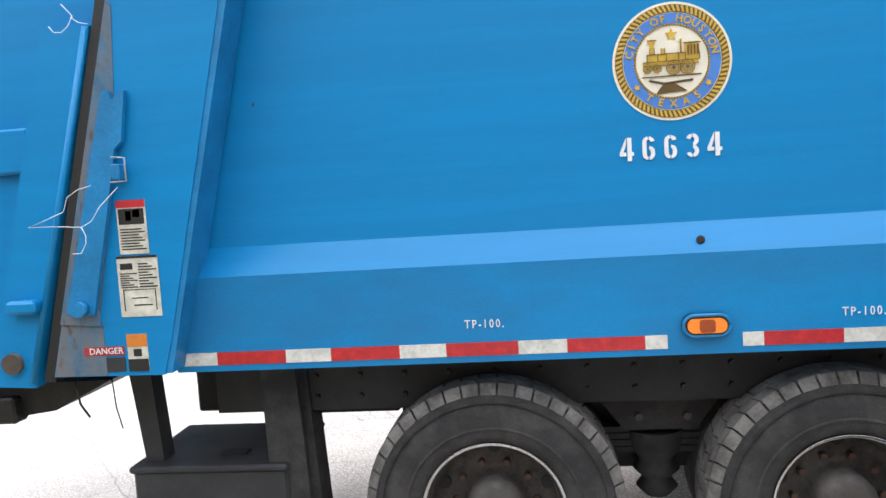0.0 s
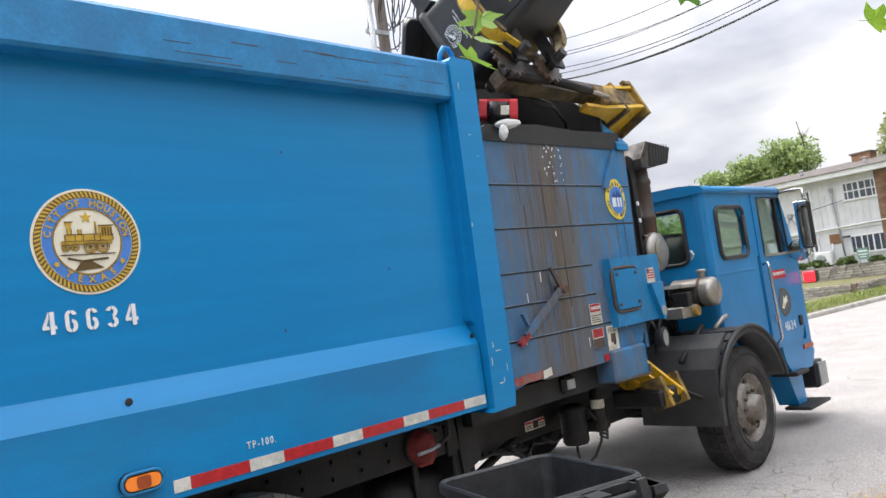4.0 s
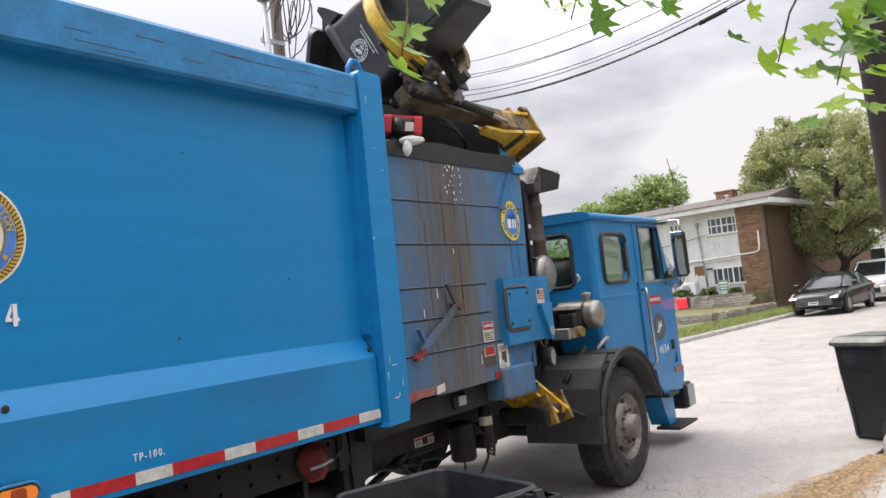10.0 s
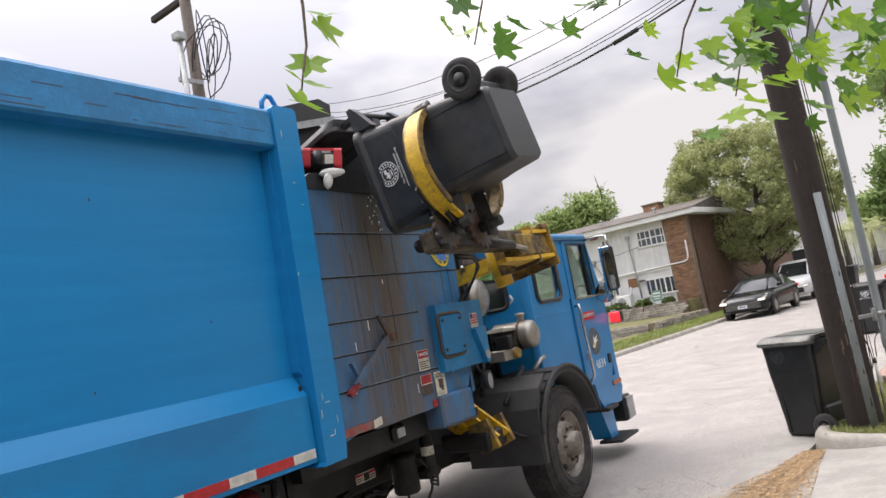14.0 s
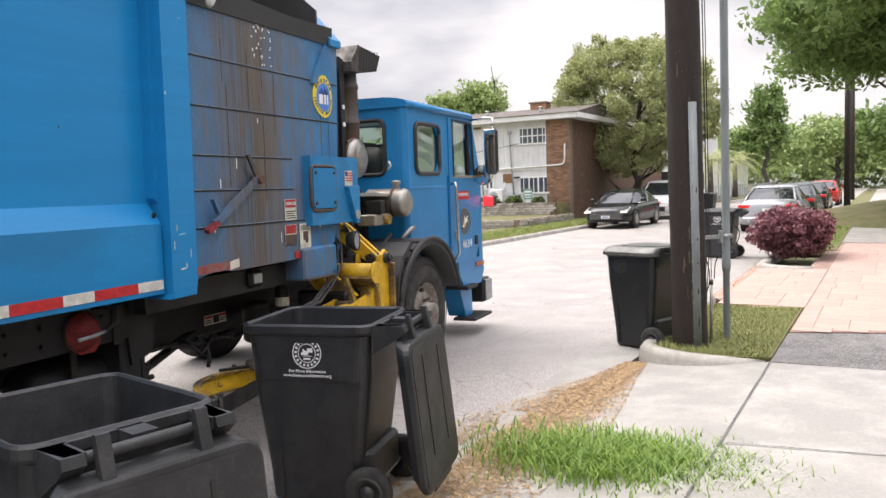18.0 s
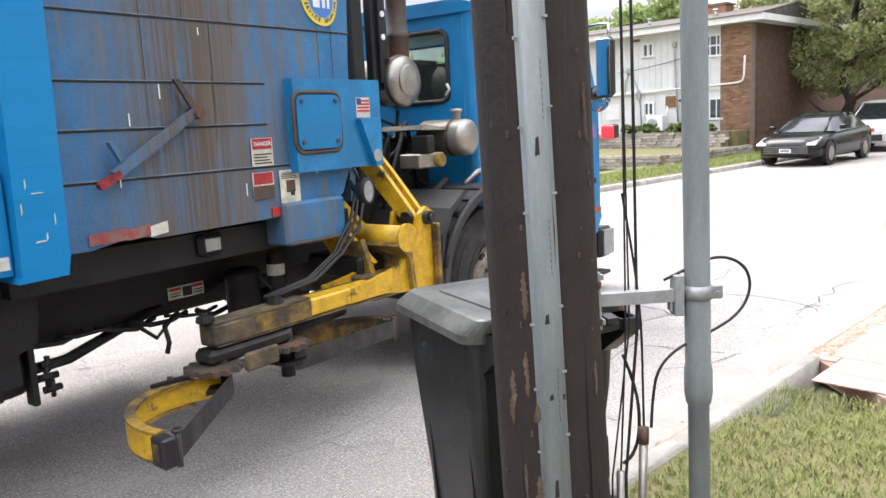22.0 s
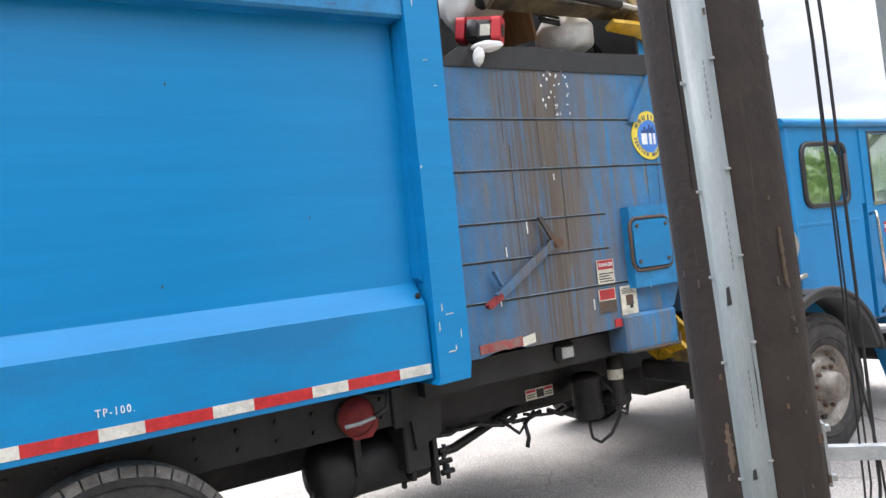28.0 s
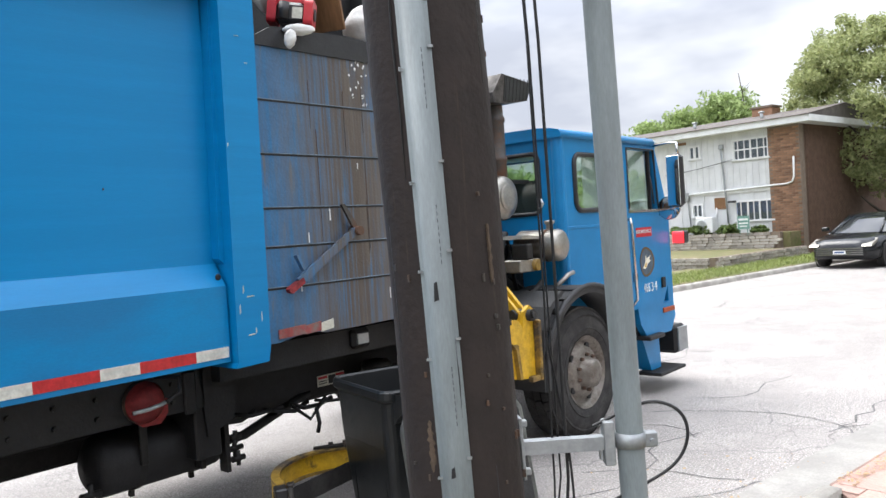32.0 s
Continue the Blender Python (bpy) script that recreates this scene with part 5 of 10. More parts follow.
    part("frame_side", Shape().prism([(3.4, 1.17), (5.45, 1.17), (5.45, 0.95), (5.1, 0.90), (4.8, 0.76), (4.2, 0.745), (3.95, 0.73), (3.4, 0.70)], "y", 0.655, 0.68), BLACKSTEEL, truck, "deep black side frame under the hopper")
    part("shaft_tunnel", Shape().box(2.2, 5.6, 0.9, 1.6, 0.62, 1.0, 0.02), GREASY, truck)
    part("side_gusset", Shape().prism([(3.42, 1.15), (3.66, 1.12), (3.62, 0.80), (3.46, 0.74)], "y", 0.28, 0.32), BLACKSTEEL, truck)
    part("bar_strut", Shape().tube([(3.35, 0.5, 0.62), (3.9, 0.62, 0.60), (4.5, 0.75, 0.72)], 0.03, 6), GREASY, truck)
    part("hanging_strap", Shape().tube([(4.25, 0.6, 0.70), (4.35, 0.55, 0.60), (4.42, 0.55, 0.66), (4.52, 0.6, 0.70)], 0.012, 5), CABLE, truck)
    part("hanging_strap", Shape().tube([(4.40, 0.55, 0.66), (4.42, 0.55, 0.56), (4.40, 0.55, 0.50)], 0.014, 5), CABLE, truck)
    part("drain_hose", Shape().tube([(4.90, 0.50, 0.60), (4.885, 0.49, 0.53), (4.89, 0.48, 0.46), (4.94, 0.46, 0.425), (5.01, 0.43, 0.47), (5.07, 0.40, 0.57), (5.085, 0.38, 0.68)], 0.011, 7), CABLE, truck)
    part("pump", Shape().box(4.98, 5.16, 0.34, 0.52, 0.66, 0.74, 0.02).cyl((5.05, 0.33, 0.70), (5.05, 0.36, 0.70), 0.045, 0.045, 14), GREASY, truck)
    for o in (0.0, 0.03):
        part("hose", Shape().tube([(4.94 + o, 0.40, 0.84), (4.99 + o, 0.36, 0.76), (5.02, 0.36, 0.66 - o), (5.10, 0.36, 0.62 - o), (5.16, 0.38, 0.70)], 0.011, 7), CABLE, truck)
    # added dark panels shut out the bright gap behind the wheels
    part("frame_backing", Shape().box(0.15, 2.35, 0.60, 0.66, 0.50, 1.05, 0.01), GREASY, truck)
    part("frame_backing", Shape().box(-0.25, 0.14, 0.60, 0.66, 0.79, 1.05, 0.01), GREASY, truck)
    part("bracket_plate", Shape().box(3.33, 3.40, 0.262, 0.284, 0.88, 1.10, 0.008), BLACKSTEEL, truck)
    rnd = random.Random(12)
    for k in range(6):
        x, z = 3.75 + 0.2 * k, 0.72 - 0.012 * k
        part("hose", Shape().tube([(x - 0.1, 0.62, z + 0.02), (x, 0.60, z - rnd.uniform(0.0, 0.03)), (x + 0.12, 0.60, z - rnd.uniform(0.0, 0.04)), (x + 0.24, 0.62, z)], rnd.uniform(0.010, 0.018), 6), CABLE, truck)
    part("drive_shaft", Shape().cyl((2.3, 1.15, 0.72), (6.2, 1.15, 0.85), 0.07, 0.07, 14), GREASY, truck)
    part("engine_block", Shape().box(5.7, 7.4, 0.75, 1.7, 0.55, 1.35, 0.03), GREASY, truck)
    part("far_tank", Shape().cyl((3.0, 1.95, 0.7), (5.0, 1.95, 0.7), 0.28, 0.28, 22), GREASY, truck)


chassis()


def hopper():
    h = part("hopper", Shape().prism([(3.60, 1.17), (3.80, 1.165), (4.0, 1.20), (4.12, 1.175), (5.25, 1.185), (5.42, 1.26), (5.52, 1.40), (5.62, 2.45), (5.63, 2.70), (3.62, 2.70), (3.61, 1.2)], "y", 0.06, 0.10), BLUE_GRIME, truck, "grimy streaked blue hopper side")
    part("far_side", Shape().prism([(3.70, 1.17), (5.6, 1.17), (5.63, 2.70), (5.3, 3.05), (4.75, 3.32), (3.74, 3.36)], "y", WID - 0.12, WID - 0.06), BLACKSTEEL, h, "black curved hopper shield")
    part("front_wall", Shape().box(5.57, 5.63, 0.1, WID - 0.06, 1.2, 2.70), BLUE_GRIME, h)
    part("back_wall", Shape().box(3.74, 3.80, 0.1, WID - 0.06, 1.2, 3.1), BLACKSTEEL, h)
    part("inside_floor", Shape().box(3.75, 5.6, 0.1, WID - 0.1, 2.05, 2.15), BLACKSTEEL, h)
    part("rubber_lip", Shape().prism([(3.68, 2.68), (5.52, 2.68), (5.54, 2.80), (4.9, 2.785), (4.4, 2.80), (3.86, 2.77)], "y", 0.05, 0.075), BLACKPLASTIC, h, "torn black rubber lip")
    part("front_cap", Shape().prism([(0.035, 2.68), (0.035, 2.72), (0.36, 3.08), (0.42, 3.05), (0.10, 2.68)], "x", 5.45, 5.66), BLUE_WORN, h)
    cover = []
    for i in range(9):
        t = i / 8
        cover.append((5.62 - 1.2 * t, 2.72 + 0.66 * math.sin(t * 1.57)))
    part("curved_cover", Shape().prism(cover + [(x - 0.01, z - 0.03) for x, z in reversed(cover)], "y", 0.95, WID - 0.06), BLACKSTEEL, h, "bent black steel cover")
    part("shield", Shape().prism([(3.68, 2.2), (5.44, 2.2), (5.44, 3.50), (5.2, 3.58), (4.95, 3.60), (3.68, 3.28)], "y", 0.97, 1.0), BLACKSTEEL, h, "tall bent black shield over the hopper")
    part("shield_wing", Shape().prism([(0.14, 2.3), (0.97, 2.3), (0.97, 3.50), (0.62, 3.34), (0.36, 3.14), (0.14, 2.94)], "x", 5.42, 5.45), BLACKSTEEL, h)
    part("flap", Shape().prism([(4.35, 3.36), (5.34, 3.60), (5.36, 3.74), (5.22, 3.77), (4.35, 3.53)], "y", 0.90, 0.95), BLACKPLASTIC, h, "black rubber flap on a bolted strip")
    part("flap_strip", Shape().prism([(4.35, 3.33), (5.38, 3.58), (5.38, 3.64), (4.35, 3.39)], "y", 0.885, 0.90), GALV, h)
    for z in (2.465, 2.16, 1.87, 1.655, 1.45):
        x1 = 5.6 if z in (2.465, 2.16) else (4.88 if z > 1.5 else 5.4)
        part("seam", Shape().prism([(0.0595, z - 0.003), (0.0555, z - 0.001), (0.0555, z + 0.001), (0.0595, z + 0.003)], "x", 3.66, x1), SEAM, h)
        # thin black strip paints the shade below each seam
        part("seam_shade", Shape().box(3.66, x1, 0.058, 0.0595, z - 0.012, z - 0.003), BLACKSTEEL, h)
    part("corner_strap", Shape().prism([(5.16, 2.44), (5.22, 2.44), (5.40, 2.66), (5.36, 2.68)], "y", 0.035, 0.058), BLUE_GRIME, h)
    # hatch box
    b = part("hatch_box", Shape().prism([(5.02, 0.07), (5.03, 0.0), (5.78, 0.0), (5.78, 0.3), (5.60, 0.3), (5.60, 0.07)], "z", 1.40, 1.89), BLUE_WORN, h, "raised blue box with a bolted hatch")
    part("gasket", Shape().tube([(x, -0.0019, z) for x, z in rounded(5.020, 5.355, 1.50, 1.815, 0.06)] + [(5.355, -0.0019, 1.75)], 0.012, 6), RUST, b)
    part("hatch_door", Shape().prism(rounded(5.035, 5.340, 1.515, 1.80, 0.045), "y", -0.0169, 0.0001), BLUE_SKIRT, b, "square bolted hatch")
    hb = Shape()
    for x in (5.070, 5.305):
        for z in (1.55, 1.765):
            hb.cyl((x, -0.0269, z), (x, -0.0149, z), 0.012, 0.012, 7, smooth=False)
    part("bolts", hb, RUST, b)
    fl = part("flag_label", Shape().box(5.550, 5.685, -0.0044, 0.0011, 1.665, 1.785), PAPER, b, "small striped flag sticker")
    for k in range(4):
        part("stripe", Shape().box(5.555, 5.680, -0.0061, -0.0039, 1.70 + 0.02 * k, 1.71 + 0.02 * k), REDINK, fl)
    part("canton", Shape().box(5.555, 5.605, -0.0067, -0.0039, 1.742, 1.78), NAVY, fl)
    part("side_gusset", Shape().prism([(5.540, 1.655), (5.735, 1.665), (5.720, 1.40), (5.680, 1.39)], "y", -0.0399, 0.0001), BLUE_WORN, b)
    part("reflector_disc", Shape().cyl((5.690, -0.0459, 1.455), (5.690, -0.0379, 1.455), 0.035, 0.035, 18), GALV, b)
    lamp = part("round_lamp", Shape().lathe([(0.001, 0.06), (0.05, 0.05), (0.072, 0.0), (0.075, -0.03), (0.06, -0.032)], (5.44, -0.10, 1.27), "y", 22), BLACKSTEEL, h, "round black work lamp")
    part("lens", Shape().disc((5.44, -0.128, 1.27), 0.062, "y", 22), GALV, lamp)
    part("lamp_arm", Shape().tube([(5.44, -0.06, 1.33), (5.44, -0.02, 1.40)], 0.012, 6), BLACKSTEEL, lamp)
    part("lower_box", Shape().box(4.92, 5.37, 0.02, 0.4, 1.02, 1.25, 0.015), BLUE_GRIME, h, "grimy blue valve box under the hopper")
    part("box_grime", Shape().tube([(4.93, 0.01, 1.03), (5.36, 0.01, 1.025), (5.365, 0.01, 1.09)], 0.012, 6), RUST, h)
    # locking lever
    lv = part("lever", Shape().prism([(3.90, 1.485), (3.94, 1.455), (4.36, 1.70), (4.365, 1.735), (4.33, 1.735)], "y", 0.005, 0.025), BLUE_GRIME, h, "slanting lock lever with a red grip")
    part("red_grip", Shape().prism([(3.835, 1.437), (3.842, 1.420), (3.858, 1.414), (3.945, 1.462), (3.935, 1.488), (3.85, 1.450)], "y", -0.004, 0.030), GRIPRED, lv)
    part("upper_arm", Shape().prism([(4.25, 1.875), (4.275, 1.88), (4.375, 1.73), (4.345, 1.71)], "y", 0.01, 0.028), RUST, lv)
    part("pivot", Shape().cyl((4.36, -0.02, 1.715), (4.36, 0.06, 1.715), 0.028, 0.03, 14), RUST, lv)
    part("catch", Shape().prism([(3.90, 1.60), (3.915, 1.605), (3.96, 1.535), (3.945, 1.52)], "y", 0.0, 0.03), BLUE_GRIME, lv)
    # labels
    d = decal("danger_label", 4.745, 4.895, 1.45, 1.585, 0.053, h, [(0.05, 0.95, 0.6, 0.98, LINERED)] + lines(4, z1=0.5), "worn red and white danger label")
    writing("danger_word", "DANGER", 0.03, (4.82, 0.047, 1.556), WHITE_P, d)
    decal("worn_label", 4.735, 4.885, 1.285, 1.42, 0.053, h, [(0.05, 0.95, 0.55, 0.98, LINERED), (0.0, 1.0, 0.0, 0.5, RUST)], "scuffed illegible label")
    decal("white_label", 4.93, 5.08, 1.24, 1.42, 0.053, h, [(0.3, 0.75, 0.35, 0.7, RUST), (0.5, 0.7, 0.25, 0.4, INK)] + lines(4, z0=0.75, z1=0.95), "white label with a grease blot")
    part("red_reflector", Shape().box(4.86, 5.06, 0.052, 0.058, 1.19, 1.235), TAPE_RED, h)
    for a, b2 in ((3.79, 3.97), (3.97, 4.08), (4.08, 4.17)):
        part("reflector_strip", Shape().prism([(a, 1.185), (b2, 1.185 + 0.1 * (b2 - 3.79) * 0.3), (b2, 1.235 + 0.03 * (b2 - 3.79)), (a, 1.232)], "y", 0.052, 0.058), TAPE_WORN if a != 4.08 else PAPER, h)
    # helpline badge: the number is left as bars
    cx, cz = 5.335, 2.345
    q = part("helpline_badge", Shape().prism([(cx + 0.15 * math.cos(a * math.pi / 20), cz + 0.158 * math.sin(a * math.pi / 20)) for a in range(40)], "y", 0.052, 0.058), YELLOWINK, h, "round yellow and blue helpline badge")
    part("disc", Shape().prism([(cx + 0.105 * math.cos(a * math.pi / 20), cz + 0.112 * math.sin(a * math.pi / 20)) for a in range(40)], "y", 0.0505, 0.053), SKYBLUE, q)
    sk = Shape()
    for i, hh in enumerate((0.02, 0.045, 0.03, 0.06, 0.04, 0.05, 0.025)):
        sk.box(cx - 0.07 + 0.02 * i, cx - 0.054 + 0.02 * i, 0.049, 0.051, cz + 0.02, cz + 0.02 + hh)
    part("skyline", sk, NAVY, q)
    nb = Shape().box(cx - 0.075, cx - 0.03, 0.0485, 0.0505, cz - 0.055, cz + 0.02).box(cx - 0.012, cx + 0.012, 0.0485, 0.0505, cz - 0.055, cz + 0.02).box(cx + 0.035, cx + 0.06, 0.0485, 0.0505, cz - 0.055, cz + 0.02)
    part("number_bars", nb, WHITE_P, q)
    ringtext("lettering", "HOUSTON", (cx, 0.0505, cz), 0.128, 146, 18.5, 0.034, NAVY, q)
    ringtext("lettering", "SERVICE HELPLINE", (cx, 0.0505, cz), 0.128, 187, 11, 0.03, NAVY, q, True)
    # paint scars and drips
    rnd = random.Random(4)
    sc = Shape()
    for k in range(40):
        x, z = rnd.gauss(4.53, 0.10), rnd.uniform(2.47, 2.70)
        w, q = rnd.uniform(0.003, 0.012), rnd.uniform(0.003, 0.010)
        sc.prism([(x, z), (x + w, z + q * rnd.uniform(-0.5, 0.6)), (x + w * 1.3, z + q), (x + w * 0.4, z + q * 1.4), (x - w * 0.3, z + q * 0.6)], "y", 0.0565, 0.0595)
    for k in range(6):
        x, z = rnd.uniform(3.8, 5.5), rnd.uniform(1.3, 2.3)
        sc.box(x, x + 0.006, 0.0565, 0.0595, z, z + rnd.uniform(0.02, 0.07))
    part("paint_chips", sc, WHITE_P, h, "pale scratches and chips")
    st_ = Shape()
    for k in range(9):
        x = rnd.gauss(4.5, 0.4) if k % 3 else rnd.uniform(3.8, 5.6)
        if 3.8 < x < 5.58:
            z1 = rnd.uniform(1.9, 2.66)
            ln = rnd.uniform(0.15, 0.7)
            w = rnd.uniform(0.002, 0.006)
            st_.prism([(x, z1), (x + w, z1), (x + w * 0.7, z1 - ln * 0.6), (x + w * 0.4, z1 - ln), (x + w * 0.2, z1 - ln * 0.6)], "y", 0.0575, 0.0592)
    part("drip_streak", st_, RUST, h, "dark dried drip streaks")
    refit(h, [(3.60, 3.60), (4.36, 4.37), (4.745, 4.70), (5.08, 5.01), (5.335, 5.29), (5.62, 5.49)], [(1.17, 1.19), (1.45, 1.48), (1.655, 1.70), (1.87, 1.907), (2.16, 2.195), (2.465, 2.482), (2.70, 2.79), (2.80, 2.90), (3.60, 3.66)], 0.02)


hopper()


def cab():
    """Cab-over: back wall at x = 6.800, side at y = -0.1, windscreen at the front."""
    y0, y1 = 0.0, 2.46
    xb, xf = 6.800, 8.950
    zs = 0.816
    # side panels, with real openings for the side window and the door window
    c = part("cab", Shape().box(xb, 7.824, y0, y0 + 0.05, zs, 1.775).box(xb, 6.970, y0, y0 + 0.05, 1.775, 2.394).box(7.570, 7.880, y0, y0 + 0.05, 1.775, 2.394).box(xb, 8.780, y0, y0 + 0.05, 2.394, 2.46), CAB_BLUE, truck, "blue cab-over truck cab")
    door = part("door", Shape().prism([(7.880, 0.840), (8.760, 0.840), (8.950, 1.130), (8.900, 1.775), (7.880, 1.775)], "y", y0 - 0.012, y0 + 0.05).prism([(7.880, 1.775), (8.007, 1.775), (8.007, 2.381), (7.880, 2.394)], "y", y0 - 0.012, y0 + 0.05).prism([(8.007, 2.365), (8.697, 2.365), (8.697, 2.401), (7.880, 2.401)], "y", y0 - 0.012, y0 + 0.05).prism([(8.750, 1.775), (8.900, 1.775), (8.705, 2.394), (8.660, 2.381)], "y", y0 - 0.012, y0 + 0.05), CAB_BLUE, c, "blue cab door with a fleet number")
    part("door_glass", Shape().prism([(8.000, 1.764), (8.770, 1.764), (8.675, 2.375), (8.000, 2.375)], "y", y0 + 0.015, y0 + 0.021), GLASS, door)
    part("glass_divider", Shape().box(8.510, 8.540, y0 - 0.004, y0 + 0.03, 1.775, 2.375), BLACKSTEEL, door)
    part("window_sill", Shape().box(7.980, 8.800, y0 - 0.02, y0 + 0.02, 1.752, 1.780), CHROME, door)
    part("window_seal", Shape().tube([(8.000, y0 - 0.012, 1.785), (8.000, y0 - 0.012, 2.375), (8.660, y0 - 0.012, 2.375), (8.760, y0 - 0.012, 1.785)], 0.012, 6), BLACKPLASTIC, door)
    part("handle", Shape().box(8.000, 8.084, y0 - 0.03, y0 - 0.01, 1.078, 1.175, 0.008), CHROME, door, "chrome door handle")
    part("handle_cup", Shape().box(8.010, 8.073, y0 - 0.034, y0 - 0.028, 1.097, 1.156), INK, door)
    part("hinge", Shape().box(8.720, 8.800, y0 - 0.03, y0 - 0.01, 0.973, 1.078, 0.006), BLACKSTEEL, door)
    writing("unit_number", "46634", 0.125, (8.390, y0 - 0.0155, 1.000), WHITE_P, door, "white fleet number", 0.72, 1.2)
    plate = part("red_sign", Shape().box(8.139, 8.480, y0 - 0.0155, y0 - 0.011, 1.511, 1.603), REDINK, door, "small red department sign")
    writing("sign_lettering", "SOLID WASTE MGT.", 0.05, (8.306, y0 - 0.018, 1.560), WHITE_P, plate, "", 0.775)
    # round door emblem as plain shapes
    em = part("door_emblem", Shape().cyl((8.348, y0 - 0.0155, 1.260), (8.348, y0 - 0.011, 1.260), 0.15, 0.15, 32), EMBLEM, door, "round bird emblem in gold and white")
    part("bird_shape", Shape().prism([(8.258, 1.205), (8.300, 1.228), (8.330, 1.268), (8.348, 1.330), (8.368, 1.288), (8.405, 1.305), (8.440, 1.322), (8.412, 1.285), (8.440, 1.270), (8.395, 1.245), (8.352, 1.205), (8.318, 1.190)], "y", y0 - 0.018, y0 - 0.015), CREAM, em)
    part("bird_wing", Shape().prism([(8.300, 1.215), (8.338, 1.250), (8.360, 1.255), (8.345, 1.205)], "y", y0 - 0.0195, y0 - 0.0178), GOLD, em)
    part("emblem_rim", Shape().lathe([(0.15, 0), (0.128, 0)], (8.348, y0 - 0.017, 1.260), "y", 32, False), GOLD_DARK, em)
    # side window behind the door
    part("side_glass", Shape().prism(rounded(7.065, 7.555, 1.805, 2.275, 0.07), "y", y0 + 0.015, y0 + 0.021), GLASS, c)
    fr = Shape()
    loop = rounded(7.055, 7.570, 1.795, 2.285, 0.08)
    fr.tube([(x, y0 - 0.004, z) for x, z in loop] + [(loop[0][0], y0 - 0.004, loop[0][1])], 0.022, 8)
    part("window_seal", fr, BLACKPLASTIC, c)
    part("window_header", Shape().box(6.96, 7.58, y0 + 0.001, y0 + 0.04, 2.275, 2.41).box(6.96, 7.065, y0 + 0.001, y0 + 0.04, 1.77, 2.275), CAB_BLUE, c)
    for ax, az, sx, sz in ((7.055, 2.30, 1, -1), (7.570, 2.30, -1, -1), (7.055, 1.775, 1, 1), (7.570, 1.775, -1, 1)):
        part("window_corner", Shape().prism([(ax, az), (ax + sx * 0.10, az), (ax + sx * 0.05, az + sz * 0.07), (ax, az + sz * 0.14)], "y", y0 + 0.002, y0 + 0.04), CAB_BLUE, c)
    # back wall with its window
    part("back_wall", Shape().box(xb, xb + 0.05, y0 + 0.05, y1, zs, 1.79).box(xb, xb + 0.05, y0 + 0.05, 0.22, 1.79, 2.46).box(xb, xb + 0.05, 0.80, y1, 1.79, 2.46).box(xb, xb + 0.05, 0.22, 0.80, 2.31, 2.46), CAB_BLUE, c)
    part("back_glass", Shape().prism(rounded(0.21, 0.81, 1.79, 2.31, 0.06), "x", xb + 0.02, xb + 0.026), GLASS, c)
    lp = rounded(0.22, 0.80, 1.79, 2.31, 0.07)
    part("back_seal", Shape().tube([(xb - 0.002, a, b) for a, b in lp] + [(xb - 0.002, *lp[0])], 0.02, 8), BLACKPLASTIC, c)
    part("corner_round", Shape().lathe([(0.06, zs), (0.06, 2.46)], (xb + 0.045, y0 + 0.045, 0), "z", 20), CAB_BLUE, c)
    part("swage", Shape().box(xb + 0.02, 7.767, y0 - 0.006, y0 + 0.01, 1.637, 1.666, 0.004), CAB_BLUE, c)
    # roof with round edges
    roof = [(y0 - 0.03, 2.425), (y0 - 0.035, 2.462), (y0 - 0.01, 2.492), (y0 + 0.07, 2.513), (y0 + 0.210, 2.528), (1.104, 2.540), (y1 - 0.210, 2.528), (y1 - 0.07, 2.513), (y1 + 0.01, 2.492), (y1 + 0.035, 2.462), (y1 + 0.03, 2.425)]
    part("roof", Shape().prism(roof, "x", xb - 0.03, 8.675, smooth=True).prism([(a * 0.832 + 0.035, b - 0.015) for a, b in roof], "x", 8.675, 8.750, smooth=True).prism([(a * 0.799 + 0.08, b - 0.035 if b > 2.43 else b) for a, b in roof], "x", 8.750, 8.790, smooth=True), CAB_BLUE, c, "pale-edged blue cab roof")
    # front, far side, floor
    part("front_panel", Shape().prism([(8.900, 0.652), (9.020, 0.693), (9.006, 1.752), (8.900, 1.775)], "y", y0 + 0.01, y1), CAB_BLUE, c)
    part("windscreen", Shape().prism([(8.925, 1.775), (8.957, 1.775), (8.725, 2.420), (8.712, 2.420)], "y", y0 + 0.1, y1 - 0.1), GLASS, c)
    part("screen_pillar", Shape().prism([(8.780, 1.752), (8.978, 1.752), (8.740, 2.462), (8.675, 2.462)], "y", y0, y0 + 0.1), CAB_BLUE, c)
    part("screen_pillar", Shape().prism([(8.780, 1.752), (8.978, 1.752), (8.740, 2.462), (8.675, 2.462)], "y", y1 - 0.1, y1), CAB_BLUE, c)
    part("far_panel", Shape().box(xb, 8.900, y1 - 0.05, y1, zs, 1.775).box(xb, 7.087, y1 - 0.05, y1, 1.775, 2.46).box(7.526, 8.000, y1 - 0.05, y1, 1.775, 2.46), CAB_BLUE, c)
    part("headliner", Shape().box(xb + 0.05, 8.705, y0 + 0.06, y1 - 0.06, 2.433, 2.445), HEADLINER, c)
    part("floor", Shape().box(xb, 8.950, y0 + 0.05, y1 - 0.05, 0.816, 0.933), INTERIOR, c)
    part("dashboard", Shape().box(8.533, 8.800, 0.0, 2.345, 1.260, 1.706, 0.03), INTERIOR, c)
    part("lower_side", Shape().prism([(8.104, 0.840), (8.950, 0.840), (9.020, 0.693), (8.900, 0.546), (8.313, 0.546), (8.153, 0.693)], "y", y0 - 0.004, y0 + 0.06), CAB_BLUE, c, "blue panel under the door")
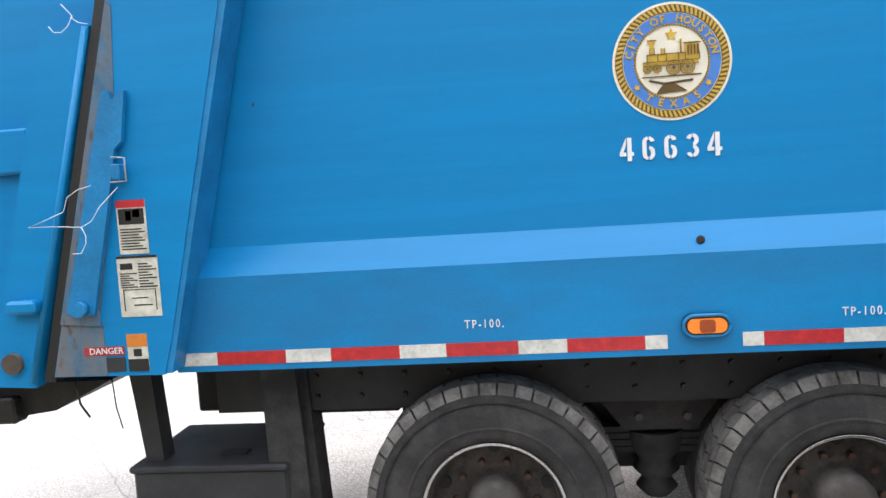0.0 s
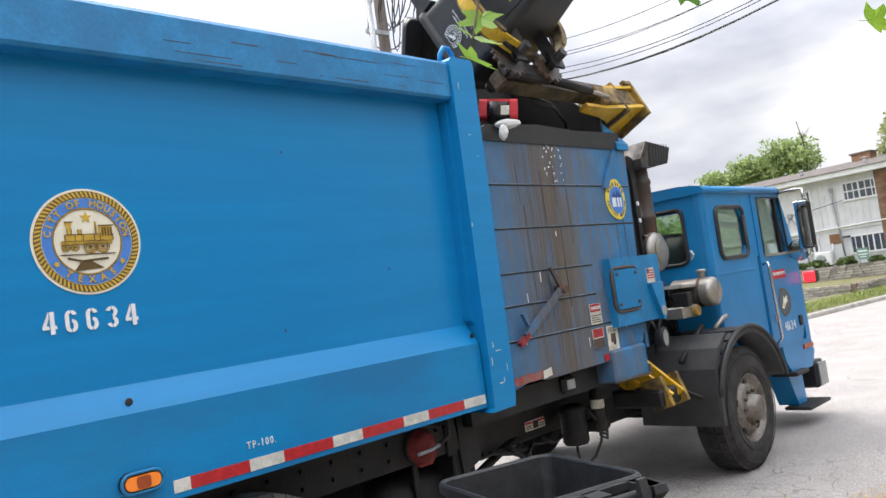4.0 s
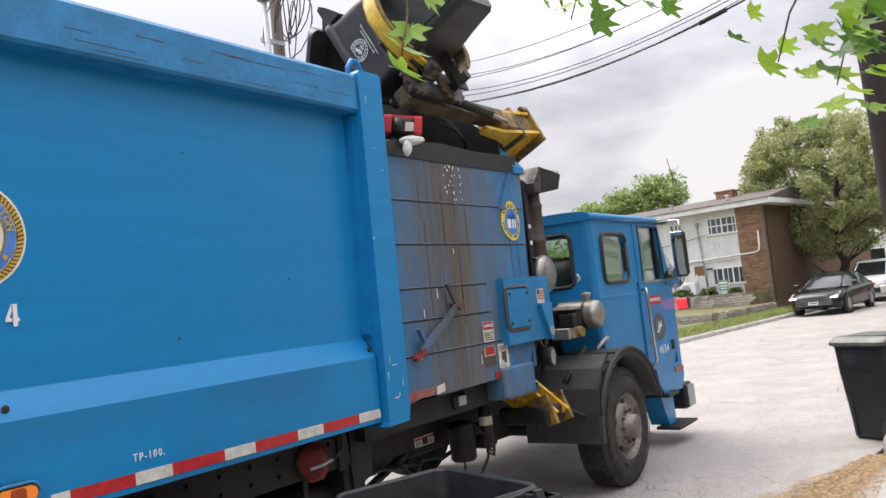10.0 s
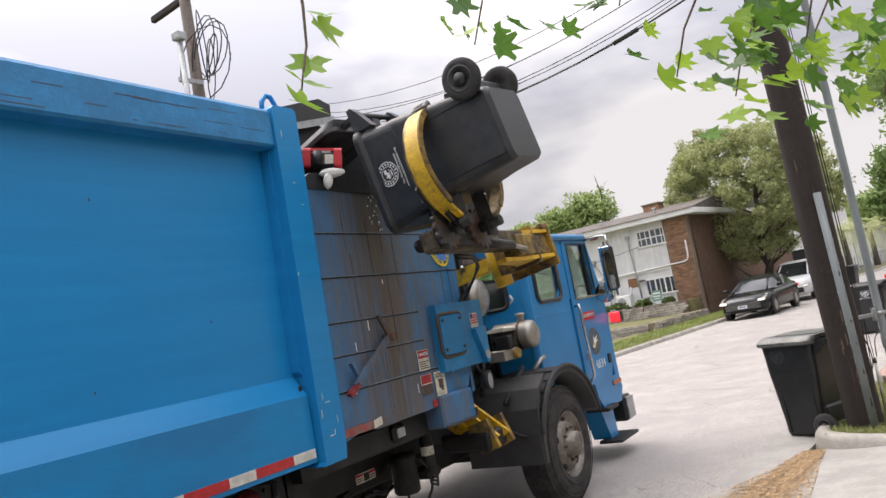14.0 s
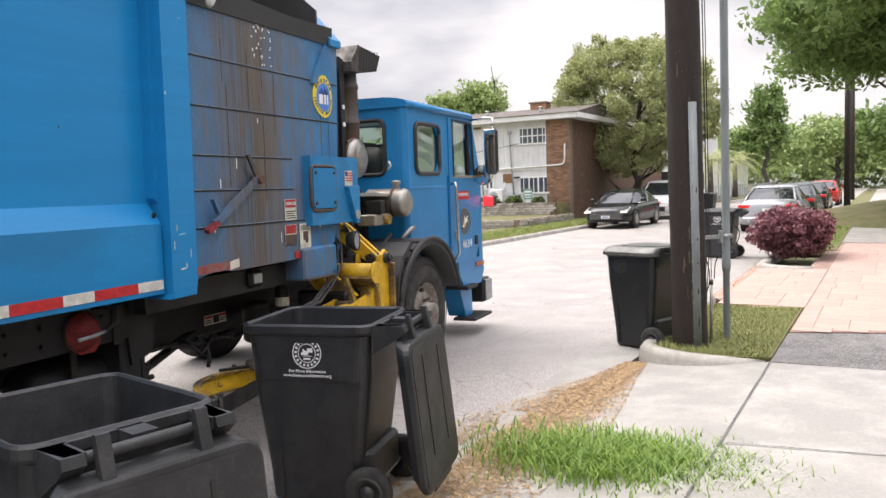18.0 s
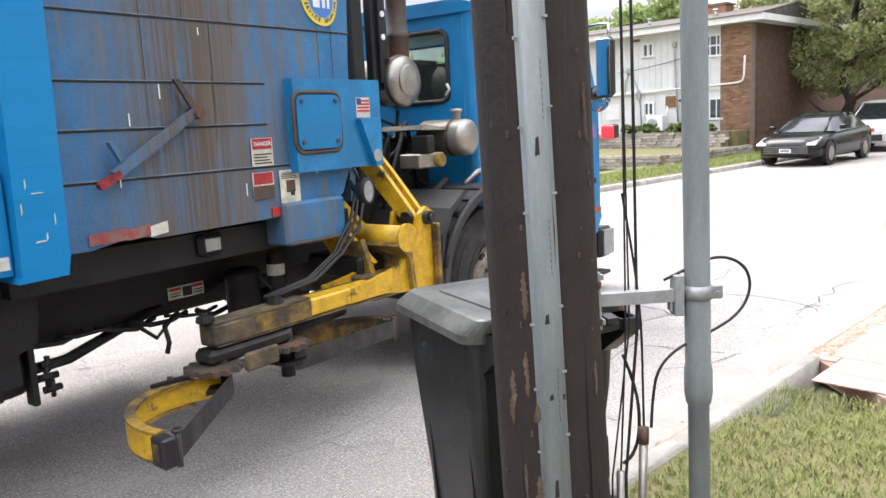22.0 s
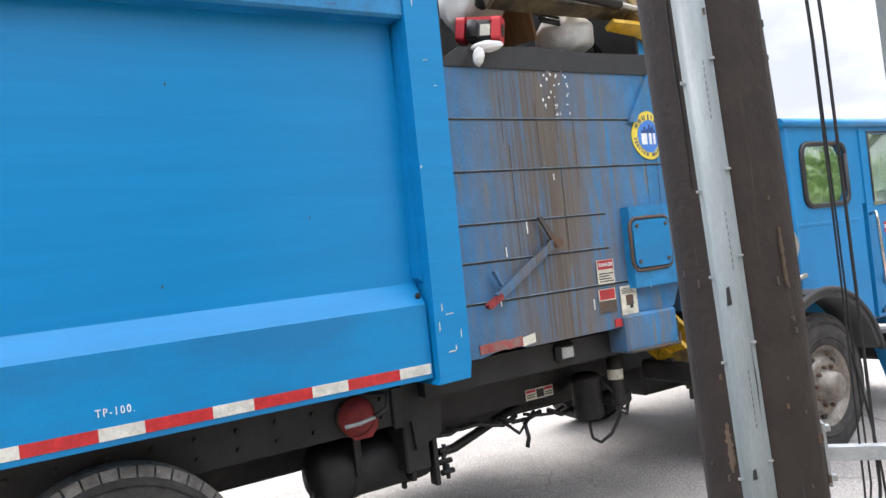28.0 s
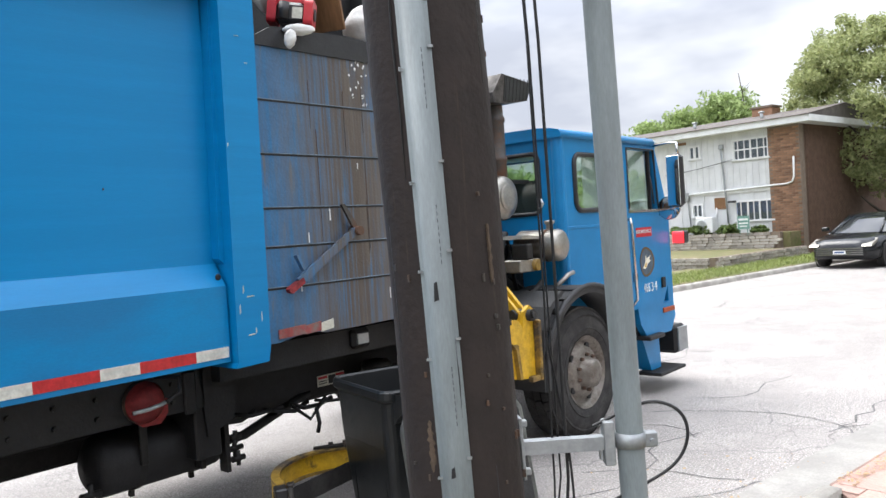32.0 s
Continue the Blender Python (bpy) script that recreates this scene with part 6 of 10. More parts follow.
    for y in (0.35, 1.6):
        sq = part("cab_seat", Shape().box(7.307, 8.104, y, y + 0.423, 1.195, 1.415, 0.04), INTERIOR, c)
        part("seat_back", Shape().prism([(7.175, 1.363), (7.380, 1.337), (7.277, 2.100), (7.116, 2.100)], "y", y + 0.02, y + 0.402), INTERIOR, sq)
    # steps, bumper
    part("step_well", Shape().prism([(8.293, 0.546), (8.720, 0.546), (8.760, 0.210), (8.457, 0.210)], "y", y0 + 0.05, y0 + 0.263), CAB_BLUE, c)
    part("step", Shape().box(8.383, 8.992, y0 - 0.10, y0 + 0.170, 0.174, 0.206, 0.008), BLACKSTEEL, c, "black tread step")
    part("step", Shape().box(8.223, 8.533, y0 - 0.07, y0 + 0.2, 0.530, 0.571, 0.01), BLACKSTEEL, c)
    part("bumper", Shape().box(9.006, 9.260, y0 + 0.0, y1, 0.295, 0.579, 0.03), BLACKSTEEL, c, "black steel bumper")
    part("bumper_cap", Shape().box(9.047, 9.265, y0 - 0.012, y0 + 0.004, 0.317, 0.554, 0.01), GALV, c)
    part("corner_marker", Shape().box(8.750, 8.978, y0 - 0.02, y0 - 0.003, 0.742, 0.791, 0.004), AMBER2, c)
    tl = part("turn_lamp", Shape().box(9.006, 9.120, y0 - 0.15, y0 - 0.02, 1.405, 1.540, 0.015), BLACKPLASTIC, c, "lit red square signal lamp")
    part("lens", Shape().box(8.989, 9.009, y0 - 0.145, y0 - 0.025, 1.415, 1.530, 0.006), REDGLOW, tl)
    dots = Shape()
    for i in range(5):
        for j in range(5):
            dots.box(8.984, 8.991, y0 - 0.148 + 0.026 * i, y0 - 0.136 + 0.026 * i, 1.399 + 0.022 * j, 1.412 + 0.022 * j)
    part("diodes", dots, LINERED, tl)
    # grab rail
    part("grab_rail", Shape().tube([(7.910, y0 - 0.01, 1.683), (7.900, y0 - 0.07, 1.695), (7.900, y0 - 0.075, 1.637), (7.940, y0 - 0.075, 0.933), (7.940, y0 - 0.01, 0.867)], 0.015, 8), CHROME, c, "chrome grab rail")
    # mirrors
    mi = part("mirror", Shape().box(8.44, 8.53, y0 - 0.37, y0 - 0.22, 1.78, 2.30, 0.035), BLACKPLASTIC, c, "tall black door mirror on a steel arm")
    part("mirror_glass", Shape().box(8.434, 8.442, y0 - 0.358, y0 - 0.232, 1.80, 2.28, 0.003), MIRROR, mi)
    part("mirror_arm", Shape().tube([(8.70, y0 - 0.01, 2.42), (8.66, y0 - 0.18, 2.43), (8.50, y0 - 0.31, 2.41), (8.49, y0 - 0.32, 2.28)], 0.013, 8), CHROME, mi)
    part("mirror_arm", Shape().tube([(8.78, y0 - 0.01, 1.72), (8.70, y0 - 0.15, 1.76), (8.49, y0 - 0.32, 1.84)], 0.013, 8), CHROME, mi)
    cv = part("round_mirror", Shape().lathe([(0.115, 0.0), (0.12, 0.015), (0.09, 0.05), (0.001, 0.06)], (8.70, y0 - 0.14, 1.78), "x", 26), CHROME, c, "round convex mirror")
    part("mirror_glass", Shape().lathe([(0.113, 0.002), (0.08, -0.012), (0.04, -0.019), (0.001, -0.021)], (8.70, y0 - 0.14, 1.78), "x", 26), MIRROR, cv)
    part("wiper", Shape().tube([(8.510, y0 - 0.01, 2.100), (8.533, y0 - 0.02, 1.952), (8.570, y0 - 0.02, 1.834)], 0.008, 5), BLACKPLASTIC, c)
    refit(c, [(6.80, 6.80), (6.985, 6.92), (7.555, 7.58), (7.88, 7.83), (8.007, 7.95), (8.39, 8.26), (8.52, 8.44), (8.75, 8.56), (8.90, 8.74), (9.02, 8.86)], [(0.20, 0.20), (0.84, 0.86), (1.0, 1.045), (1.26, 1.295), (1.56, 1.59), (1.775, 1.80), (2.375, 2.39), (2.60, 2.60)], 0.13)
    # fender and front wheels
    fx, fz, r0, r1 = 6.66, 0.55, 0.63, 0.69
    arcs = [(fx + r1 * math.cos(radians(a)), fz + r1 * math.sin(radians(a)) * 0.97) for a in range(12, 171, 8)]
    inner = [(fx + r0 * math.cos(radians(a)), fz + r0 * math.sin(radians(a)) * 0.97) for a in range(170, 11, -8)]
    f = part("front_fender", Shape().prism(arcs + [(5.98, 0.50)] + [(6.04, 0.50)] + inner, "y", -0.15, 0.40, smooth=True), FENDER, truck, "wide black plastic front fender")
    part("fender_lip", Shape().tube([(x, -0.15, z) for x, z in arcs], 0.022, 6), FENDER, f)
    part("fender_back", Shape().prism([(5.965, 0.50), (5.985, 0.50), (5.99, 0.74), (6.03, 0.93), (6.12, 1.08), (6.30, 1.20), (6.26, 1.215), (6.09, 1.11), (6.0, 0.95), (5.968, 0.75)], "y", -0.14, 0.57, smooth=False), FENDER, f, "rear face of the black fender")
    ribs = Shape()
    for k in range(5):
        a = radians(105 + 13 * k)
        x, z = fx + (r1 + 0.002) * math.cos(a), fz + (r1 + 0.002) * math.sin(a) * 0.97
        ribs.box(-0.02, 0.02, -0.15, 0.3, -0.004, 0.012, 0.003, Matrix.Translation((x, 0, z)) @ Matrix.Rotation(math.pi / 2 - a, 4, "Y"))
    part("ribs", ribs, FENDER, f)
    part("fender_bar", Shape().tube([(5.955, 0.28, 0.86), (5.95, 0.10, 0.78), (5.95, -0.02, 0.735)], 0.016, 8), BLACKSTEEL, f)
    wheel(truck, 6.67, -0.08, 0.52)
    wheel(truck, 6.66, WID + 0.18, 0.52, False, 1)
    part("front_axle", Shape().cyl((6.66, 0.1, 0.5), (6.66, 2.2, 0.5), 0.08, 0.08, 14), GREASY, truck)


cab()


def engine_bits():
    """Exhaust stack, air cleaner, tank and pipework between hopper and cab."""
    e = part("exhaust_pipe", Shape().lathe([(0.06, 1.95), (0.075, 2.0), (0.075, 2.2), (0.082, 2.21), (0.082, 2.24), (0.072, 2.25), (0.072, 2.52), (0.08, 2.53), (0.08, 2.56), (0.068, 2.58), (0.066, 2.68)], (6.40, 0.33, 0), "z", 22), RUST, truck, "rusty exhaust stack with a square mesh outlet")
    part("outlet", Shape().prism([(6.220, 2.66), (6.390, 2.66), (6.690, 2.71), (6.770, 2.86), (6.350, 2.90), (6.220, 2.74)], "y", 0.20, 0.46), RIMDARK, e)
    g = Shape()
    for k in range(7):
        g.prism([(6.370 + 0.05 * k, 2.675 + 0.006 * k), (6.376 + 0.05 * k, 2.675 + 0.006 * k), (6.416 + 0.05 * k, 2.885), (6.410 + 0.05 * k, 2.885)], "y", 0.194, 0.20)
    part("mesh", g, BLACKSTEEL, e)
    part("outlet_dark", Shape().prism([(6.350, 2.68), (6.690, 2.725), (6.750, 2.855), (6.390, 2.885)], "y", 0.196, 0.201), INK, e)
    part("heat_guard", Shape().prism([(6.150, 1.9), (6.220, 1.9), (6.220, 2.75), (6.150, 2.78)], "y", 0.28, 0.31), BLACKSTEEL, e)
    part("guard_holes", Shape().cyl((6.185, 0.282, 2.35), (6.185, 0.272, 2.35), 0.02, 0.02, 12).cyl((6.185, 0.282, 2.2), (6.185, 0.272, 2.2), 0.02, 0.02, 12), WHITE_P, e)
    part("bracket", Shape().box(6.110, 6.240, 0.31, 0.38, 1.85, 2.70, 0.008), BLACKSTEEL, e)
    a = part("air_cleaner", Shape().lathe([(0.001, 0.04), (0.12, 0.045), (0.165, 0.07), (0.175, 0.09), (0.175, 0.12), (0.165, 0.13), (0.165, 0.42), (0.12, 0.46)], (6.36, 0.17, 1.91), "y", 30), ALU, truck, "dull metal air cleaner drum")
    part("cover_ring", Shape().lathe([(0.178, 0.09), (0.185, 0.105), (0.178, 0.12)], (6.36, 0.17, 1.91), "y", 30), RUST, a)
    part("cover_press", Shape().lathe([(0.11, 0.036), (0.10, 0.03), (0.06, 0.034), (0.001, 0.034)], (6.36, 0.17, 1.91), "y", 30), ALU, a)
    part("cleaner_band", Shape().lathe([(0.169, 0.22), (0.169, 0.26)], (6.36, 0.17, 1.91), "y", 30), RUST, a)
    part("catch", Shape().tube([(6.565, 0.06, 1.80), (6.590, 0.04, 1.84), (6.585, 0.06, 1.88)], 0.012, 6), GALV, a)
    t = part("fluid_tank", Shape().lathe([(0.001, 0.0), (0.09, 0.005), (0.125, 0.03), (0.13, 0.05), (0.13, 0.40), (0.10, 0.43), (0.001, 0.44)], (6.690, -0.04, 1.52), "y", 28), ALU, truck, "round aluminium fluid tank with a filler neck")
    part("filler", Shape().lathe([(0.03, 0.12), (0.03, 0.17), (0.04, 0.175), (0.045, 0.20), (0.001, 0.205)], (6.710, 0.10, 1.52), "z", 16), ALU, t)
    part("plug", Shape().cyl((6.720, 0.022, 1.45), (6.720, -0.005, 1.45), 0.018, 0.016, 8), RUST, t)
    tb = Shape()
    tb.lathe([(0.133, 0.12), (0.133, 0.15)], (6.690, -0.04, 1.52), "y", 28)
    part("band", tb, RUST, t)
    part("deck_plate", Shape().prism([(6.250, 1.60), (6.650, 1.585), (6.610, 1.60), (6.270, 1.63)], "y", 0.0, 0.42), ALU, truck)
    part("guard_plate", Shape().box(6.170, 6.770, 0.28, 0.34, 2.03, 2.06), BLACKSTEEL, truck)
    v = part("valve_block", Shape().box(6.190, 6.470, -0.02, 0.16, 1.34, 1.44, 0.01), ALU, truck, "greasy hydraulic valve block")
    part("solenoid", Shape().cyl((6.390, -0.06, 1.39), (6.390, 0.06, 1.39), 0.045, 0.045, 16), YELLOW_DIRTY, v)
    part("solenoid", Shape().box(6.250, 6.330, -0.05, 0.1, 1.44, 1.56, 0.008), GREASY, v)
    rnd = random.Random(7)
    for k in range(16):
        p = [(rnd.uniform(6.060, 6.700), rnd.uniform(0.16, 0.55), rnd.uniform(1.0, 1.75)) for i in range(4)]
        part("hose", Shape().tube([p[0], [(p[0][i] * 2 + p[1][i]) / 3 for i in range(3)], p[1], [(p[1][i] * 2 + p[2][i]) / 3 - (0.05 if i == 2 else 0) for i in range(3)], p[2]], rnd.uniform(0.008, 0.018), 6), CABLE, truck)
    part("dip_tube", Shape().tube([(6.020, -0.02, 1.0), (6.220, -0.02, 1.12), (6.470, -0.02, 1.25)], 0.022, 8), GREASY, truck)
    part("cap_tube", Shape().tube([(6.650, -0.05, 1.20), (6.790, -0.07, 1.28), (6.870, -0.07, 1.29)], 0.02, 8), ALU, truck)
    part("dark_frame", Shape().box(5.990, 6.770, 0.35, 2.0, 0.9, 1.55, 0.02), GREASY, truck)
    part("tall_frame", Shape().box(5.950, 6.070, 0.3, 2.1, 1.2, 2.55, 0.01), BLACKSTEEL, truck)


held_before = set(truck.children)
engine_bits()
for ob in [o for o in truck.children if o not in held_before]:
    kind = ob.name.split(".")[0]
    ob.location = (-0.09, 0.06, 0.03) if kind == "fluid_tank" else (0.0, 0.15, 0.05) if kind in ("exhaust_pipe", "air_cleaner", "guard_plate") else (-0.04, 0.16, 0.02)


# ---- the lifting arm, in the truck's space ----
def arm():
    """Boom with elbow and gripper; its own space is the truck's, with the boom run out to y = -0.45."""
    plate = [(5.36, 0.70), (5.84, 0.63), (5.87, 0.98), (5.86, 1.12), (5.80, 1.16), (5.73, 1.12), (5.70, 1.00), (5.62, 0.90), (5.52, 0.84), (5.30, 0.80), (5.10, 0.78), (5.10, 0.70)]
    b = part("lift_boom", Shape().box(4.210, 5.480, -0.53, -0.41, 0.690, 0.785, 0.012).prism(plate, "y", -0.535, -0.505).prism(plate, "y", -0.33, -0.30), YELLOW, truck, "yellow lifting boom worn to bare metal")
    part("wear_plate", Shape().box(4.210, 5.480, -0.532, -0.405, 0.680, 0.689).box(4.210, 5.480, -0.409, -0.400, 0.690, 0.785), BOOMGRIME, b, "filthy worn underside of the boom")
    part("boom_scale", Shape().box(4.30, 4.80, -0.534, -0.530, 0.693, 0.782), YELLOW_DIRTY, b, "rust and grease along the boom")
    part("elbow_box", Shape().box(5.30, 5.84, -0.503, -0.332, 0.66, 0.80, 0.01), YELLOW_DIRTY, b, "grimy boxed-in elbow")
    part("elbow_rib", Shape().prism([(5.60, 0.665), (5.63, 0.66), (5.60, 0.90), (5.50, 0.98), (5.47, 0.96), (5.57, 0.88)], "y", -0.57, -0.27), YELLOW_DIRTY, b)
    part("boom_end", Shape().box(4.20, 4.44, -0.536, -0.404, 0.684, 0.791, 0.014), BOOMGRIME, b)
    part("elbow_tube", Shape().cyl((5.56, -0.56, 1.00), (5.56, -0.20, 1.00), 0.070, 0.070, 22).cyl((5.56, -0.575, 1.00), (5.56, -0.56, 1.00), 0.085, 0.085, 22), YELLOW, b)
    part("elbow_pin", Shape().cyl((5.79, -0.57, 1.09), (5.79, -0.26, 1.09), 0.042, 0.042, 16).cyl((5.79, -0.59, 1.09), (5.79, -0.57, 1.09), 0.026, 0.026, 6), GREASY, b)
    part("elbow_flange", Shape().box(5.835, 5.868, -0.585, -0.235, 0.62, 1.05, 0.006).box(5.74, 5.84, -0.575, -0.535, 0.62, 0.66, 0.004), YELLOW_DIRTY, b)
    part("top_plate", Shape().box(4.21, 4.80, -0.53, -0.41, 0.786, 0.797), BOOMGRIME, b)
    nuts = Shape()
    for x in (4.20, 4.62):
        nuts.cyl((x, -0.465, 0.80), (x, -0.465, 0.825), 0.045, 0.04, 8, smooth=False).cyl((x, -0.465, 0.825), (x, -0.465, 0.838), 0.018, 0.016, 8, smooth=False)
    part("boom_bolts", nuts, GREASY, b)
    part("gripper_base", Shape().box(4.16, 4.66, -0.54, -0.40, 0.60, 0.67, 0.02).cyl((4.24, -0.5, 0.42), (4.24, -0.5, 0.67), 0.036, 0.036, 14).cyl((4.64, -0.5, 0.42), (4.64, -0.5, 0.67), 0.036, 0.036, 14), GREASY, b, "greasy black gripper gear")
    part("gripper_plate", Shape().box(4.32, 4.52, -0.59, -0.56, 0.54, 0.63, 0.01), BOOMGRIME, b)
    part("small_cylinder", Shape().cyl((4.66, -0.42, 0.62), (5.15, -0.40, 0.64), 0.034, 0.034, 14), GREASY, b)
    for gx, s in ((4.20, -1), (4.62, 1)):
        teeth = []
        for i in range(56):
            a, r = 2 * math.pi * i / 56, 0.140 if i % 4 < 2 else 0.118
            teeth.append((gx + r * math.cos(a), -0.5 + r * math.sin(a)))
        part("gear", Shape().prism(teeth, "z", 0.575, 0.60), RUST, b, "rusty toothed gripper gear")
        part("claw_root", Shape().prism([(gx - 0.06, -0.42), (gx + 0.06, -0.42), (gx + s * 0.10, -0.56), (gx + s * 0.03, -0.60), (gx - s * 0.05, -0.56)], "z", 0.49, 0.51), GREASY, b)
    part("cylinder_rod", Shape().cyl((5.13, -0.40, 0.64), (5.40, -0.38, 0.66), 0.018, 0.018, 10), ALU, b)
    for o in (0.0, 0.035, 0.06):
        part("hose", Shape().tube([(4.62, -0.44 + o, 0.82), (4.92, -0.45 + o, 0.86), (5.16, -0.42 + o, 0.96), (5.36, -0.38 + o, 1.08 + o), (5.47, -0.32 + o, 1.22 + o), (5.46, -0.24 + o, 1.34), (5.38, -0.16 + o, 1.40)], 0.0095, 8), CABLE, b)
    return b


boom = arm()


def finger(name, side):
    """A curved gripper finger hinged at its own origin; side -1 bows to the rear, +1 to the front."""
    ctrl = [(0.0, 0.0), (0.13, 0.045), (0.27, 0.06), (0.40, 0.03), (0.50, -0.05), (0.565, -0.15), (0.60, -0.26), (0.605, -0.36), (0.59, -0.43)]
    for _ in range(2):
        ctrl = [ctrl[0]] + [(p0[0] * w + p1[0] * (1 - w), p0[1] * w + p1[1] * (1 - w)) for p0, p1 in zip(ctrl, ctrl[1:]) for w in (0.75, 0.25)] + [ctrl[-1]]
    pts = [(side * a, b) for a, b in ctrl]
    outer, inner, lip = [], [], []
    for i, p in enumerate(pts):
        q0, q1 = Vector((*pts[max(i - 1, 0)], 0)), Vector((*pts[min(i + 1, len(pts) - 1)], 0))
        d = (q1 - q0).normalized()
        nrm = Vector((-d.y, d.x, 0)) * (side * -0.012)
        outer.append((p[0] - nrm.x, p[1] - nrm.y))
        inner.append((p[0] + nrm.x, p[1] + nrm.y))
        lip.append((p[0] + nrm.x * 2.6, p[1] + nrm.y * 2.6))
    ob = part(name, Shape().prism(outer + inner[::-1], "z", -0.05, 0.05), YELLOW if side < 0 else YELLOW_DIRTY, truck, "curved yellow gripper finger with a black belt")
    part("top_flange", Shape().prism(outer[6:] + lip[6:][::-1], "z", 0.050, 0.062).prism(outer[6:] + lip[6:][::-1], "z", -0.062, -0.050), YELLOW_DIRTY, ob, "worn edge flange")
    e = pts[-1]
    part("tip", Shape().box(e[0] - 0.030, e[0] + 0.030, e[1] - 0.075, e[1] + 0.015, -0.065, 0.055, 0.008), BLACKPLASTIC, ob)
    part("tip_plate", Shape().box(e[0] - 0.034, e[0] + 0.034, e[1] - 0.045, e[1] - 0.012, -0.03, 0.03), YELLOW_DIRTY, ob)
    part("tip_pin", Shape().cyl((e[0] - side * 0.045, e[1] - 0.055, -0.075), (e[0] - side * 0.045, e[1] - 0.055, 0.075), 0.012, 0.012, 10).cyl((e[0] - side * 0.045, e[1] - 0.055, 0.062), (e[0] - side * 0.045, e[1] - 0.055, 0.075), 0.02, 0.02, 6), RUST, ob)
    part("belt", Shape().prism([(-side * 0.02, -0.03), (-side * 0.012, -0.036), (e[0] - side * 0.055, e[1] - 0.055), (e[0] - side * 0.060, e[1] - 0.050)], "z", -0.05, 0.05), RUBBER, ob)
    part("top_strap", Shape().prism([(side * -0.03, 0.035), (side * 0.14, 0.075), (side * 0.33, 0.085), (side * 0.34, 0.06), (side * 0.14, 0.02), (side * -0.02, -0.035)], "z", 0.064, 0.076), GREASY, ob)
    nuts = Shape()
    for f in (0.0, 0.12, 0.24):
        nuts.cyl((side * f, 0.02 + 0.2 * f, 0.076), (side * f, 0.02 + 0.2 * f, 0.092), 0.013, 0.012, 6, smooth=False)
    part("strap_bolts", nuts, RUST, ob)
    return ob


finger_rear = finger("gripper_finger", -1)
finger_front = finger("gripper_finger", 1)
# the folding lift: two inner plates hinged on the chassis and one outer link, joined at a knee; each hangs down from its own origin
REACH = 1.62
def lift_link(name, label, x0, x1, wide):
    bar = [(-wide * 0.8, 0.07), (wide * 0.8, 0.07), (wide, -0.2), (wide, -REACH + 0.3), (wide * 0.75, -REACH - 0.07), (-wide * 0.75, -REACH - 0.07), (-wide, -REACH + 0.3), (-wide, -0.2)]
    ob = part(name, Shape().prism(bar, "x", x0, x0 + 0.03).prism(bar, "x", x1 - 0.03, x1), YELLOW, truck, label)
    part("pin", Shape().cyl((x0 - 0.03, 0, -REACH), (x1 + 0.03, 0, -REACH), 0.042, 0.042, 16), GREASY, ob)
    part("knee_pin", Shape().cyl((x0 - 0.03, 0, 0), (x1 + 0.03, 0, 0), 0.042, 0.042, 16), GREASY, ob)
    part("brace", Shape().box(x0 + 0.03, x1 - 0.03, -0.03, 0.03, -REACH * 0.62, -REACH * 0.5, 0.006), YELLOW_DIRTY, ob)
    return ob


link = lift_link("lift_arm", "pair of yellow inner lift arm plates", -0.10, 0.10, 0.065)
link2 = lift_link("lift_arm", "yellow outer lift arm", -0.055, 0.055, 0.06)
part("lift_pivot", Shape().box(5.36, 5.70, 0.0, 0.45, 0.76, 0.90, 0.02), GREASY, truck)
for px in (5.43, 5.60):
    part("arm_stay", Shape().prism([(-0.05, 0.86), (0.04, 0.79), (0.56, 1.24), (0.50, 1.32)], "x", px, px + 0.035), YELLOW, truck, "yellow lift arm stay plate")
for px in (5.40, 5.64):
    part("pivot_bracket", Shape().prism([(-0.06, 0.78), (0.10, 0.72), (0.2, 0.95), (0.02, 1.0)], "x", px, px + 0.04), YELLOW_DIRTY, truck)


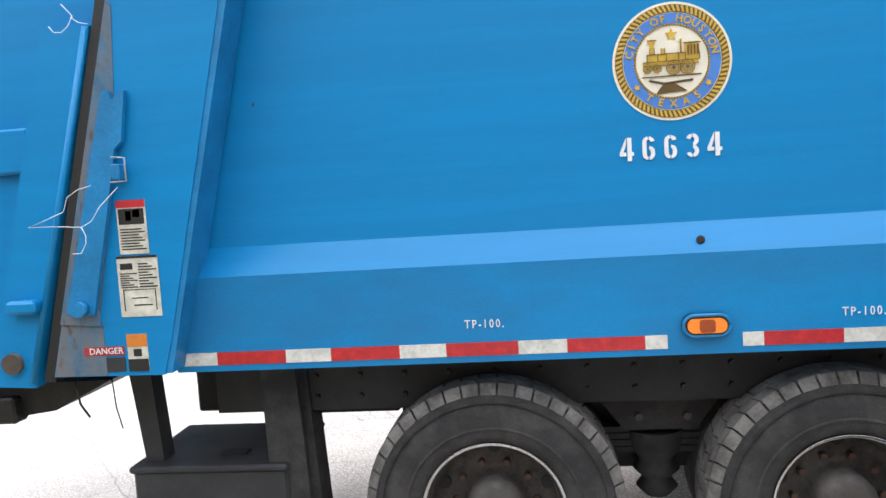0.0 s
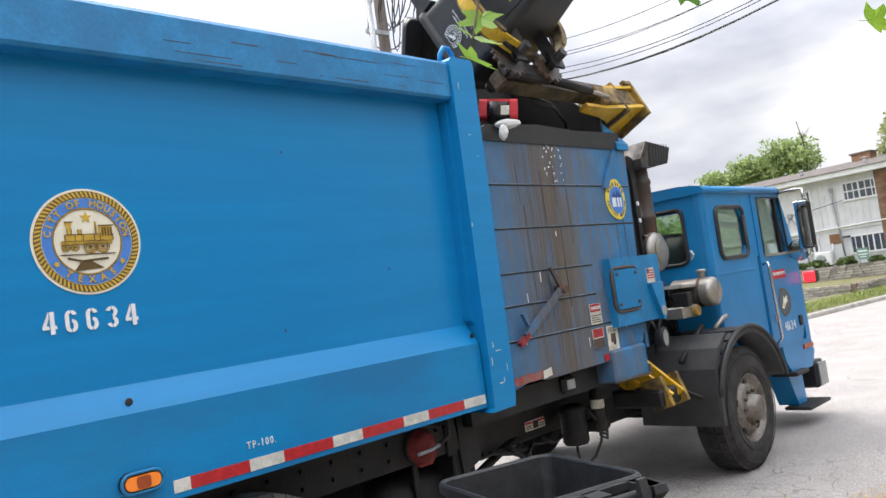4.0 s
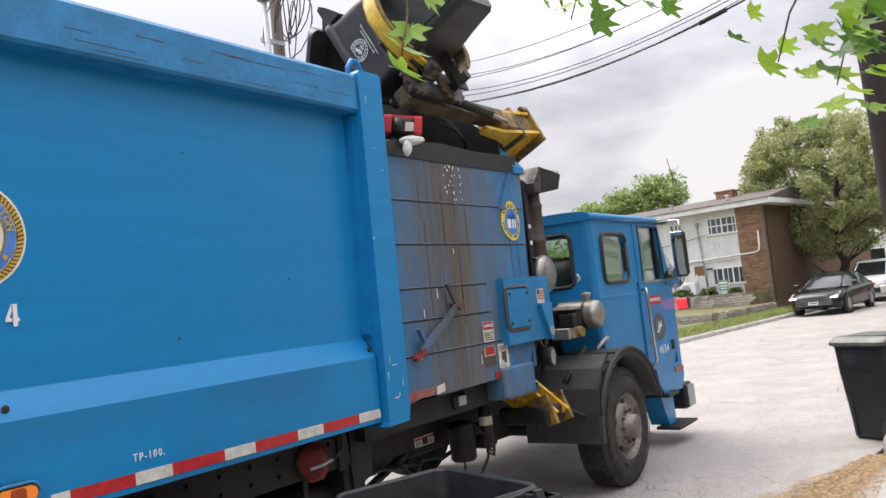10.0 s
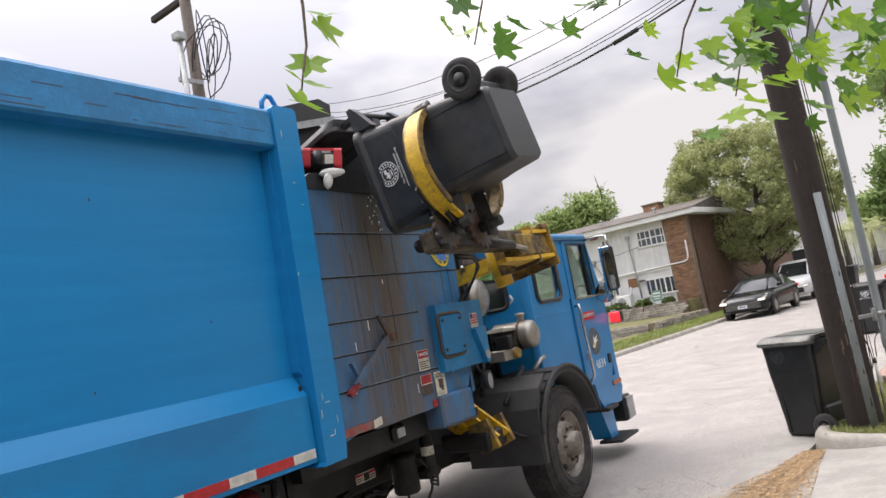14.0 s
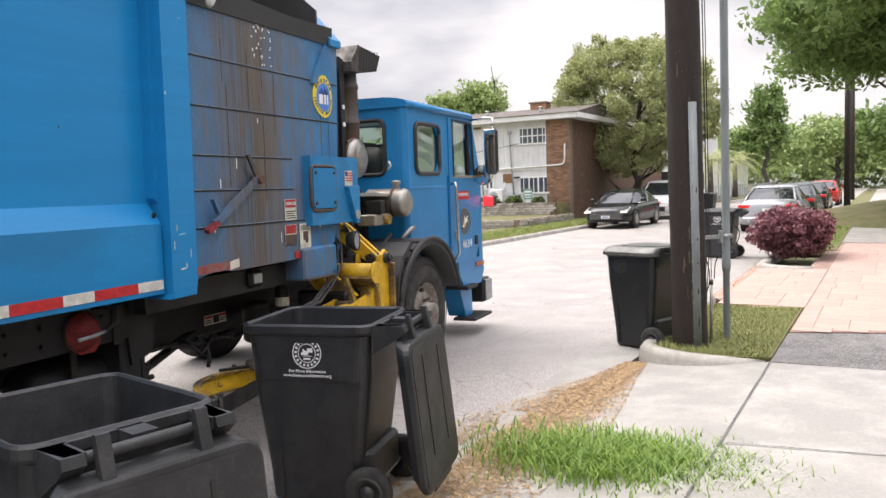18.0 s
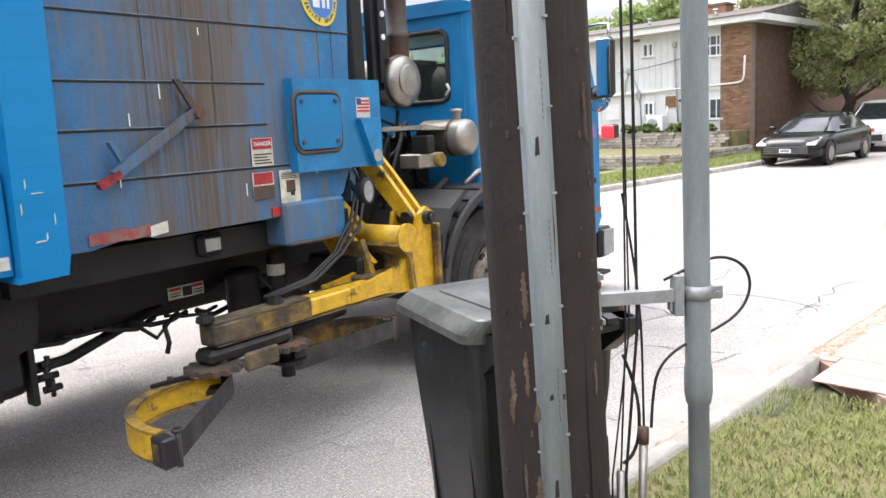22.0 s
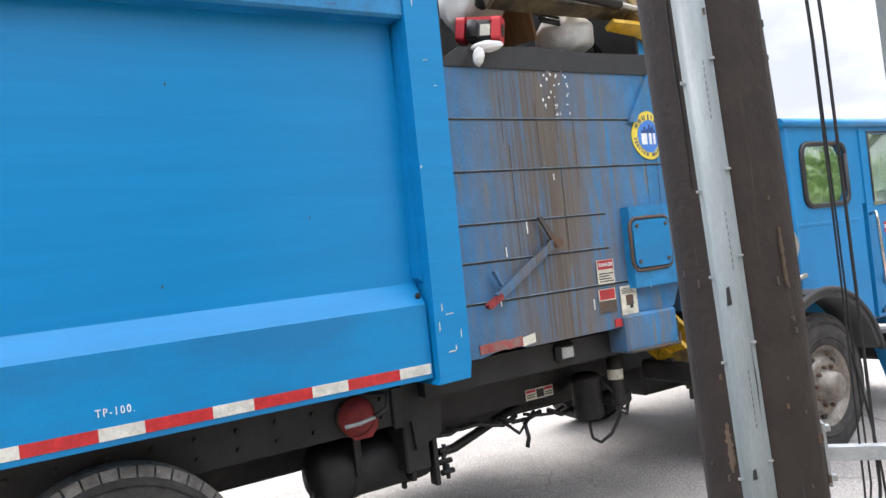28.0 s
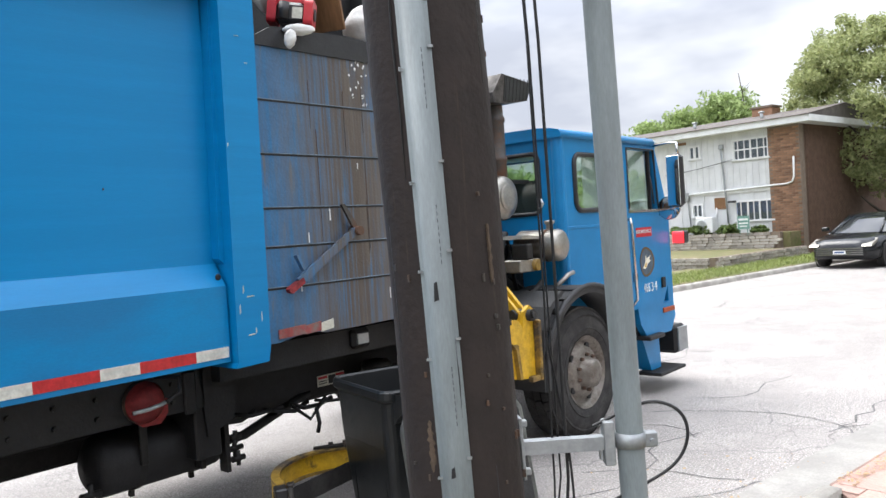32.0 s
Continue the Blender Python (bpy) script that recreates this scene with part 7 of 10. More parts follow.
# ---- wheeled carts: x across, y towards the front, hinge and wheels on the -y side, z up from the ground ----
def cart(label, material=None, logo=True, lid_turn=0.0, group="wheeled carts", crest_y=0.0, lid_material=None, deep=1.0, ink=None):
    material = material or CAN
    c = thing("wheeled_cart", label, "trash cart", group=group)

    def ring(w, d0, d1, r, z, n=5):
        out = []
        for cx, cy, a in ((w - r, d1 - r, 0), (-w + r, d1 - r, 90), (-w + r, d0 + r, 180), (w - r, d0 + r, 270)):
            for i in range(n + 1):
                t = radians(a + 90 * i / n)
                out.append((cx + r * math.cos(t), cy + r * math.sin(t), z))
        return out

    def stack(levels, closed=True):
        rings = [ring(*lv) for lv in levels]
        n = len(rings[0])
        vs = [p for r in rings for p in r]
        fs = [(i * n + j, i * n + (j + 1) % n, (i + 1) * n + (j + 1) % n, (i + 1) * n + j) for i in range(len(rings) - 1) for j in range(n)]
        fs += [tuple(range(n - 1, -1, -1))]
        if closed:
            fs.append(tuple((len(rings) - 1) * n + j for j in range(n)))
        return Shape().add(vs, fs, None, False)
    part("bin_body", stack([(0.215, -0.20, 0.255, 0.05, 0.02), (0.235, -0.22, 0.27, 0.06, 0.05), (0.249, -0.255, 0.282, 0.06, 0.30), (0.262, -0.285, 0.30, 0.06, 0.62), (0.266, -0.295, 0.308, 0.06, 0.685), (0.284, -0.31, 0.325, 0.065, 0.70), (0.292, -0.335, 0.345, 0.065, 0.93), (0.310, -0.355, 0.360, 0.075, 0.945), (0.316, -0.36, 0.366, 0.08, 0.955), (0.316, -0.36, 0.366, 0.08, 0.985), (0.308, -0.352, 0.358, 0.075, 0.995), (0.30, -0.34, 0.348, 0.065, 0.995), (0.292, -0.332, 0.34, 0.06, 0.985), (0.28, -0.32, 0.33, 0.06, 0.70), (0.235, -0.24, 0.262, 0.05, 0.10)]), material, c, "tapered black plastic bin")
    for s in (-1, 1):
        for z in (0.50, 0.58):
            x = s * (0.250 + (z - 0.4) * 0.058)
            part("ledge", Shape().box(min(x, x + s * 0.010), max(x, x + s * 0.010), -0.10, 0.10, z, z + 0.012, 0.003), material, c)
        for y in (-0.20, 0.20):
            part("rib", Shape().prism([(s * 0.225, 0.06), (s * 0.247, 0.06), (s * 0.272, 0.62), (s * 0.25, 0.66)], "y", y - 0.014, y + 0.014), material, c)
    # the grab handle: a moulded shelf with two slots, and the lid's hinge bar
    part("handle_shelf", Shape().prism([(-0.27, -0.35), (0.27, -0.35), (0.27, -0.375), (-0.27, -0.375)], "z", 0.955, 0.985).prism([(-0.27, -0.35), (-0.19, -0.35), (-0.19, -0.50), (-0.25, -0.50)], "z", 0.945, 0.985).prism([(-0.04, -0.35), (0.04, -0.35), (0.04, -0.46), (-0.04, -0.46)], "z", 0.95, 0.985).prism([(0.19, -0.35), (0.27, -0.35), (0.25, -0.50), (0.19, -0.50)], "z", 0.945, 0.985), material, c)
    part("handle", Shape().tube([(-0.24, -0.475, 0.962), (-0.18, -0.48, 0.962), (0.18, -0.48, 0.962), (0.24, -0.475, 0.962)], 0.019, 10), material, c)
    for s in (-1, 1):
        part("hinge_block", Shape().prism([(-0.35, 0.985), (-0.51, 0.985), (-0.52, 0.955), (-0.48, 0.92), (-0.35, 0.84)], "x", min(s * 0.20, s * 0.265), max(s * 0.20, s * 0.265)), material, c)
    # shallow domed lid with a turned-down rim, hinged at its own origin
    lid = part("lid", stack([(0.326, 0.12, 0.878, 0.075, -0.045), (0.332, 0.11, 0.886, 0.08, -0.04), (0.332, 0.11, 0.886, 0.08, -0.012), (0.322, 0.105, 0.873, 0.075, 0.0), (0.29, 0.09, 0.825, 0.06, 0.035), (0.275, 0.09, 0.805, 0.05, 0.04)]), lid_material or material, c, "ribbed black plastic lid")
    part("lid_panel", Shape().prism([(-0.19, 0.16), (0.19, 0.16), (0.21, 0.66), (-0.21, 0.66)], "z", 0.04, 0.047), lid_material or material, lid)
    part("lid_underside", Shape().prism(rounded(-0.305, 0.305, 0.14, 0.865, 0.06), "z", -0.049, -0.0445), CAN_OLD, lid)
    for s in (-1, 1):
        part("lid_groove", Shape().box(s * 0.14 - 0.008, s * 0.14 + 0.008, 0.2, 0.72, -0.053, -0.048), INK, lid)
        part("lid_knuckle", Shape().prism([(-0.012, -0.014), (0.11, -0.03), (0.13, 0.0), (0.03, 0.012), (-0.015, 0.004)], "x", s * 0.15 - 0.02, s * 0.15 + 0.02), material, lid)
    part("lid_lip", Shape().box(-0.16, 0.16, 0.873, 0.91, -0.04, -0.02, 0.006), material, lid)
    lid.matrix_basis = pose(0, -0.50, 1.012, lid_turn, 0, 0)
    for s in (-1, 1):
        w = part("cart_wheel", Shape().lathe([(0.001, -0.012), (0.05, -0.012), (0.06, -0.03), (0.105, -0.028), (0.125, -0.02), (0.13, 0.0), (0.125, 0.02), (0.105, 0.028), (0.06, 0.03), (0.001, 0.012)], (s * 0.275, -0.30, 0.13), "x", 28), RUBBER, c, "black plastic wheel")
        part("hub_cap", Shape().lathe([(0.04, 0.0), (0.035, 0.012), (0.001, 0.016)] if s > 0 else [(0.04, 0.0), (0.035, -0.012), (0.001, -0.016)], (s * 0.305, -0.30, 0.13), "x", 18), material, w)
        part("wheel_rim", Shape().lathe([(0.085, 0.029 * s), (0.075, 0.033 * s), (0.068, 0.029 * s)], (s * 0.275, -0.30, 0.13), "x", 24, False), CAN_OLD, w)
    part("axle", Shape().cyl((-0.27, -0.30, 0.13), (0.27, -0.30, 0.13), 0.012, 0.012, 10), GALV, c)
    part("wheel_arch", Shape().box(-0.215, 0.215, -0.31, -0.20, 0.10, 0.32, 0.02), material, c)
    part("lift_bar", Shape().cyl((-0.20, 0.335, 0.72), (0.20, 0.335, 0.72), 0.014, 0.014, 10), material, c)
    if logo:
        for s in (-1, 1):
            m = Matrix.Translation((s * 0.2915, crest_y, 0.845)) @ Matrix.Rotation(radians(90 * s), 4, "Z") @ Matrix.Rotation(radians(-2.0), 4, "X")
            g = Shape()
            rr = 0.080
            for i in range(36):
                a0, a1 = 2 * math.pi * i / 36, 2 * math.pi * (i + 1) / 36
                for q0, q1 in ((rr, rr * 0.93), (rr * 0.62, rr * 0.57)):
                    g.add([m @ Vector((r * math.cos(a), -0.0012, r * math.sin(a))) for r, a in ((q0, a0), (q0, a1), (q1, a1), (q1, a0))], [(0, 1, 2, 3)])
                if i % 2:
                    g.add([m @ Vector((r * math.cos(a), -0.0012, r * math.sin(a))) for r, a in ((rr * 0.86, a0), (rr * 0.86, a1), (rr * 0.7, a1), (rr * 0.7, a0))], [(0, 1, 2, 3)])
            for x0, x1, z0, z1 in ((-0.5, 0.12, -0.12, 0.05), (-0.25, 0.5, 0.05, 0.16), (0.05, 0.5, 0.16, 0.32), (-0.35, -0.2, 0.05, 0.26), (-0.42, 0.42, -0.20, -0.16), (-0.3, 0.3, -0.42, -0.3)):
                g.add([m @ Vector((x * rr * 0.8, -0.0012, z * rr)) for x, z in ((x0, z0), (x1, z0), (x1, z1), (x0, z1))], [(0, 1, 2, 3)])
            part("stamped_crest", g, ink or WHITE_P, c, "faint grey crest" if ink else "white printed crest")
            for word, size, dz in (("For More Information", 0.023, -0.093), ("www.houstonsolidwaste.org", 0.023, -0.115)) if ink is None else ():
                w = writing("small_print", word, size, (0, 0, 0), WHITE_P, c)
                w.matrix_basis = m @ Matrix.Translation((0, -0.0015, dz)) @ w.matrix_basis
    # a shallower model: wheels keep their round shape and only move in
    for ob in c.children if deep != 1.0 else ():
        kind = ob.name.split(".")[0]
        if kind in ("cart_wheel", "axle"):
            ob.location.y = 0.30 * (1 - deep)
        elif kind == "small_print":
            ob.location.y *= deep
        elif kind != "stamped_crest":
            for q in [ob, *ob.children]:
                for v in q.data.vertices:
                    v.co.y *= deep
    return c


def utility_pole():
    p = thing("utility_pole", "dark creosoted wooden utility pole with grey conduit and cables", "utility pole", Matrix.Translation((8.412, -2.313, 0.125)))
    lx, ly = -0.033, 0.0126
    seg, vs, fs = 32, [], []
    hs = [-0.2 + 0.16 * k for k in range(26)] + [4.4, 5.5, 7.0, 9.0]
    rnd = random.Random(2)
    dents = [rnd.uniform(-0.004, 0.004) for _ in range(seg)]
    for h in hs:
        r = 0.157 - 0.0025 * h
        for i in range(seg):
            a = 2 * math.pi * i / seg
            q = r + dents[i] + 0.0025 * math.sin(h * 3 + i) + (0.004 * max(0.0, math.sin(7.0 * a + 1.3 * h)) ** 6)
            vs.append((q * math.cos(a) + lx * h, q * math.sin(a) + ly * h, h))
    for j in range(len(hs) - 1):
        for i in range(seg):
            k = (i + 1) % seg
            fs.append((j * seg + i, j * seg + k, (j + 1) * seg + k, (j + 1) * seg + i))
    fs.append(tuple((len(hs) - 1) * seg + i for i in range(seg)))
    trunk = part("pole", Shape().add(vs, fs, None, True), WOODPOLE, p)
    lean = Matrix(((1, 0, lx, 0), (0, 1, ly, 0), (0, 0, 1, 0), (0, 0, 0, 1)))

    def on(deg, h, out=0.0):
        aa = radians(deg)
        r = 0.157 - 0.0025 * h + out
        return lean @ Matrix.Translation((r * math.cos(aa), r * math.sin(aa), h)) @ Matrix.Rotation(aa, 4, "Z")
    # half-round conduit
    a = radians(213)
    cm = lean @ Matrix.Translation((0.148 * math.cos(a), 0.148 * math.sin(a), 0)) @ Matrix.Rotation(a, 4, "Z")
    prof = [(-0.006, -0.040), (0.004, -0.040), (0.006, -0.031), (0.022, -0.027), (0.034, -0.012), (0.037, 0.0), (0.034, 0.012), (0.022, 0.027), (0.006, 0.031), (0.004, 0.040), (-0.006, 0.040)]
    cd = part("conduit", Shape().prism(prof, "z", -0.1, 2.24, cm, True), PVC, p, "grey half-round conduit strapped to the pole")
    st_ = Shape()
    for h in (0.10, 0.42, 0.62, 0.80, 0.98, 1.28, 1.50, 1.72, 2.0):
        st_.box(0.002, 0.010, -0.045, -0.033, h, h + 0.006, 0.0, cm).box(0.002, 0.010, 0.033, 0.045, h + 0.05, h + 0.056, 0.0, cm)
        st_.cyl(cm @ Vector((0.008, -0.036, h + 0.003)), cm @ Vector((0.016, -0.043, h + 0.006)), 0.002, 0.002, 6)
    part("staple", st_, GALV, cd)
    sc = Shape()
    for h, w in ((0.5, 0.055), (0.99, 0.03), (1.43, 0.05), (0.2, 0.09), (0.78, 0.02)):
        sc.prism([(-0.006, h), (0.006, h + 0.004), (0.005, h + w), (-0.003, h + w - 0.005)], "x", 0.0335, 0.0375, cm)
    part("scuffs", sc, BLACKSTEEL, cd)
    pr = Shape()
    for h in (0.3, 0.72, 1.12, 1.52, 1.9):
        for k in range(9):
            pr.box(0.0265, 0.0285, 0.0185, 0.0205, h + 0.017 * k, h + 0.017 * k + 0.011, 0.0, cm)
    part("stencil_bars", pr, FENDER, cd)
    # nails and old staples, pale torn slivers and drying checks in the wood
    sp = Shape()
    for k in range(46):
        m = on(rnd.uniform(150, 320), rnd.uniform(0.1, 2.8), 0.001)
        sp.box(-0.004, 0.006, -0.003, 0.003, -0.004, rnd.uniform(0.003, 0.016), 0.0, m)
    part("nails", sp, RUST, trunk)
    for k in range(15):
        deg, h, l, w = rnd.uniform(165, 205) if k % 3 else rnd.uniform(250, 300), rnd.uniform(0.0, 1.05) if k % 2 else rnd.uniform(0.2, 2.6), rnd.uniform(0.05, 0.16), rnd.uniform(0.006, 0.016)
        m = on(deg, h, 0.0045)
        n = 16
        lo = [(-w * rnd.uniform(0.15, 1.0) * math.sin(math.pi * (i + 0.5) / (n + 1)) ** 0.6, l * i / n) for i in range(n + 1)]
        hi = [(w * rnd.uniform(0.15, 1.0) * math.sin(math.pi * (i + 0.5) / (n + 1)) ** 0.6, l * i / n) for i in range(n + 1)]
        part("bare_sliver", Shape().prism(lo + hi[::-1], "x", -0.006, 0.0003, m), BARE_WOOD, trunk, "torn pale wood")
    for k in range(14):
        deg, h, l = rnd.uniform(150, 320), rnd.uniform(0.0, 2.2), rnd.uniform(0.3, 0.9)
        pts = [on(deg + 0.8 * math.sin(3 * i + k), h + l * i / 5, 0.0012) @ Vector((0, 0, 0)) for i in range(6)]
        part("check", Shape().tube(pts, [0.0005, 0.0022, 0.003, 0.0026, 0.0018, 0.0005], 5), INK, trunk)
    # upright pipe held off the pole by a channel bracket
    X, Y, lean_x, lean_y = 0.316, -0.313, -0.028, 0.004

    def ax(h, dx=0.0, dy=0.0):
        return (X + lean_x * h + dx, Y + lean_y * h + dy, h)
    pm = Matrix(((1, 0, lean_x, X), (0, 1, lean_y, Y), (0, 0, 1, 0), (0, 0, 0, 1)))
    pipe = Shape().lathe([(0.031, -0.03), (0.031, 0.66), (0.036, 0.665), (0.041, 0.70), (0.041, 0.77), (0.037, 0.785), (0.037, 4.2)], (0, 0, 0), "z", 22)
    pipe.v = [tuple(pm @ Vector(v)) for v in pipe.v]
    pp = part("service_pipe", pipe, PVC, p, "upright grey plastic service pipe")
    plate = on(-41, 1.0, 0.004)
    br = part("bracket", Shape().box(-0.006, 0.004, -0.022, 0.022, -0.085, 0.085, 0.002, plate).box(0.004, 0.020, -0.010, 0.010, -0.075, -0.058, 0.002, plate).box(0.004, 0.020, -0.010, 0.010, 0.058, 0.075, 0.002, plate), GALV, p, "galvanised stand-off bracket")
    a0 = plate @ Vector((0, 0, 0))
    a1 = Vector(ax(1.0))
    d = a1 - a0
    am = Matrix.Translation(a0) @ Matrix.Rotation(math.atan2(d.y, d.x), 4, "Z")
    ln = math.hypot(d.x, d.y)
    part("bracket_arm", Shape().box(0.0, ln - 0.05, -0.016, -0.012, -0.018, 0.018, 0.0, am).box(0.0, ln - 0.05, 0.012, 0.016, -0.018, 0.018, 0.0, am).box(0.0, ln - 0.05, -0.012, 0.012, 0.012, 0.018, 0.0, am), GALV, br)
    part("channel", Shape().box(ln - 0.075, ln - 0.045, -0.022, 0.022, -0.060, 0.060, 0.003, am).box(ln - 0.085, ln - 0.078, -0.012, 0.012, -0.045, -0.02, 0.0, am), GALV, br)
    part("clamp", Shape().lathe([(0.038, 0.985), (0.042, 0.985), (0.042, 1.025), (0.038, 1.025)], (ax(1.0)[0], ax(1.0)[1], 0), "z", 20).box(ln + 0.036, ln + 0.072, -0.014, 0.014, -0.018, 0.022, 0.003, am).cyl(am @ Vector((ln + 0.056, -0.026, 0.0)), am @ Vector((ln + 0.056, 0.026, 0.0)), 0.007, 0.007, 8), GALV, br)
    # loose black cables
    for k, (w, px, py) in enumerate(((0.0030, 0.165, -0.135), (0.0046, 0.195, -0.152), (0.0028, 0.182, -0.128))):
        pts = [(px - 0.10 - 0.02 * k, py + 0.05, 6.0), (px - 0.035, py + 0.012, 3.0), (px, py, 2.1), (px + 0.004 * (k - 1), py - 0.008, 1.4), (px + 0.012 * k - 0.012, py - 0.012, 0.9), (px - 0.01 - 0.03 * k, py + 0.01, 0.45), (px - 0.02, py + 0.02 * k, -0.02)]
        part("cable", Shape().tube(pts, w, 7), CABLE, p, "black cable down the pole")

    def curl(pts, r):
        for _ in range(3):
            pts = [pts[0]] + [tuple(p0 * w + p1 * (1 - w) for p0, p1 in zip(q0, q1)) for q0, q1 in zip(pts, pts[1:]) for w in (0.75, 0.25)] + [pts[-1]]
        return Shape().tube(pts, r, 6)
    side = Vector((d.x, d.y, 0)).normalized()

    def by(f, c):
        q = a1 + side * f
        return (q.x, q.y, c)
    part("cable_loop", curl([by(-0.10, 1.045), by(-0.03, 1.075), by(0.06, 1.11), by(0.14, 1.08), by(0.165, 1.01), by(0.13, 0.93), by(0.03, 0.875), by(-0.06, 0.84), by(-0.12, 0.78), by(-0.135, 0.69), by(-0.14, 0.60)], 0.0048), CABLE, p, "black cable loop round the clamp")
    part("cable_tail", curl([(0.168, -0.13, 0.82), (0.19, -0.15, 0.74), (0.20, -0.165, 0.66), (0.20, -0.165, 0.56), (0.185, -0.15, 0.50), (0.16, -0.13, 0.48)], 0.0052), CABLE, p)
    part("cable_tail", curl([(0.175, -0.13, 1.30), (0.19, -0.155, 1.12), (0.20, -0.175, 0.92), (0.195, -0.18, 0.72), (0.195, -0.182, 0.60)], 0.0036), CABLE, p)
    rod = part("ground_rod", Shape().tube([(0.17, -0.178, -0.03), (0.192, -0.182, 0.575)], 0.0135, 12), ALU, p, "grey ground rod sleeve")
    part("rod_cap", Shape().tube([(0.191, -0.182, 0.545), (0.193, -0.182, 0.595)], 0.0165, 12), RUST, rod)
    part("cable_stub", Shape().tube([(0.142, -0.125, -0.03), (0.146, -0.128, 0.46)], 0.0125, 10), ALU, p, "grey cable guard at the pole's foot")
    part("crossarm", Shape().box(-0.36, -0.24, -0.9, 1.1, 8.2, 8.34, 0.01), WOODPOLE, p)
    return p


utility_pole()


def far_pole(u, n, h, r, label, arm_z=None):
    p = thing("utility_pole", label, "utility pole", st(u, n, 0.0))
    part("pole", Shape().cyl((0, 0, 0), (0, 0, h), r, r * 0.75, 16), OLDPOLE if arm_z else WOODPOLE, p)
    if arm_z:
        part("crossarm", Shape().box(-0.05, 0.05, -1.1, 1.1, arm_z, arm_z + 0.12, 0.01), WOODPOLE, p)
        part("stand_pipe", Shape().cyl((-0.5, -0.35, 4), (-0.5, -0.35, arm_z - 0.9), 0.06, 0.05, 12), GALV, p)
        part("pipe_cap", Shape().box(-0.6, -0.4, -0.45, -0.25, arm_z - 1.0, arm_z - 0.85, 0.02), GALV, p)
        part("strut", Shape().box(-0.5, 0.0, -0.2, -0.14, arm_z - 1.7, arm_z - 1.62), GALV, p)
        rnd = random.Random(6)
        for k in range(7):
            rr, z0 = rnd.uniform(0.35, 0.75), arm_z - 1.1 + rnd.uniform(-0.5, 0.3)
            pts = [(0.1 + rr * 0.55 * math.cos(a * 0.5) + 0.1 * (k % 3), -0.2 + rr * 0.6 * math.cos(a * 0.5 + 0.4 * k), z0 + rr * math.sin(a * 0.5)) for a in range(14)]
            part("slack_wire", Shape().tube(pts, 0.012, 5), CABLE, p)
    return p


far_pole(0.56, 9.5, 11.0, 0.13, "weathered utility pole with looped slack wires", 8.6)
far_pole(34.4, -0.40, 9.0, 0.15, "tall dark utility pole beside the walk")
far_pole(48.8, -0.12, 9.0, 0.15, "distant utility pole beside the walk")


def wires():
    """Overhead lines strung across the street beyond the truck, sagging over its middle."""
    for k, (dx, dz, c, r) in enumerate(((0.0, 0.0, 0.0190, 0.026), (0.25, 0.28, 0.0185, 0.012), (0.5, 0.46, 0.0200, 0.012), (0.1, 0.78, 0.0180, 0.011), (0.7, 1.02, 0.0190, 0.011), (0.3, 1.34, 0.0175, 0.011), (-0.4, -0.16, 0.0230, 0.010))):
        pts = []
        for i in range(37):
            y = -12.0 + i
            q = min(abs(y - 5.0), 9.0)
            pts.append(Vector((17.6 + dx + 0.2 * y, y, 7.41 + dz + c * q * q + 0.30 * max(0.0, abs(y - 5.0) - 9.0))))
        w = part("overhead_wire", Shape().tube(pts, r, 5), CABLE)
        tagged(w, "thick black overhead cable strung across the street" if k == 0 else "thin black overhead wire strung across the street", "wire", group="overhead wires")
        if k == 0:
            q0, q1 = pts[13].lerp(pts[14], 0.3), pts[13].lerp(pts[14], 0.95)
            part("splice_case", Shape().cyl(q0, q1, 0.055, 0.055, 14), CABLE, w, "black splice case")


wires()


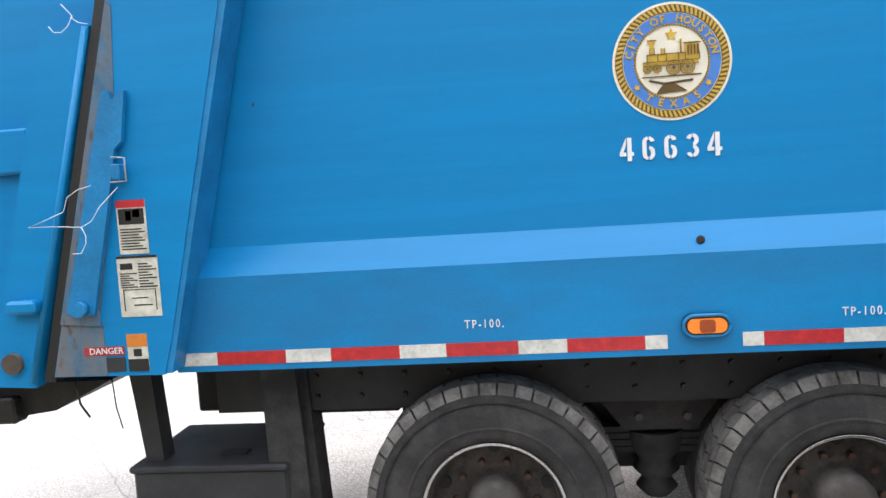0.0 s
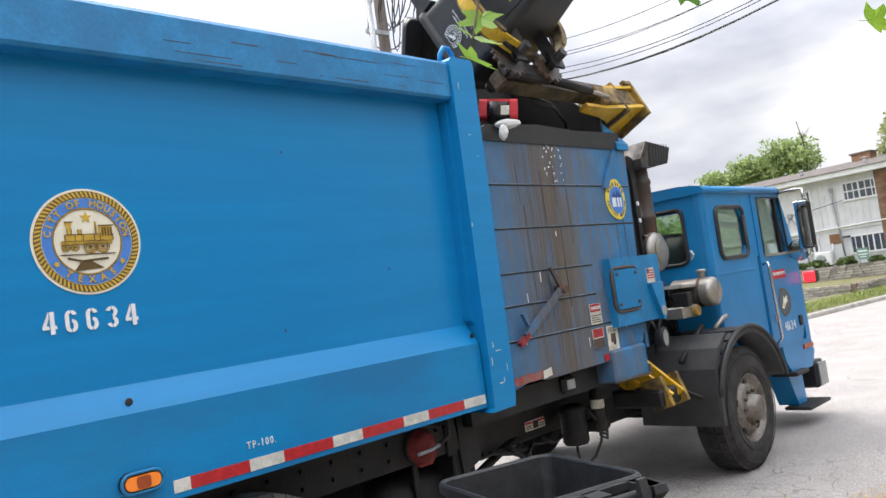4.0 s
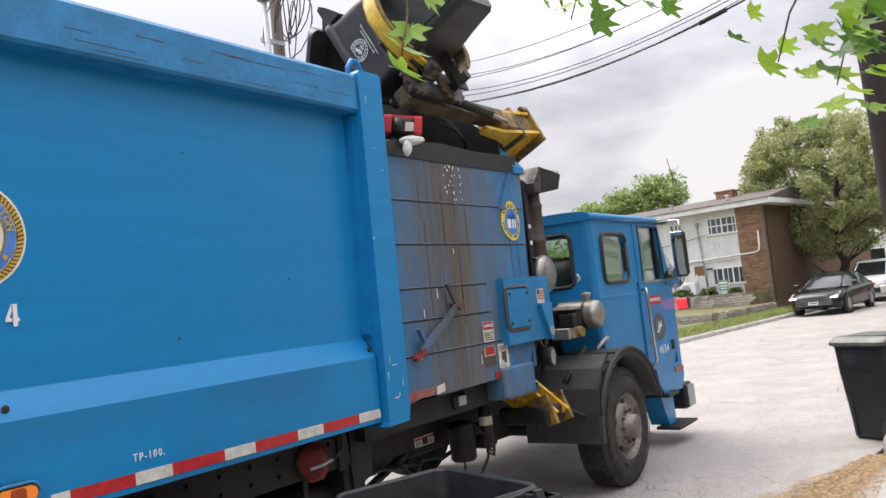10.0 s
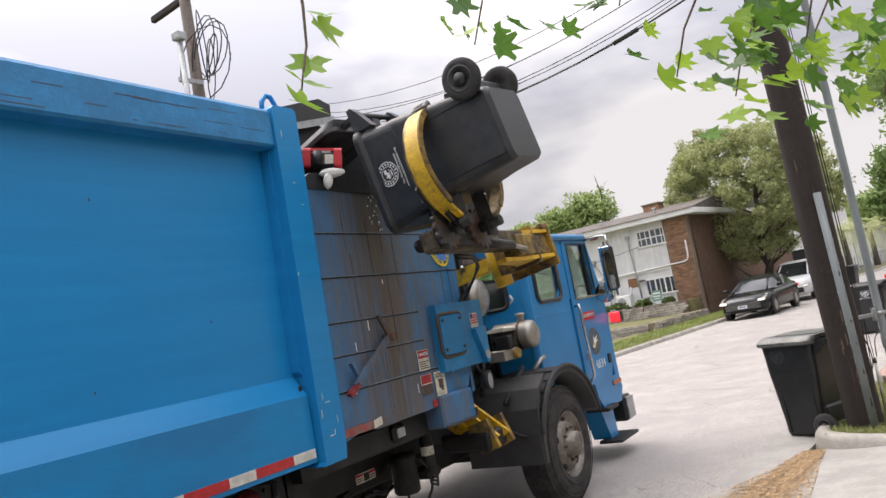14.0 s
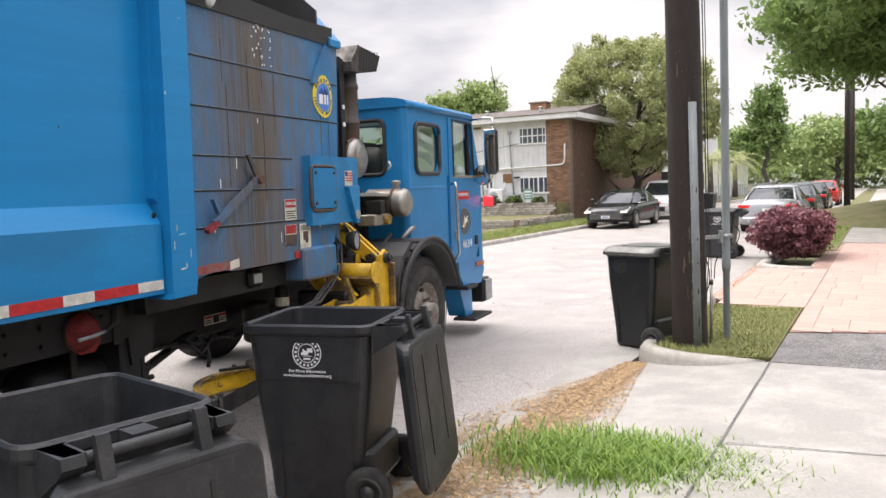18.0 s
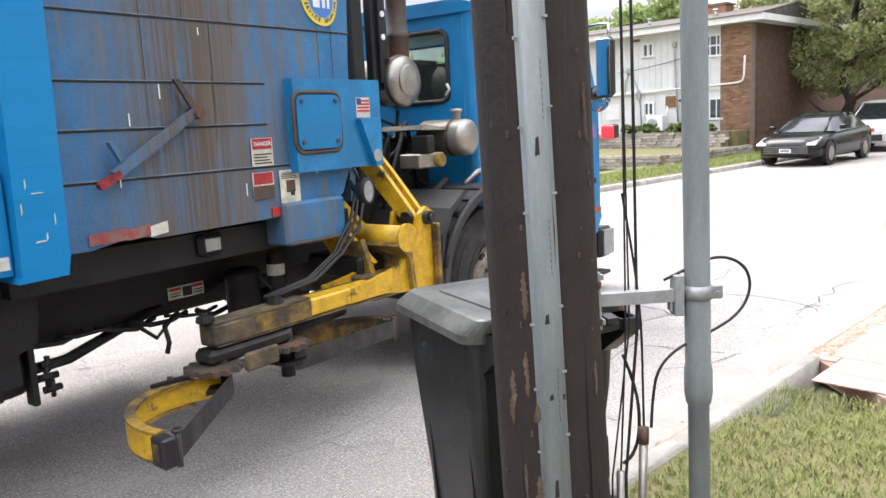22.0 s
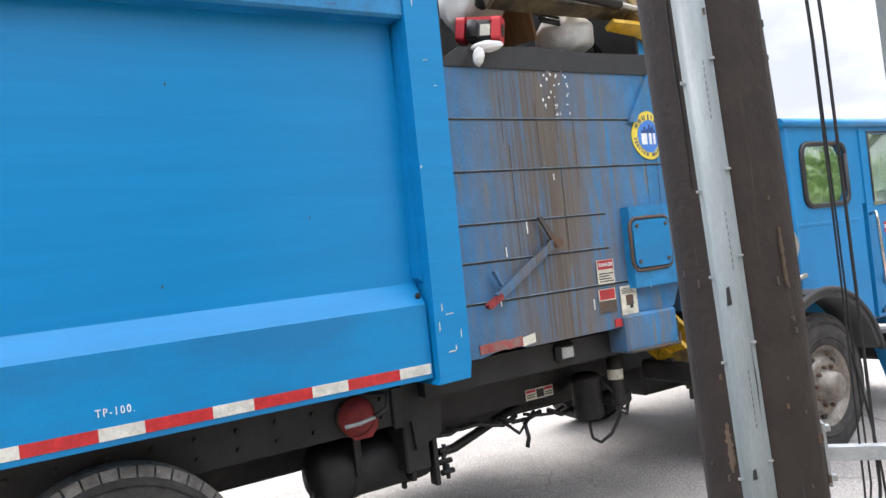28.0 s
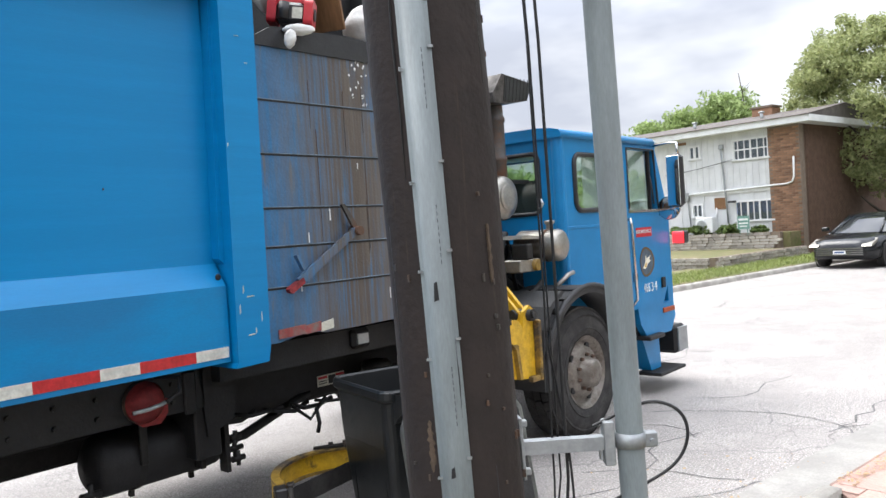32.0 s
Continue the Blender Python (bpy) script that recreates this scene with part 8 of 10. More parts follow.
# ---- house across the street ----
def house():
    """End wall faces along -u at u = 25.3; the front runs along the street at n = 10.1."""
    h = thing("apartment_house", "two-storey white boarded house with brick corner and shingle roof", "house", st(25.3, 10.1, 0.0))
    zt = 4.62
    part("end_wall", Shape().box(0.0, 0.2, 1.1, 9.5, 0.0, zt), SIDING, h)
    part("front_wall", Shape().box(0.3, 16.0, 0.0, 0.2, 0.0, zt), BRICKD, h)
    part("back_wall", Shape().box(0.2, 16.0, 9.3, 9.5, 0, zt), SIDING, h)
    part("far_wall", Shape().box(15.8, 16.0, 0, 9.5, 0, zt), BRICKD, h)
    pier = part("brick_pier", Shape().box(-0.06, 0.5, 0.0, 1.1, 0.0, zt), MORTAR, h, "tan brick corner")
    bme = Shape().box(-0.012, 0.012, 0.0, 0.205, 0.0, 0.062, 0.004).mesh("brick")
    bme.materials.append(BRICKM)
    z, row = 0.3, 0
    while z < zt - 0.1 and row < 68:
        off = 0.0 if row % 2 else -0.11
        for k in range(5):
            y = off + 0.219 * k
            if -0.02 <= y and y + 0.205 <= 1.12:
                ob = part("brick", bme, BRICKM, pier)
                ob.location = (-0.066, y, z)
        z += 0.073
        row += 1
    bd = Shape()
    for r in range(62):
        zz = 0.5 + 0.073 * r
        for k in range(20):
            x = 0.5 + 0.22 * k + (0.11 if r % 2 else 0)
            bd.box(x, x + 0.205, -0.01, 0.0, zz, zz + 0.06)
    tagged(part("brick_face", bd, BRICKD, h), kind="stuff")
    # battens on the siding
    for k in range(34):
        y = 1.25 + 0.245 * k
        part("batten", Shape().box(-0.02, 0.0, y, y + 0.045, 2.55, zt), SIDING, h)
        if k % 2 == 0:
            part("batten", Shape().box(-0.02, 0.0, y, y + 0.04, 0.9, 2.42), SIDING, h)
    part("band_board", Shape().box(-0.05, 0.0, 1.1, 9.5, 2.40, 2.55), TRIMW, h)
    part("fascia", Shape().box(-0.45, -0.38, -0.5, 10.0, zt - 0.02, zt + 0.2), TRIMW, h)
    part("fascia_front", Shape().box(-0.45, 16.4, -0.55, -0.48, zt - 0.02, zt + 0.2), TRIMW, h)
    part("soffit", Shape().box(-0.4, 16.3, -0.5, 10.0, zt - 0.02, zt + 0.01), TRIMW, h)
    roof = part("roof", Shape().prism([(-0.5, zt + 0.2), (16.4, zt + 0.2), (13.5, zt + 0.75), (2.6, zt + 0.75)], "y", -0.55, 10.05), SHINGLE, h, "low grey-brown shingle roof")
    rows = Shape()
    for k in range(14):
        f0 = k / 14
        x, z = -0.5 + 3.1 * f0, zt + 0.2 + 0.55 * f0
        rows.box(0, 0.3, -0.56, 10.06, 0, 0.02, 0, Matrix.Translation((x, 0, z)) @ Matrix.Rotation(radians(-10), 4, "Y"))
    tagged(part("roof_shingle", rows, SHINGLE, roof), kind="stuff")
    ch = part("chimney", Shape().box(2.2, 2.9, 2.0, 2.8, zt + 0.4, zt + 1.0, 0.02), BRICKM, roof)
    part("cap", Shape().box(2.15, 2.95, 1.95, 2.85, zt + 1.0, zt + 1.07), MORTAR, ch)
    for y in (1.6, 4.3, 7.9):
        part("roof_vent", Shape().cyl((0.6, y, zt + 0.3), (0.6, y, zt + 0.62), 0.06, 0.06, 10).box(0.52, 0.68, y - 0.09, y + 0.09, zt + 0.60, zt + 0.66, 0.02), GALV, roof)

    def window(y0, y1, z0, z1, cols, sash=True):
        w = part("window", Shape().box(-0.05, 0.02, y0 - 0.07, y0, z0 - 0.07, z1 + 0.07).box(-0.05, 0.02, y1, y1 + 0.07, z0 - 0.07, z1 + 0.07).box(-0.05, 0.02, y0, y1, z1, z1 + 0.07).box(-0.07, 0.02, y0 - 0.1, y1 + 0.1, z0 - 0.07, z0), TRIMW, h, "white framed sash window")
        # no room is built: a dark plate gives its dimness as colour
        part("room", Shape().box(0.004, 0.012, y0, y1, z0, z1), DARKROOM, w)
        for k in range(cols):
            a, b = y0 + (y1 - y0) * k / cols, y0 + (y1 - y0) * (k + 1) / cols
            part("pane", Shape().box(-0.012, -0.006, a + 0.03, b - 0.03, z0, z1), HOUSEGLASS, w)
            if k:
                part("mullion", Shape().box(-0.045, 0.0, a - 0.03, a + 0.03, z0, z1), TRIMW, w)
        if sash:
            part("meeting_rail", Shape().box(-0.03, 0.0, y0, y1, (z0 + z1) / 2 - 0.025, (z0 + z1) / 2 + 0.025), TRIMW, w)
        return w
    window(1.14, 2.40, 3.62, 4.27, 2)
    window(3.83, 4.20, 3.85, 4.25, 2, False)
    low = window(1.08, 2.42, 1.40, 2.05, 3, False)
    part("blind", Shape().box(-0.004, 0.0, 1.08, 2.42, 1.66, 2.05), BLIND, low)
    part("sheer", Shape().box(-0.0035, 0.0, 2.0, 2.42, 1.62, 1.70), BLIND, low)
    window(3.82, 4.17, 1.64, 2.04, 2, False)
    part("window", Shape().box(-0.03, 0.0, 5.3, 5.9, 1.5, 2.1), TRIMW, h, "white shuttered window")
    part("brown_panel", Shape().box(-0.03, 0.0, 2.80, 3.28, 1.85, 2.27), BROWNBOARD, h, "brown boarded opening")
    part("pipe", Shape().tube([(-0.08, 2.88, 4.15), (-0.08, 2.86, 3.6), (-0.08, 2.80, 2.5), (-0.1, 2.72, 1.3)], 0.035, 8), GALV, h)
    part("weather_head", Shape().box(-0.15, -0.02, 2.80, 2.96, 4.05, 4.22, 0.02), GALV, h)
    part("pipe", Shape().tube([(-0.08, 9.0, 2.34), (-0.08, 0.45, 2.58), (-0.10, 0.28, 2.64), (-0.10, 0.22, 2.80), (-0.10, 0.2, 3.5)], 0.035, 8), TRIMW, h)
    part("meter_box", Shape().box(-0.14, 0.0, 4.70, 4.90, 3.22, 3.44, 0.02), GALV, h)
    part("junction_box", Shape().box(-0.14, 0.0, 4.30, 4.50, 2.22, 2.55, 0.02), GALV, h)
    part("pipe", Shape().tube([(-0.05, 4.78, 3.25), (-0.05, 4.60, 2.95), (-0.05, 4.45, 2.6), (-0.05, 4.38, 2.3), (-0.05, 4.30, 1.2)], 0.022, 6), GALV, h)
    part("pipe", Shape().tube([(-0.05, 4.82, 3.25), (-0.05, 4.98, 2.95), (-0.05, 5.02, 2.4)], 0.022, 6), GALV, h)
    part("service_wire", Shape().tube([(-0.06, 5.3, 3.30), (-0.10, 4.7, 3.33), (-0.12, 3.8, 3.42), (-0.12, 2.4, 3.62)], 0.012, 5), CABLE, h)
    part("floodlight", Shape().box(-0.22, -0.08, 2.38, 2.66, 2.05, 2.13, 0.02), BLACKPLASTIC, h)
    part("vent_grille", Shape().box(-0.03, 0.0, 4.35, 4.75, 4.40, 4.50), BROWNBOARD, h)
    cool = part("cooler", Shape().box(-0.65, -0.25, 3.05, 3.75, 1.0, 1.58, 0.03), TRIMW, h, "white outdoor air-conditioner")
    part("fan_guard", Shape().lathe([(0.20, 0.0), (0.20, -0.015), (0.16, -0.02), (0.05, -0.02), (0.001, -0.02)], (-0.655, 3.48, 1.29), "x", 24), GALV, cool)
    part("hose", Shape().tube([(-0.2, 3.2, 1.5), (-0.12, 3.14, 1.75), (-0.05, 3.2, 1.9)], 0.03, 7), TRIMW, cool)
    sg = part("yard_sign", Shape().box(-1.32, -1.30, 1.28, 1.70, 1.10, 1.56).box(-1.32, -1.30, 1.34, 1.36, 0.9, 1.12).box(-1.32, -1.30, 1.62, 1.64, 0.9, 1.12), SIGNGREEN, h, "small green yard sign")
    part("sign_print", Shape().box(-1.325, -1.32, 1.32, 1.66, 1.40, 1.47).box(-1.325, -1.32, 1.32, 1.66, 1.28, 1.33).box(-1.325, -1.32, 1.36, 1.62, 1.18, 1.22), WHITE_P, sg)


house()


def retaining_wall():
    """Rough painted stones in courses: a wall below the house end, and a lower terrace before it."""
    w = thing("retaining_wall", "rough painted stone retaining wall in two tiers below the house", "stone wall", st(0, 0, 0))
    part("core", Shape().box(24.24, 24.5, 10.45, 20.0, 0.0, 0.95).box(18.94, 24.9, 9.80, 10.0, 0.0, 0.44).box(18.94, 19.2, 10.0, 20.0, 0.0, 0.42), MORTAR, w)
    part("yard_fill", Shape().box(24.45, 25.4, 10.2, 22.0, 0.0, 0.93).box(19.1, 24.3, 9.95, 22.0, 0.0, 0.40), LAWN, w)
    rnd = random.Random(11)
    shapes = []
    for k in range(8):
        s = Shape()
        l, hgt = rnd.uniform(0.20, 0.42), 0.098
        pts = [(0, 0.01), (l * 0.5, 0.0), (l - 0.015, 0.008), (l, hgt * 0.5), (l - 0.012, hgt - 0.008), (l * 0.45, hgt), (0.01, hgt - 0.010), (-0.004, hgt * 0.5)]
        s.prism(pts, "y", -0.04 - rnd.uniform(0, 0.03), 0.03)
        me = s.mesh("stone")
        me.materials.append(STONEW)
        shapes.append((me, l))
    for face, u0, n0, length, z0, rows in (("end", 24.23, 20.0, 9.55, 0.02, 9), ("side", 18.94, 9.79, 5.9, 0.02, 4), ("end", 18.93, 16.0, 6.2, 0.02, 4)):
        for r in range(rows):
            q = rnd.uniform(0, 0.2)
            while q < length - 0.3:
                me, l = rnd.choice(shapes)
                ob = part("stone", me, STONEW, w)
                z = z0 + 0.104 * r
                if face == "side":
                    ob.location = (u0 + q, n0 + rnd.uniform(-0.015, 0.015), z)
                else:
                    ob.location = (u0 + rnd.uniform(-0.015, 0.015), n0 - q, z)
                    ob.rotation_euler = (0, 0, radians(-90))
                q += l + 0.012


retaining_wall()


# ---- foliage ----
def leaves(name, n, centre, size, material, parent, leaf=0.1, seed=1, clumps=24, hollow=0.55, up=0.3, tuft=1.0):
    """Many small leaf blades gathered in clumps inside an ellipsoid, with gaps between."""
    rs = np.random.RandomState(seed)
    cl = rs.normal(size=(clumps, 3))
    cl /= np.linalg.norm(cl, axis=1)[:, None]
    cl *= (hollow + (1 - hollow) * rs.rand(clumps, 1)) * 0.86
    k = rs.randint(0, clumps, n)
    d = rs.normal(size=(n, 3))
    d /= np.linalg.norm(d, axis=1)[:, None]
    rad = (0.12 + 0.16 * rs.rand(clumps))[k][:, None] * np.sqrt(rs.rand(n, 1)) * 1.6 * tuft
    p = (cl[k] + d * rad) * np.array(size) + np.array(centre)
    a = rs.normal(size=(n, 3))
    a[:, 2] += up
    a /= np.linalg.norm(a, axis=1)[:, None]
    b = np.cross(a, rs.normal(size=(n, 3)))
    b /= np.linalg.norm(b, axis=1)[:, None]
    s = leaf * (0.6 + 0.8 * rs.rand(n, 1))
    v = np.stack([p - a * s, p + b * s * 0.45, p + a * s, p - b * s * 0.45], 1).reshape(-1, 3)
    me = bpy.data.meshes.new(name)
    me.vertices.add(4 * n)
    me.vertices.foreach_set("co", v.astype(np.float32).ravel())
    me.loops.add(4 * n)
    me.loops.foreach_set("vertex_index", np.arange(4 * n, dtype=np.int32))
    me.polygons.add(n)
    me.polygons.foreach_set("loop_start", np.arange(0, 4 * n, 4, dtype=np.int32))
    me.update(calc_edges=True)
    me.materials.append(material)
    return part(name, me, material, parent)


def limbs(base, top, r, seed, spread, n=9, start=0.35):
    rnd = random.Random(seed)
    s = Shape()
    base, top = Vector(base), Vector(top)
    pts, rr = [], []
    for i in range(9):
        t = i / 8
        p = base.lerp(top, t) + Vector((rnd.uniform(-1, 1), rnd.uniform(-1, 1), 0)) * 0.03 * (top - base).length * (t > 0)
        pts.append(p)
        rr.append(r * (1.25 if i == 0 else 1.0) * (1 - 0.75 * t))
    s.tube(pts, rr, 10)
    for k in range(n):
        t = start + (0.95 - start) * k / n
        p = pts[int(t * 8)]
        a = rnd.uniform(0, 6.28)
        q = [p]
        ln = spread * rnd.uniform(0.5, 1.0)
        for i in range(1, 5):
            q.append(p + Vector((math.cos(a + 0.15 * i) * ln * i / 4, math.sin(a + 0.15 * i) * ln * i / 4, ln * 0.16 * i + rnd.uniform(-0.05, 0.05) * ln)))
        s.tube(q, [r * 0.42 * (1 - t * 0.5) * (1 - 0.2 * i) for i in range(5)], 7)
    return s


def tree(name, label, m, height, crowns, material, n, leaf, trunk_r, seed, trunk_h=None, spread=2.0, lean=(0, 0)):
    t = thing(name, label, "tree", m)
    part("trunk", limbs((0, 0, -0.1), (lean[0], lean[1], trunk_h or height * 0.75), trunk_r, seed, spread), BARK, t)
    tot = sum(c[1][0] * c[1][1] * c[1][2] for c in crowns)
    for i, (c, s) in enumerate(crowns):
        leaves("crown", max(400, int(n * s[0] * s[1] * s[2] / tot)), c, s, material, t, leaf, seed * 10 + i, 60, 0.3)
    return t


broad = thing("tree", "broad feathery green tree in front of the brick house", "tree", st(30.0, 8.61, 0.15))
part("trunk", limbs((0, 0, 0), (0, -0.3, 6.4), 0.24, 3, 3.0, 16, 0.2), BARK, broad)
for n, centre, size, seed, clumps, hollow, tuft in ((36000, (0.0, 0.2, 5.3), (3.0, 4.5, 3.5), 3, 150, 0.55, 0.42), (24000, (0.0, 0.1, 5.2), (3.3, 4.9, 3.9), 4, 170, 0.85, 0.26), (9000, (0.0, 1.6, 7.2), (2.0, 2.3, 1.9), 5, 60, 0.4, 0.5), (14000, (-0.5, 3.1, 3.7), (2.2, 2.0, 2.2), 6, 60, 0.4, 0.5), (7000, (-0.2, -2.4, 4.2), (2.0, 2.2, 2.0), 7, 50, 0.4, 0.5)):
    leaves("foliage", n, centre, size, TREE_A, broad, 0.080, seed, clumps, hollow, 0.3, tuft)
tree("tree", "pale green tree beyond the house roof", st(62, 36, 0), 13, [((0, -3.2, 10.3), (3, 2.6, 2.3)), ((0, 0.2, 9.6), (3.5, 3.0, 2.0)), ((0, 3.6, 9.0), (3.5, 3.0, 1.9)), ((0, 6.6, 8.2), (3.5, 2.6, 1.8))], TREE_B, 20000, 0.2, 0.3, 5, 9.5, 2.6)
dead = thing("tree", "thin bare treetop beyond the house roof", "tree", st(62, 31.6, 0))
part("trunk", limbs((0, 0, 0), (0, 0, 13.6), 0.13, 15, 1.3, 16, 0.6), BARK, dead)
tree("tree", "old live oak with a thick trunk on the raised lawn", Matrix.Translation((31.5, -9.25, 1.05)), 9, [((0, 3.2, 5.6), (4.6, 3.4, 2.0)), ((0.5, -1.5, 5.9), (4.5, 3.8, 2.6)), ((-3.5, 4.6, 5.4), (3.4, 2.2, 1.7)), ((-5.5, 1.3, 6.0), (4.4, 4.2, 2.2)), ((-11.0, 0.8, 6.2), (4.4, 3.4, 2.0)), ((2.0, -4.5, 4.6), (3.0, 3.0, 2.4)), ((-2.0, 1.0, 4.8), (4.5, 3.5, 1.3)), ((-8.5, 4.4, 5.6), (2.6, 2.0, 1.3))], TREE_C, 110000, 0.12, 0.55, 7, 5.5, 5.0)
mound = part("lawn_mound", Shape().lathe([(0.3, 1.18), (2.0, 1.05), (5.0, 0.72), (8.0, 0.2), (8.4, 0.02)], (32.0, -11.4, 0.0), "z", 40), LAWN)
tagged(mound, "low grassy rise under the old oak", "lawn", kind="structure")
tree("tree", "far green tree along the street", st(75, -8, 0), 11, [((0, 0, 7), (5, 5, 4)), ((0, 6, 6), (4, 4, 3))], TREE_C, 9000, 0.3, 0.4, 8, 6, 3)
tree("tree", "far green tree along the street", st(95, 3, 0), 11, [((0, 0, 6), (5, 7, 4)), ((0, 9, 5.5), (4, 6, 3.5)), ((0, -8, 6), (4, 6, 4))], TREE_B, 11000, 0.35, 0.4, 9, 6, 3)
tree("tree", "tall thin pine far down the street", st(80, 9, 0), 13, [((0, 0, 9), (2.4, 2.4, 3)), ((0, 0, 6), (3, 3, 2))], TREE_C, 5000, 0.3, 0.3, 10, 11, 2)


def palm(m):
    p = thing("palm_tree", "short grey-green palm with drooping fronds", "palm tree", m)
    part("trunk", Shape().tube([(0, 0, 0), (0.05, 0, 1.2), (0.0, 0.05, 2.6)], [0.22, 0.17, 0.16], 12), BARK, p)
    rnd = random.Random(21)
    for k in range(26):
        a, up = rnd.uniform(0, 6.28), rnd.uniform(-0.2, 1.3)
        s = Shape()
        pts = [Vector((math.cos(a) * r, math.sin(a) * r, 2.6 + up * r - 0.42 * r * r)) for r in (0.1, 0.5, 0.9, 1.3, 1.7, 2.0)]
        side = Vector((-math.sin(a), math.cos(a), 0))
        for i in range(5):
            for f in range(4):
                q = pts[i].lerp(pts[i + 1], f / 4)
                d = (pts[i + 1] - pts[i]).normalized()
                for sg in (-1, 1):
                    e = q + side * sg * 0.34 + d * 0.3 - Vector((0, 0, 0.12))
                    s.add([q, q + d * 0.05, e], [(0, 1, 2)])
        part("frond", s, TREE_A, p)


palm(st(44, 7.7, 0.4))
palm(st(52, 7.5, 0.4))


def hedge():
    h = thing("hedge", "trimmed burgundy loropetalum hedge by the walk", "hedge", st(9.1, -0.45, 0.12))
    part("stems", limbs((0, 0, 0), (0, 0, 0.7), 0.03, 4, 0.6, 14, 0.1), BARK, h)
    leaves("foliage", 9000, (0.1, 0, 0.52), (0.95, 0.72, 0.50), HEDGE, h, 0.045, 41, 60, 0.7)
    for k, (x, y) in enumerate(((-0.45, -0.35), (-0.45, 0.35), (0.6, -0.35), (0.6, 0.35))):
        leaves("foliage", 4000, (x, y, 0.52), (0.55, 0.45, 0.46), HEDGE, h, 0.042, 42 + k, 50, 0.5, 0.3, 0.7)


hedge()
bs = thing("shrub", "round green shrub beside the lawn", "shrub", st(12.5, -4.1, 0.1))
leaves("foliage", 4500, (0, 0, 0.5), (0.9, 0.9, 0.5), BUSH, bs, 0.06, 44, 40, 0.6)
for k, (u, n, z, s) in enumerate(((24.75, 12.6, 0.93, 0.42), (24.8, 13.7, 0.93, 0.5), (24.8, 14.6, 0.93, 0.42), (24.7, 11.4, 0.93, 0.3))):
    b = thing("shrub", "ragged garden shrub above the stone wall", "shrub", st(u, n, z), "shrubs above the wall")
    leaves("foliage", 1500, (0, 0, s * 0.35), (s, s, s * 0.45), BUSH, b, 0.07, 50 + k, 20, 0.5)


def blades(name, pts, h, material, label, seed=1, wide=0.005, lean=0.5):
    """Single grass blades over an area, bent at half height."""
    rs = np.random.RandomState(seed)
    n = len(pts)
    a = rs.rand(n) * 6.283
    hh = h * (0.45 + 0.8 * rs.rand(n))
    d = np.stack([np.cos(a), np.sin(a), np.zeros(n)], 1)
    s = np.stack([-np.sin(a), np.cos(a), np.zeros(n)], 1) * wide
    p = np.array(pts)
    m = p + d * (hh * lean * 0.3)[:, None] + np.array([0, 0, 1.0]) * (hh * 0.6)[:, None]
    t = p + d * (hh * lean)[:, None] + np.array([0, 0, 1.0]) * hh[:, None]
    v = np.stack([p - s, p + s, m + s * 0.8, m - s * 0.8, t], 1).reshape(-1, 3)
    fs = []
    for i in range(n):
        k = 5 * i
        fs += [(k, k + 1, k + 2, k + 3), (k + 3, k + 2, k + 4)]
    me = bpy.data.meshes.new(name)
    me.from_pydata(v.tolist(), [], fs)
    ob = part(name, me, material)
    me.materials.append(material) if not me.materials else None
    ob.matrix_basis = STREET.copy()
    return tagged(ob, label, "grass", kind="stuff")


rs = np.random.RandomState(3)


def scatter(n, u0, u1, n0, n1, z):
    return np.stack([u0 + (u1 - u0) * rs.rand(n), n0 + (n1 - n0) * rs.rand(n), np.full(n, z)], 1)


c = rs.normal(size=(6000, 2)) * np.array([0.21, 0.36]) + np.array([-3.05, -0.72])
blades("grass_clump", np.c_[c, np.full(len(c), 0.06)], 0.085, GRASS, "lush green grass clump growing at the drive's edge", 5, 0.0045, 0.9)
blades("strip_grass", scatter(11000, -0.3, 2.5, -1.18, -0.16, 0.122), 0.045, DRYGRASS, "short patchy grass round the pole", 6, 0.003, 0.9)
blades("verge_grass", scatter(9000, 10.6, 26, 8.1, 9.75, 0.12), 0.10, VERGE, "rough grass below the stone wall", 7, 0.008, 0.6)
blades("lawn_grass", scatter(7000, 3.3, 24, -6.5, -2.7, 0.13), 0.06, GRASS, "lawn grass beside the walk", 8, 0.008, 0.6)
blades("verge_grass", scatter(3000, 10.7, 30, -1.1, -0.2, 0.13), 0.08, GRASS, "grass verge beside the kerb", 9, 0.008, 0.6)


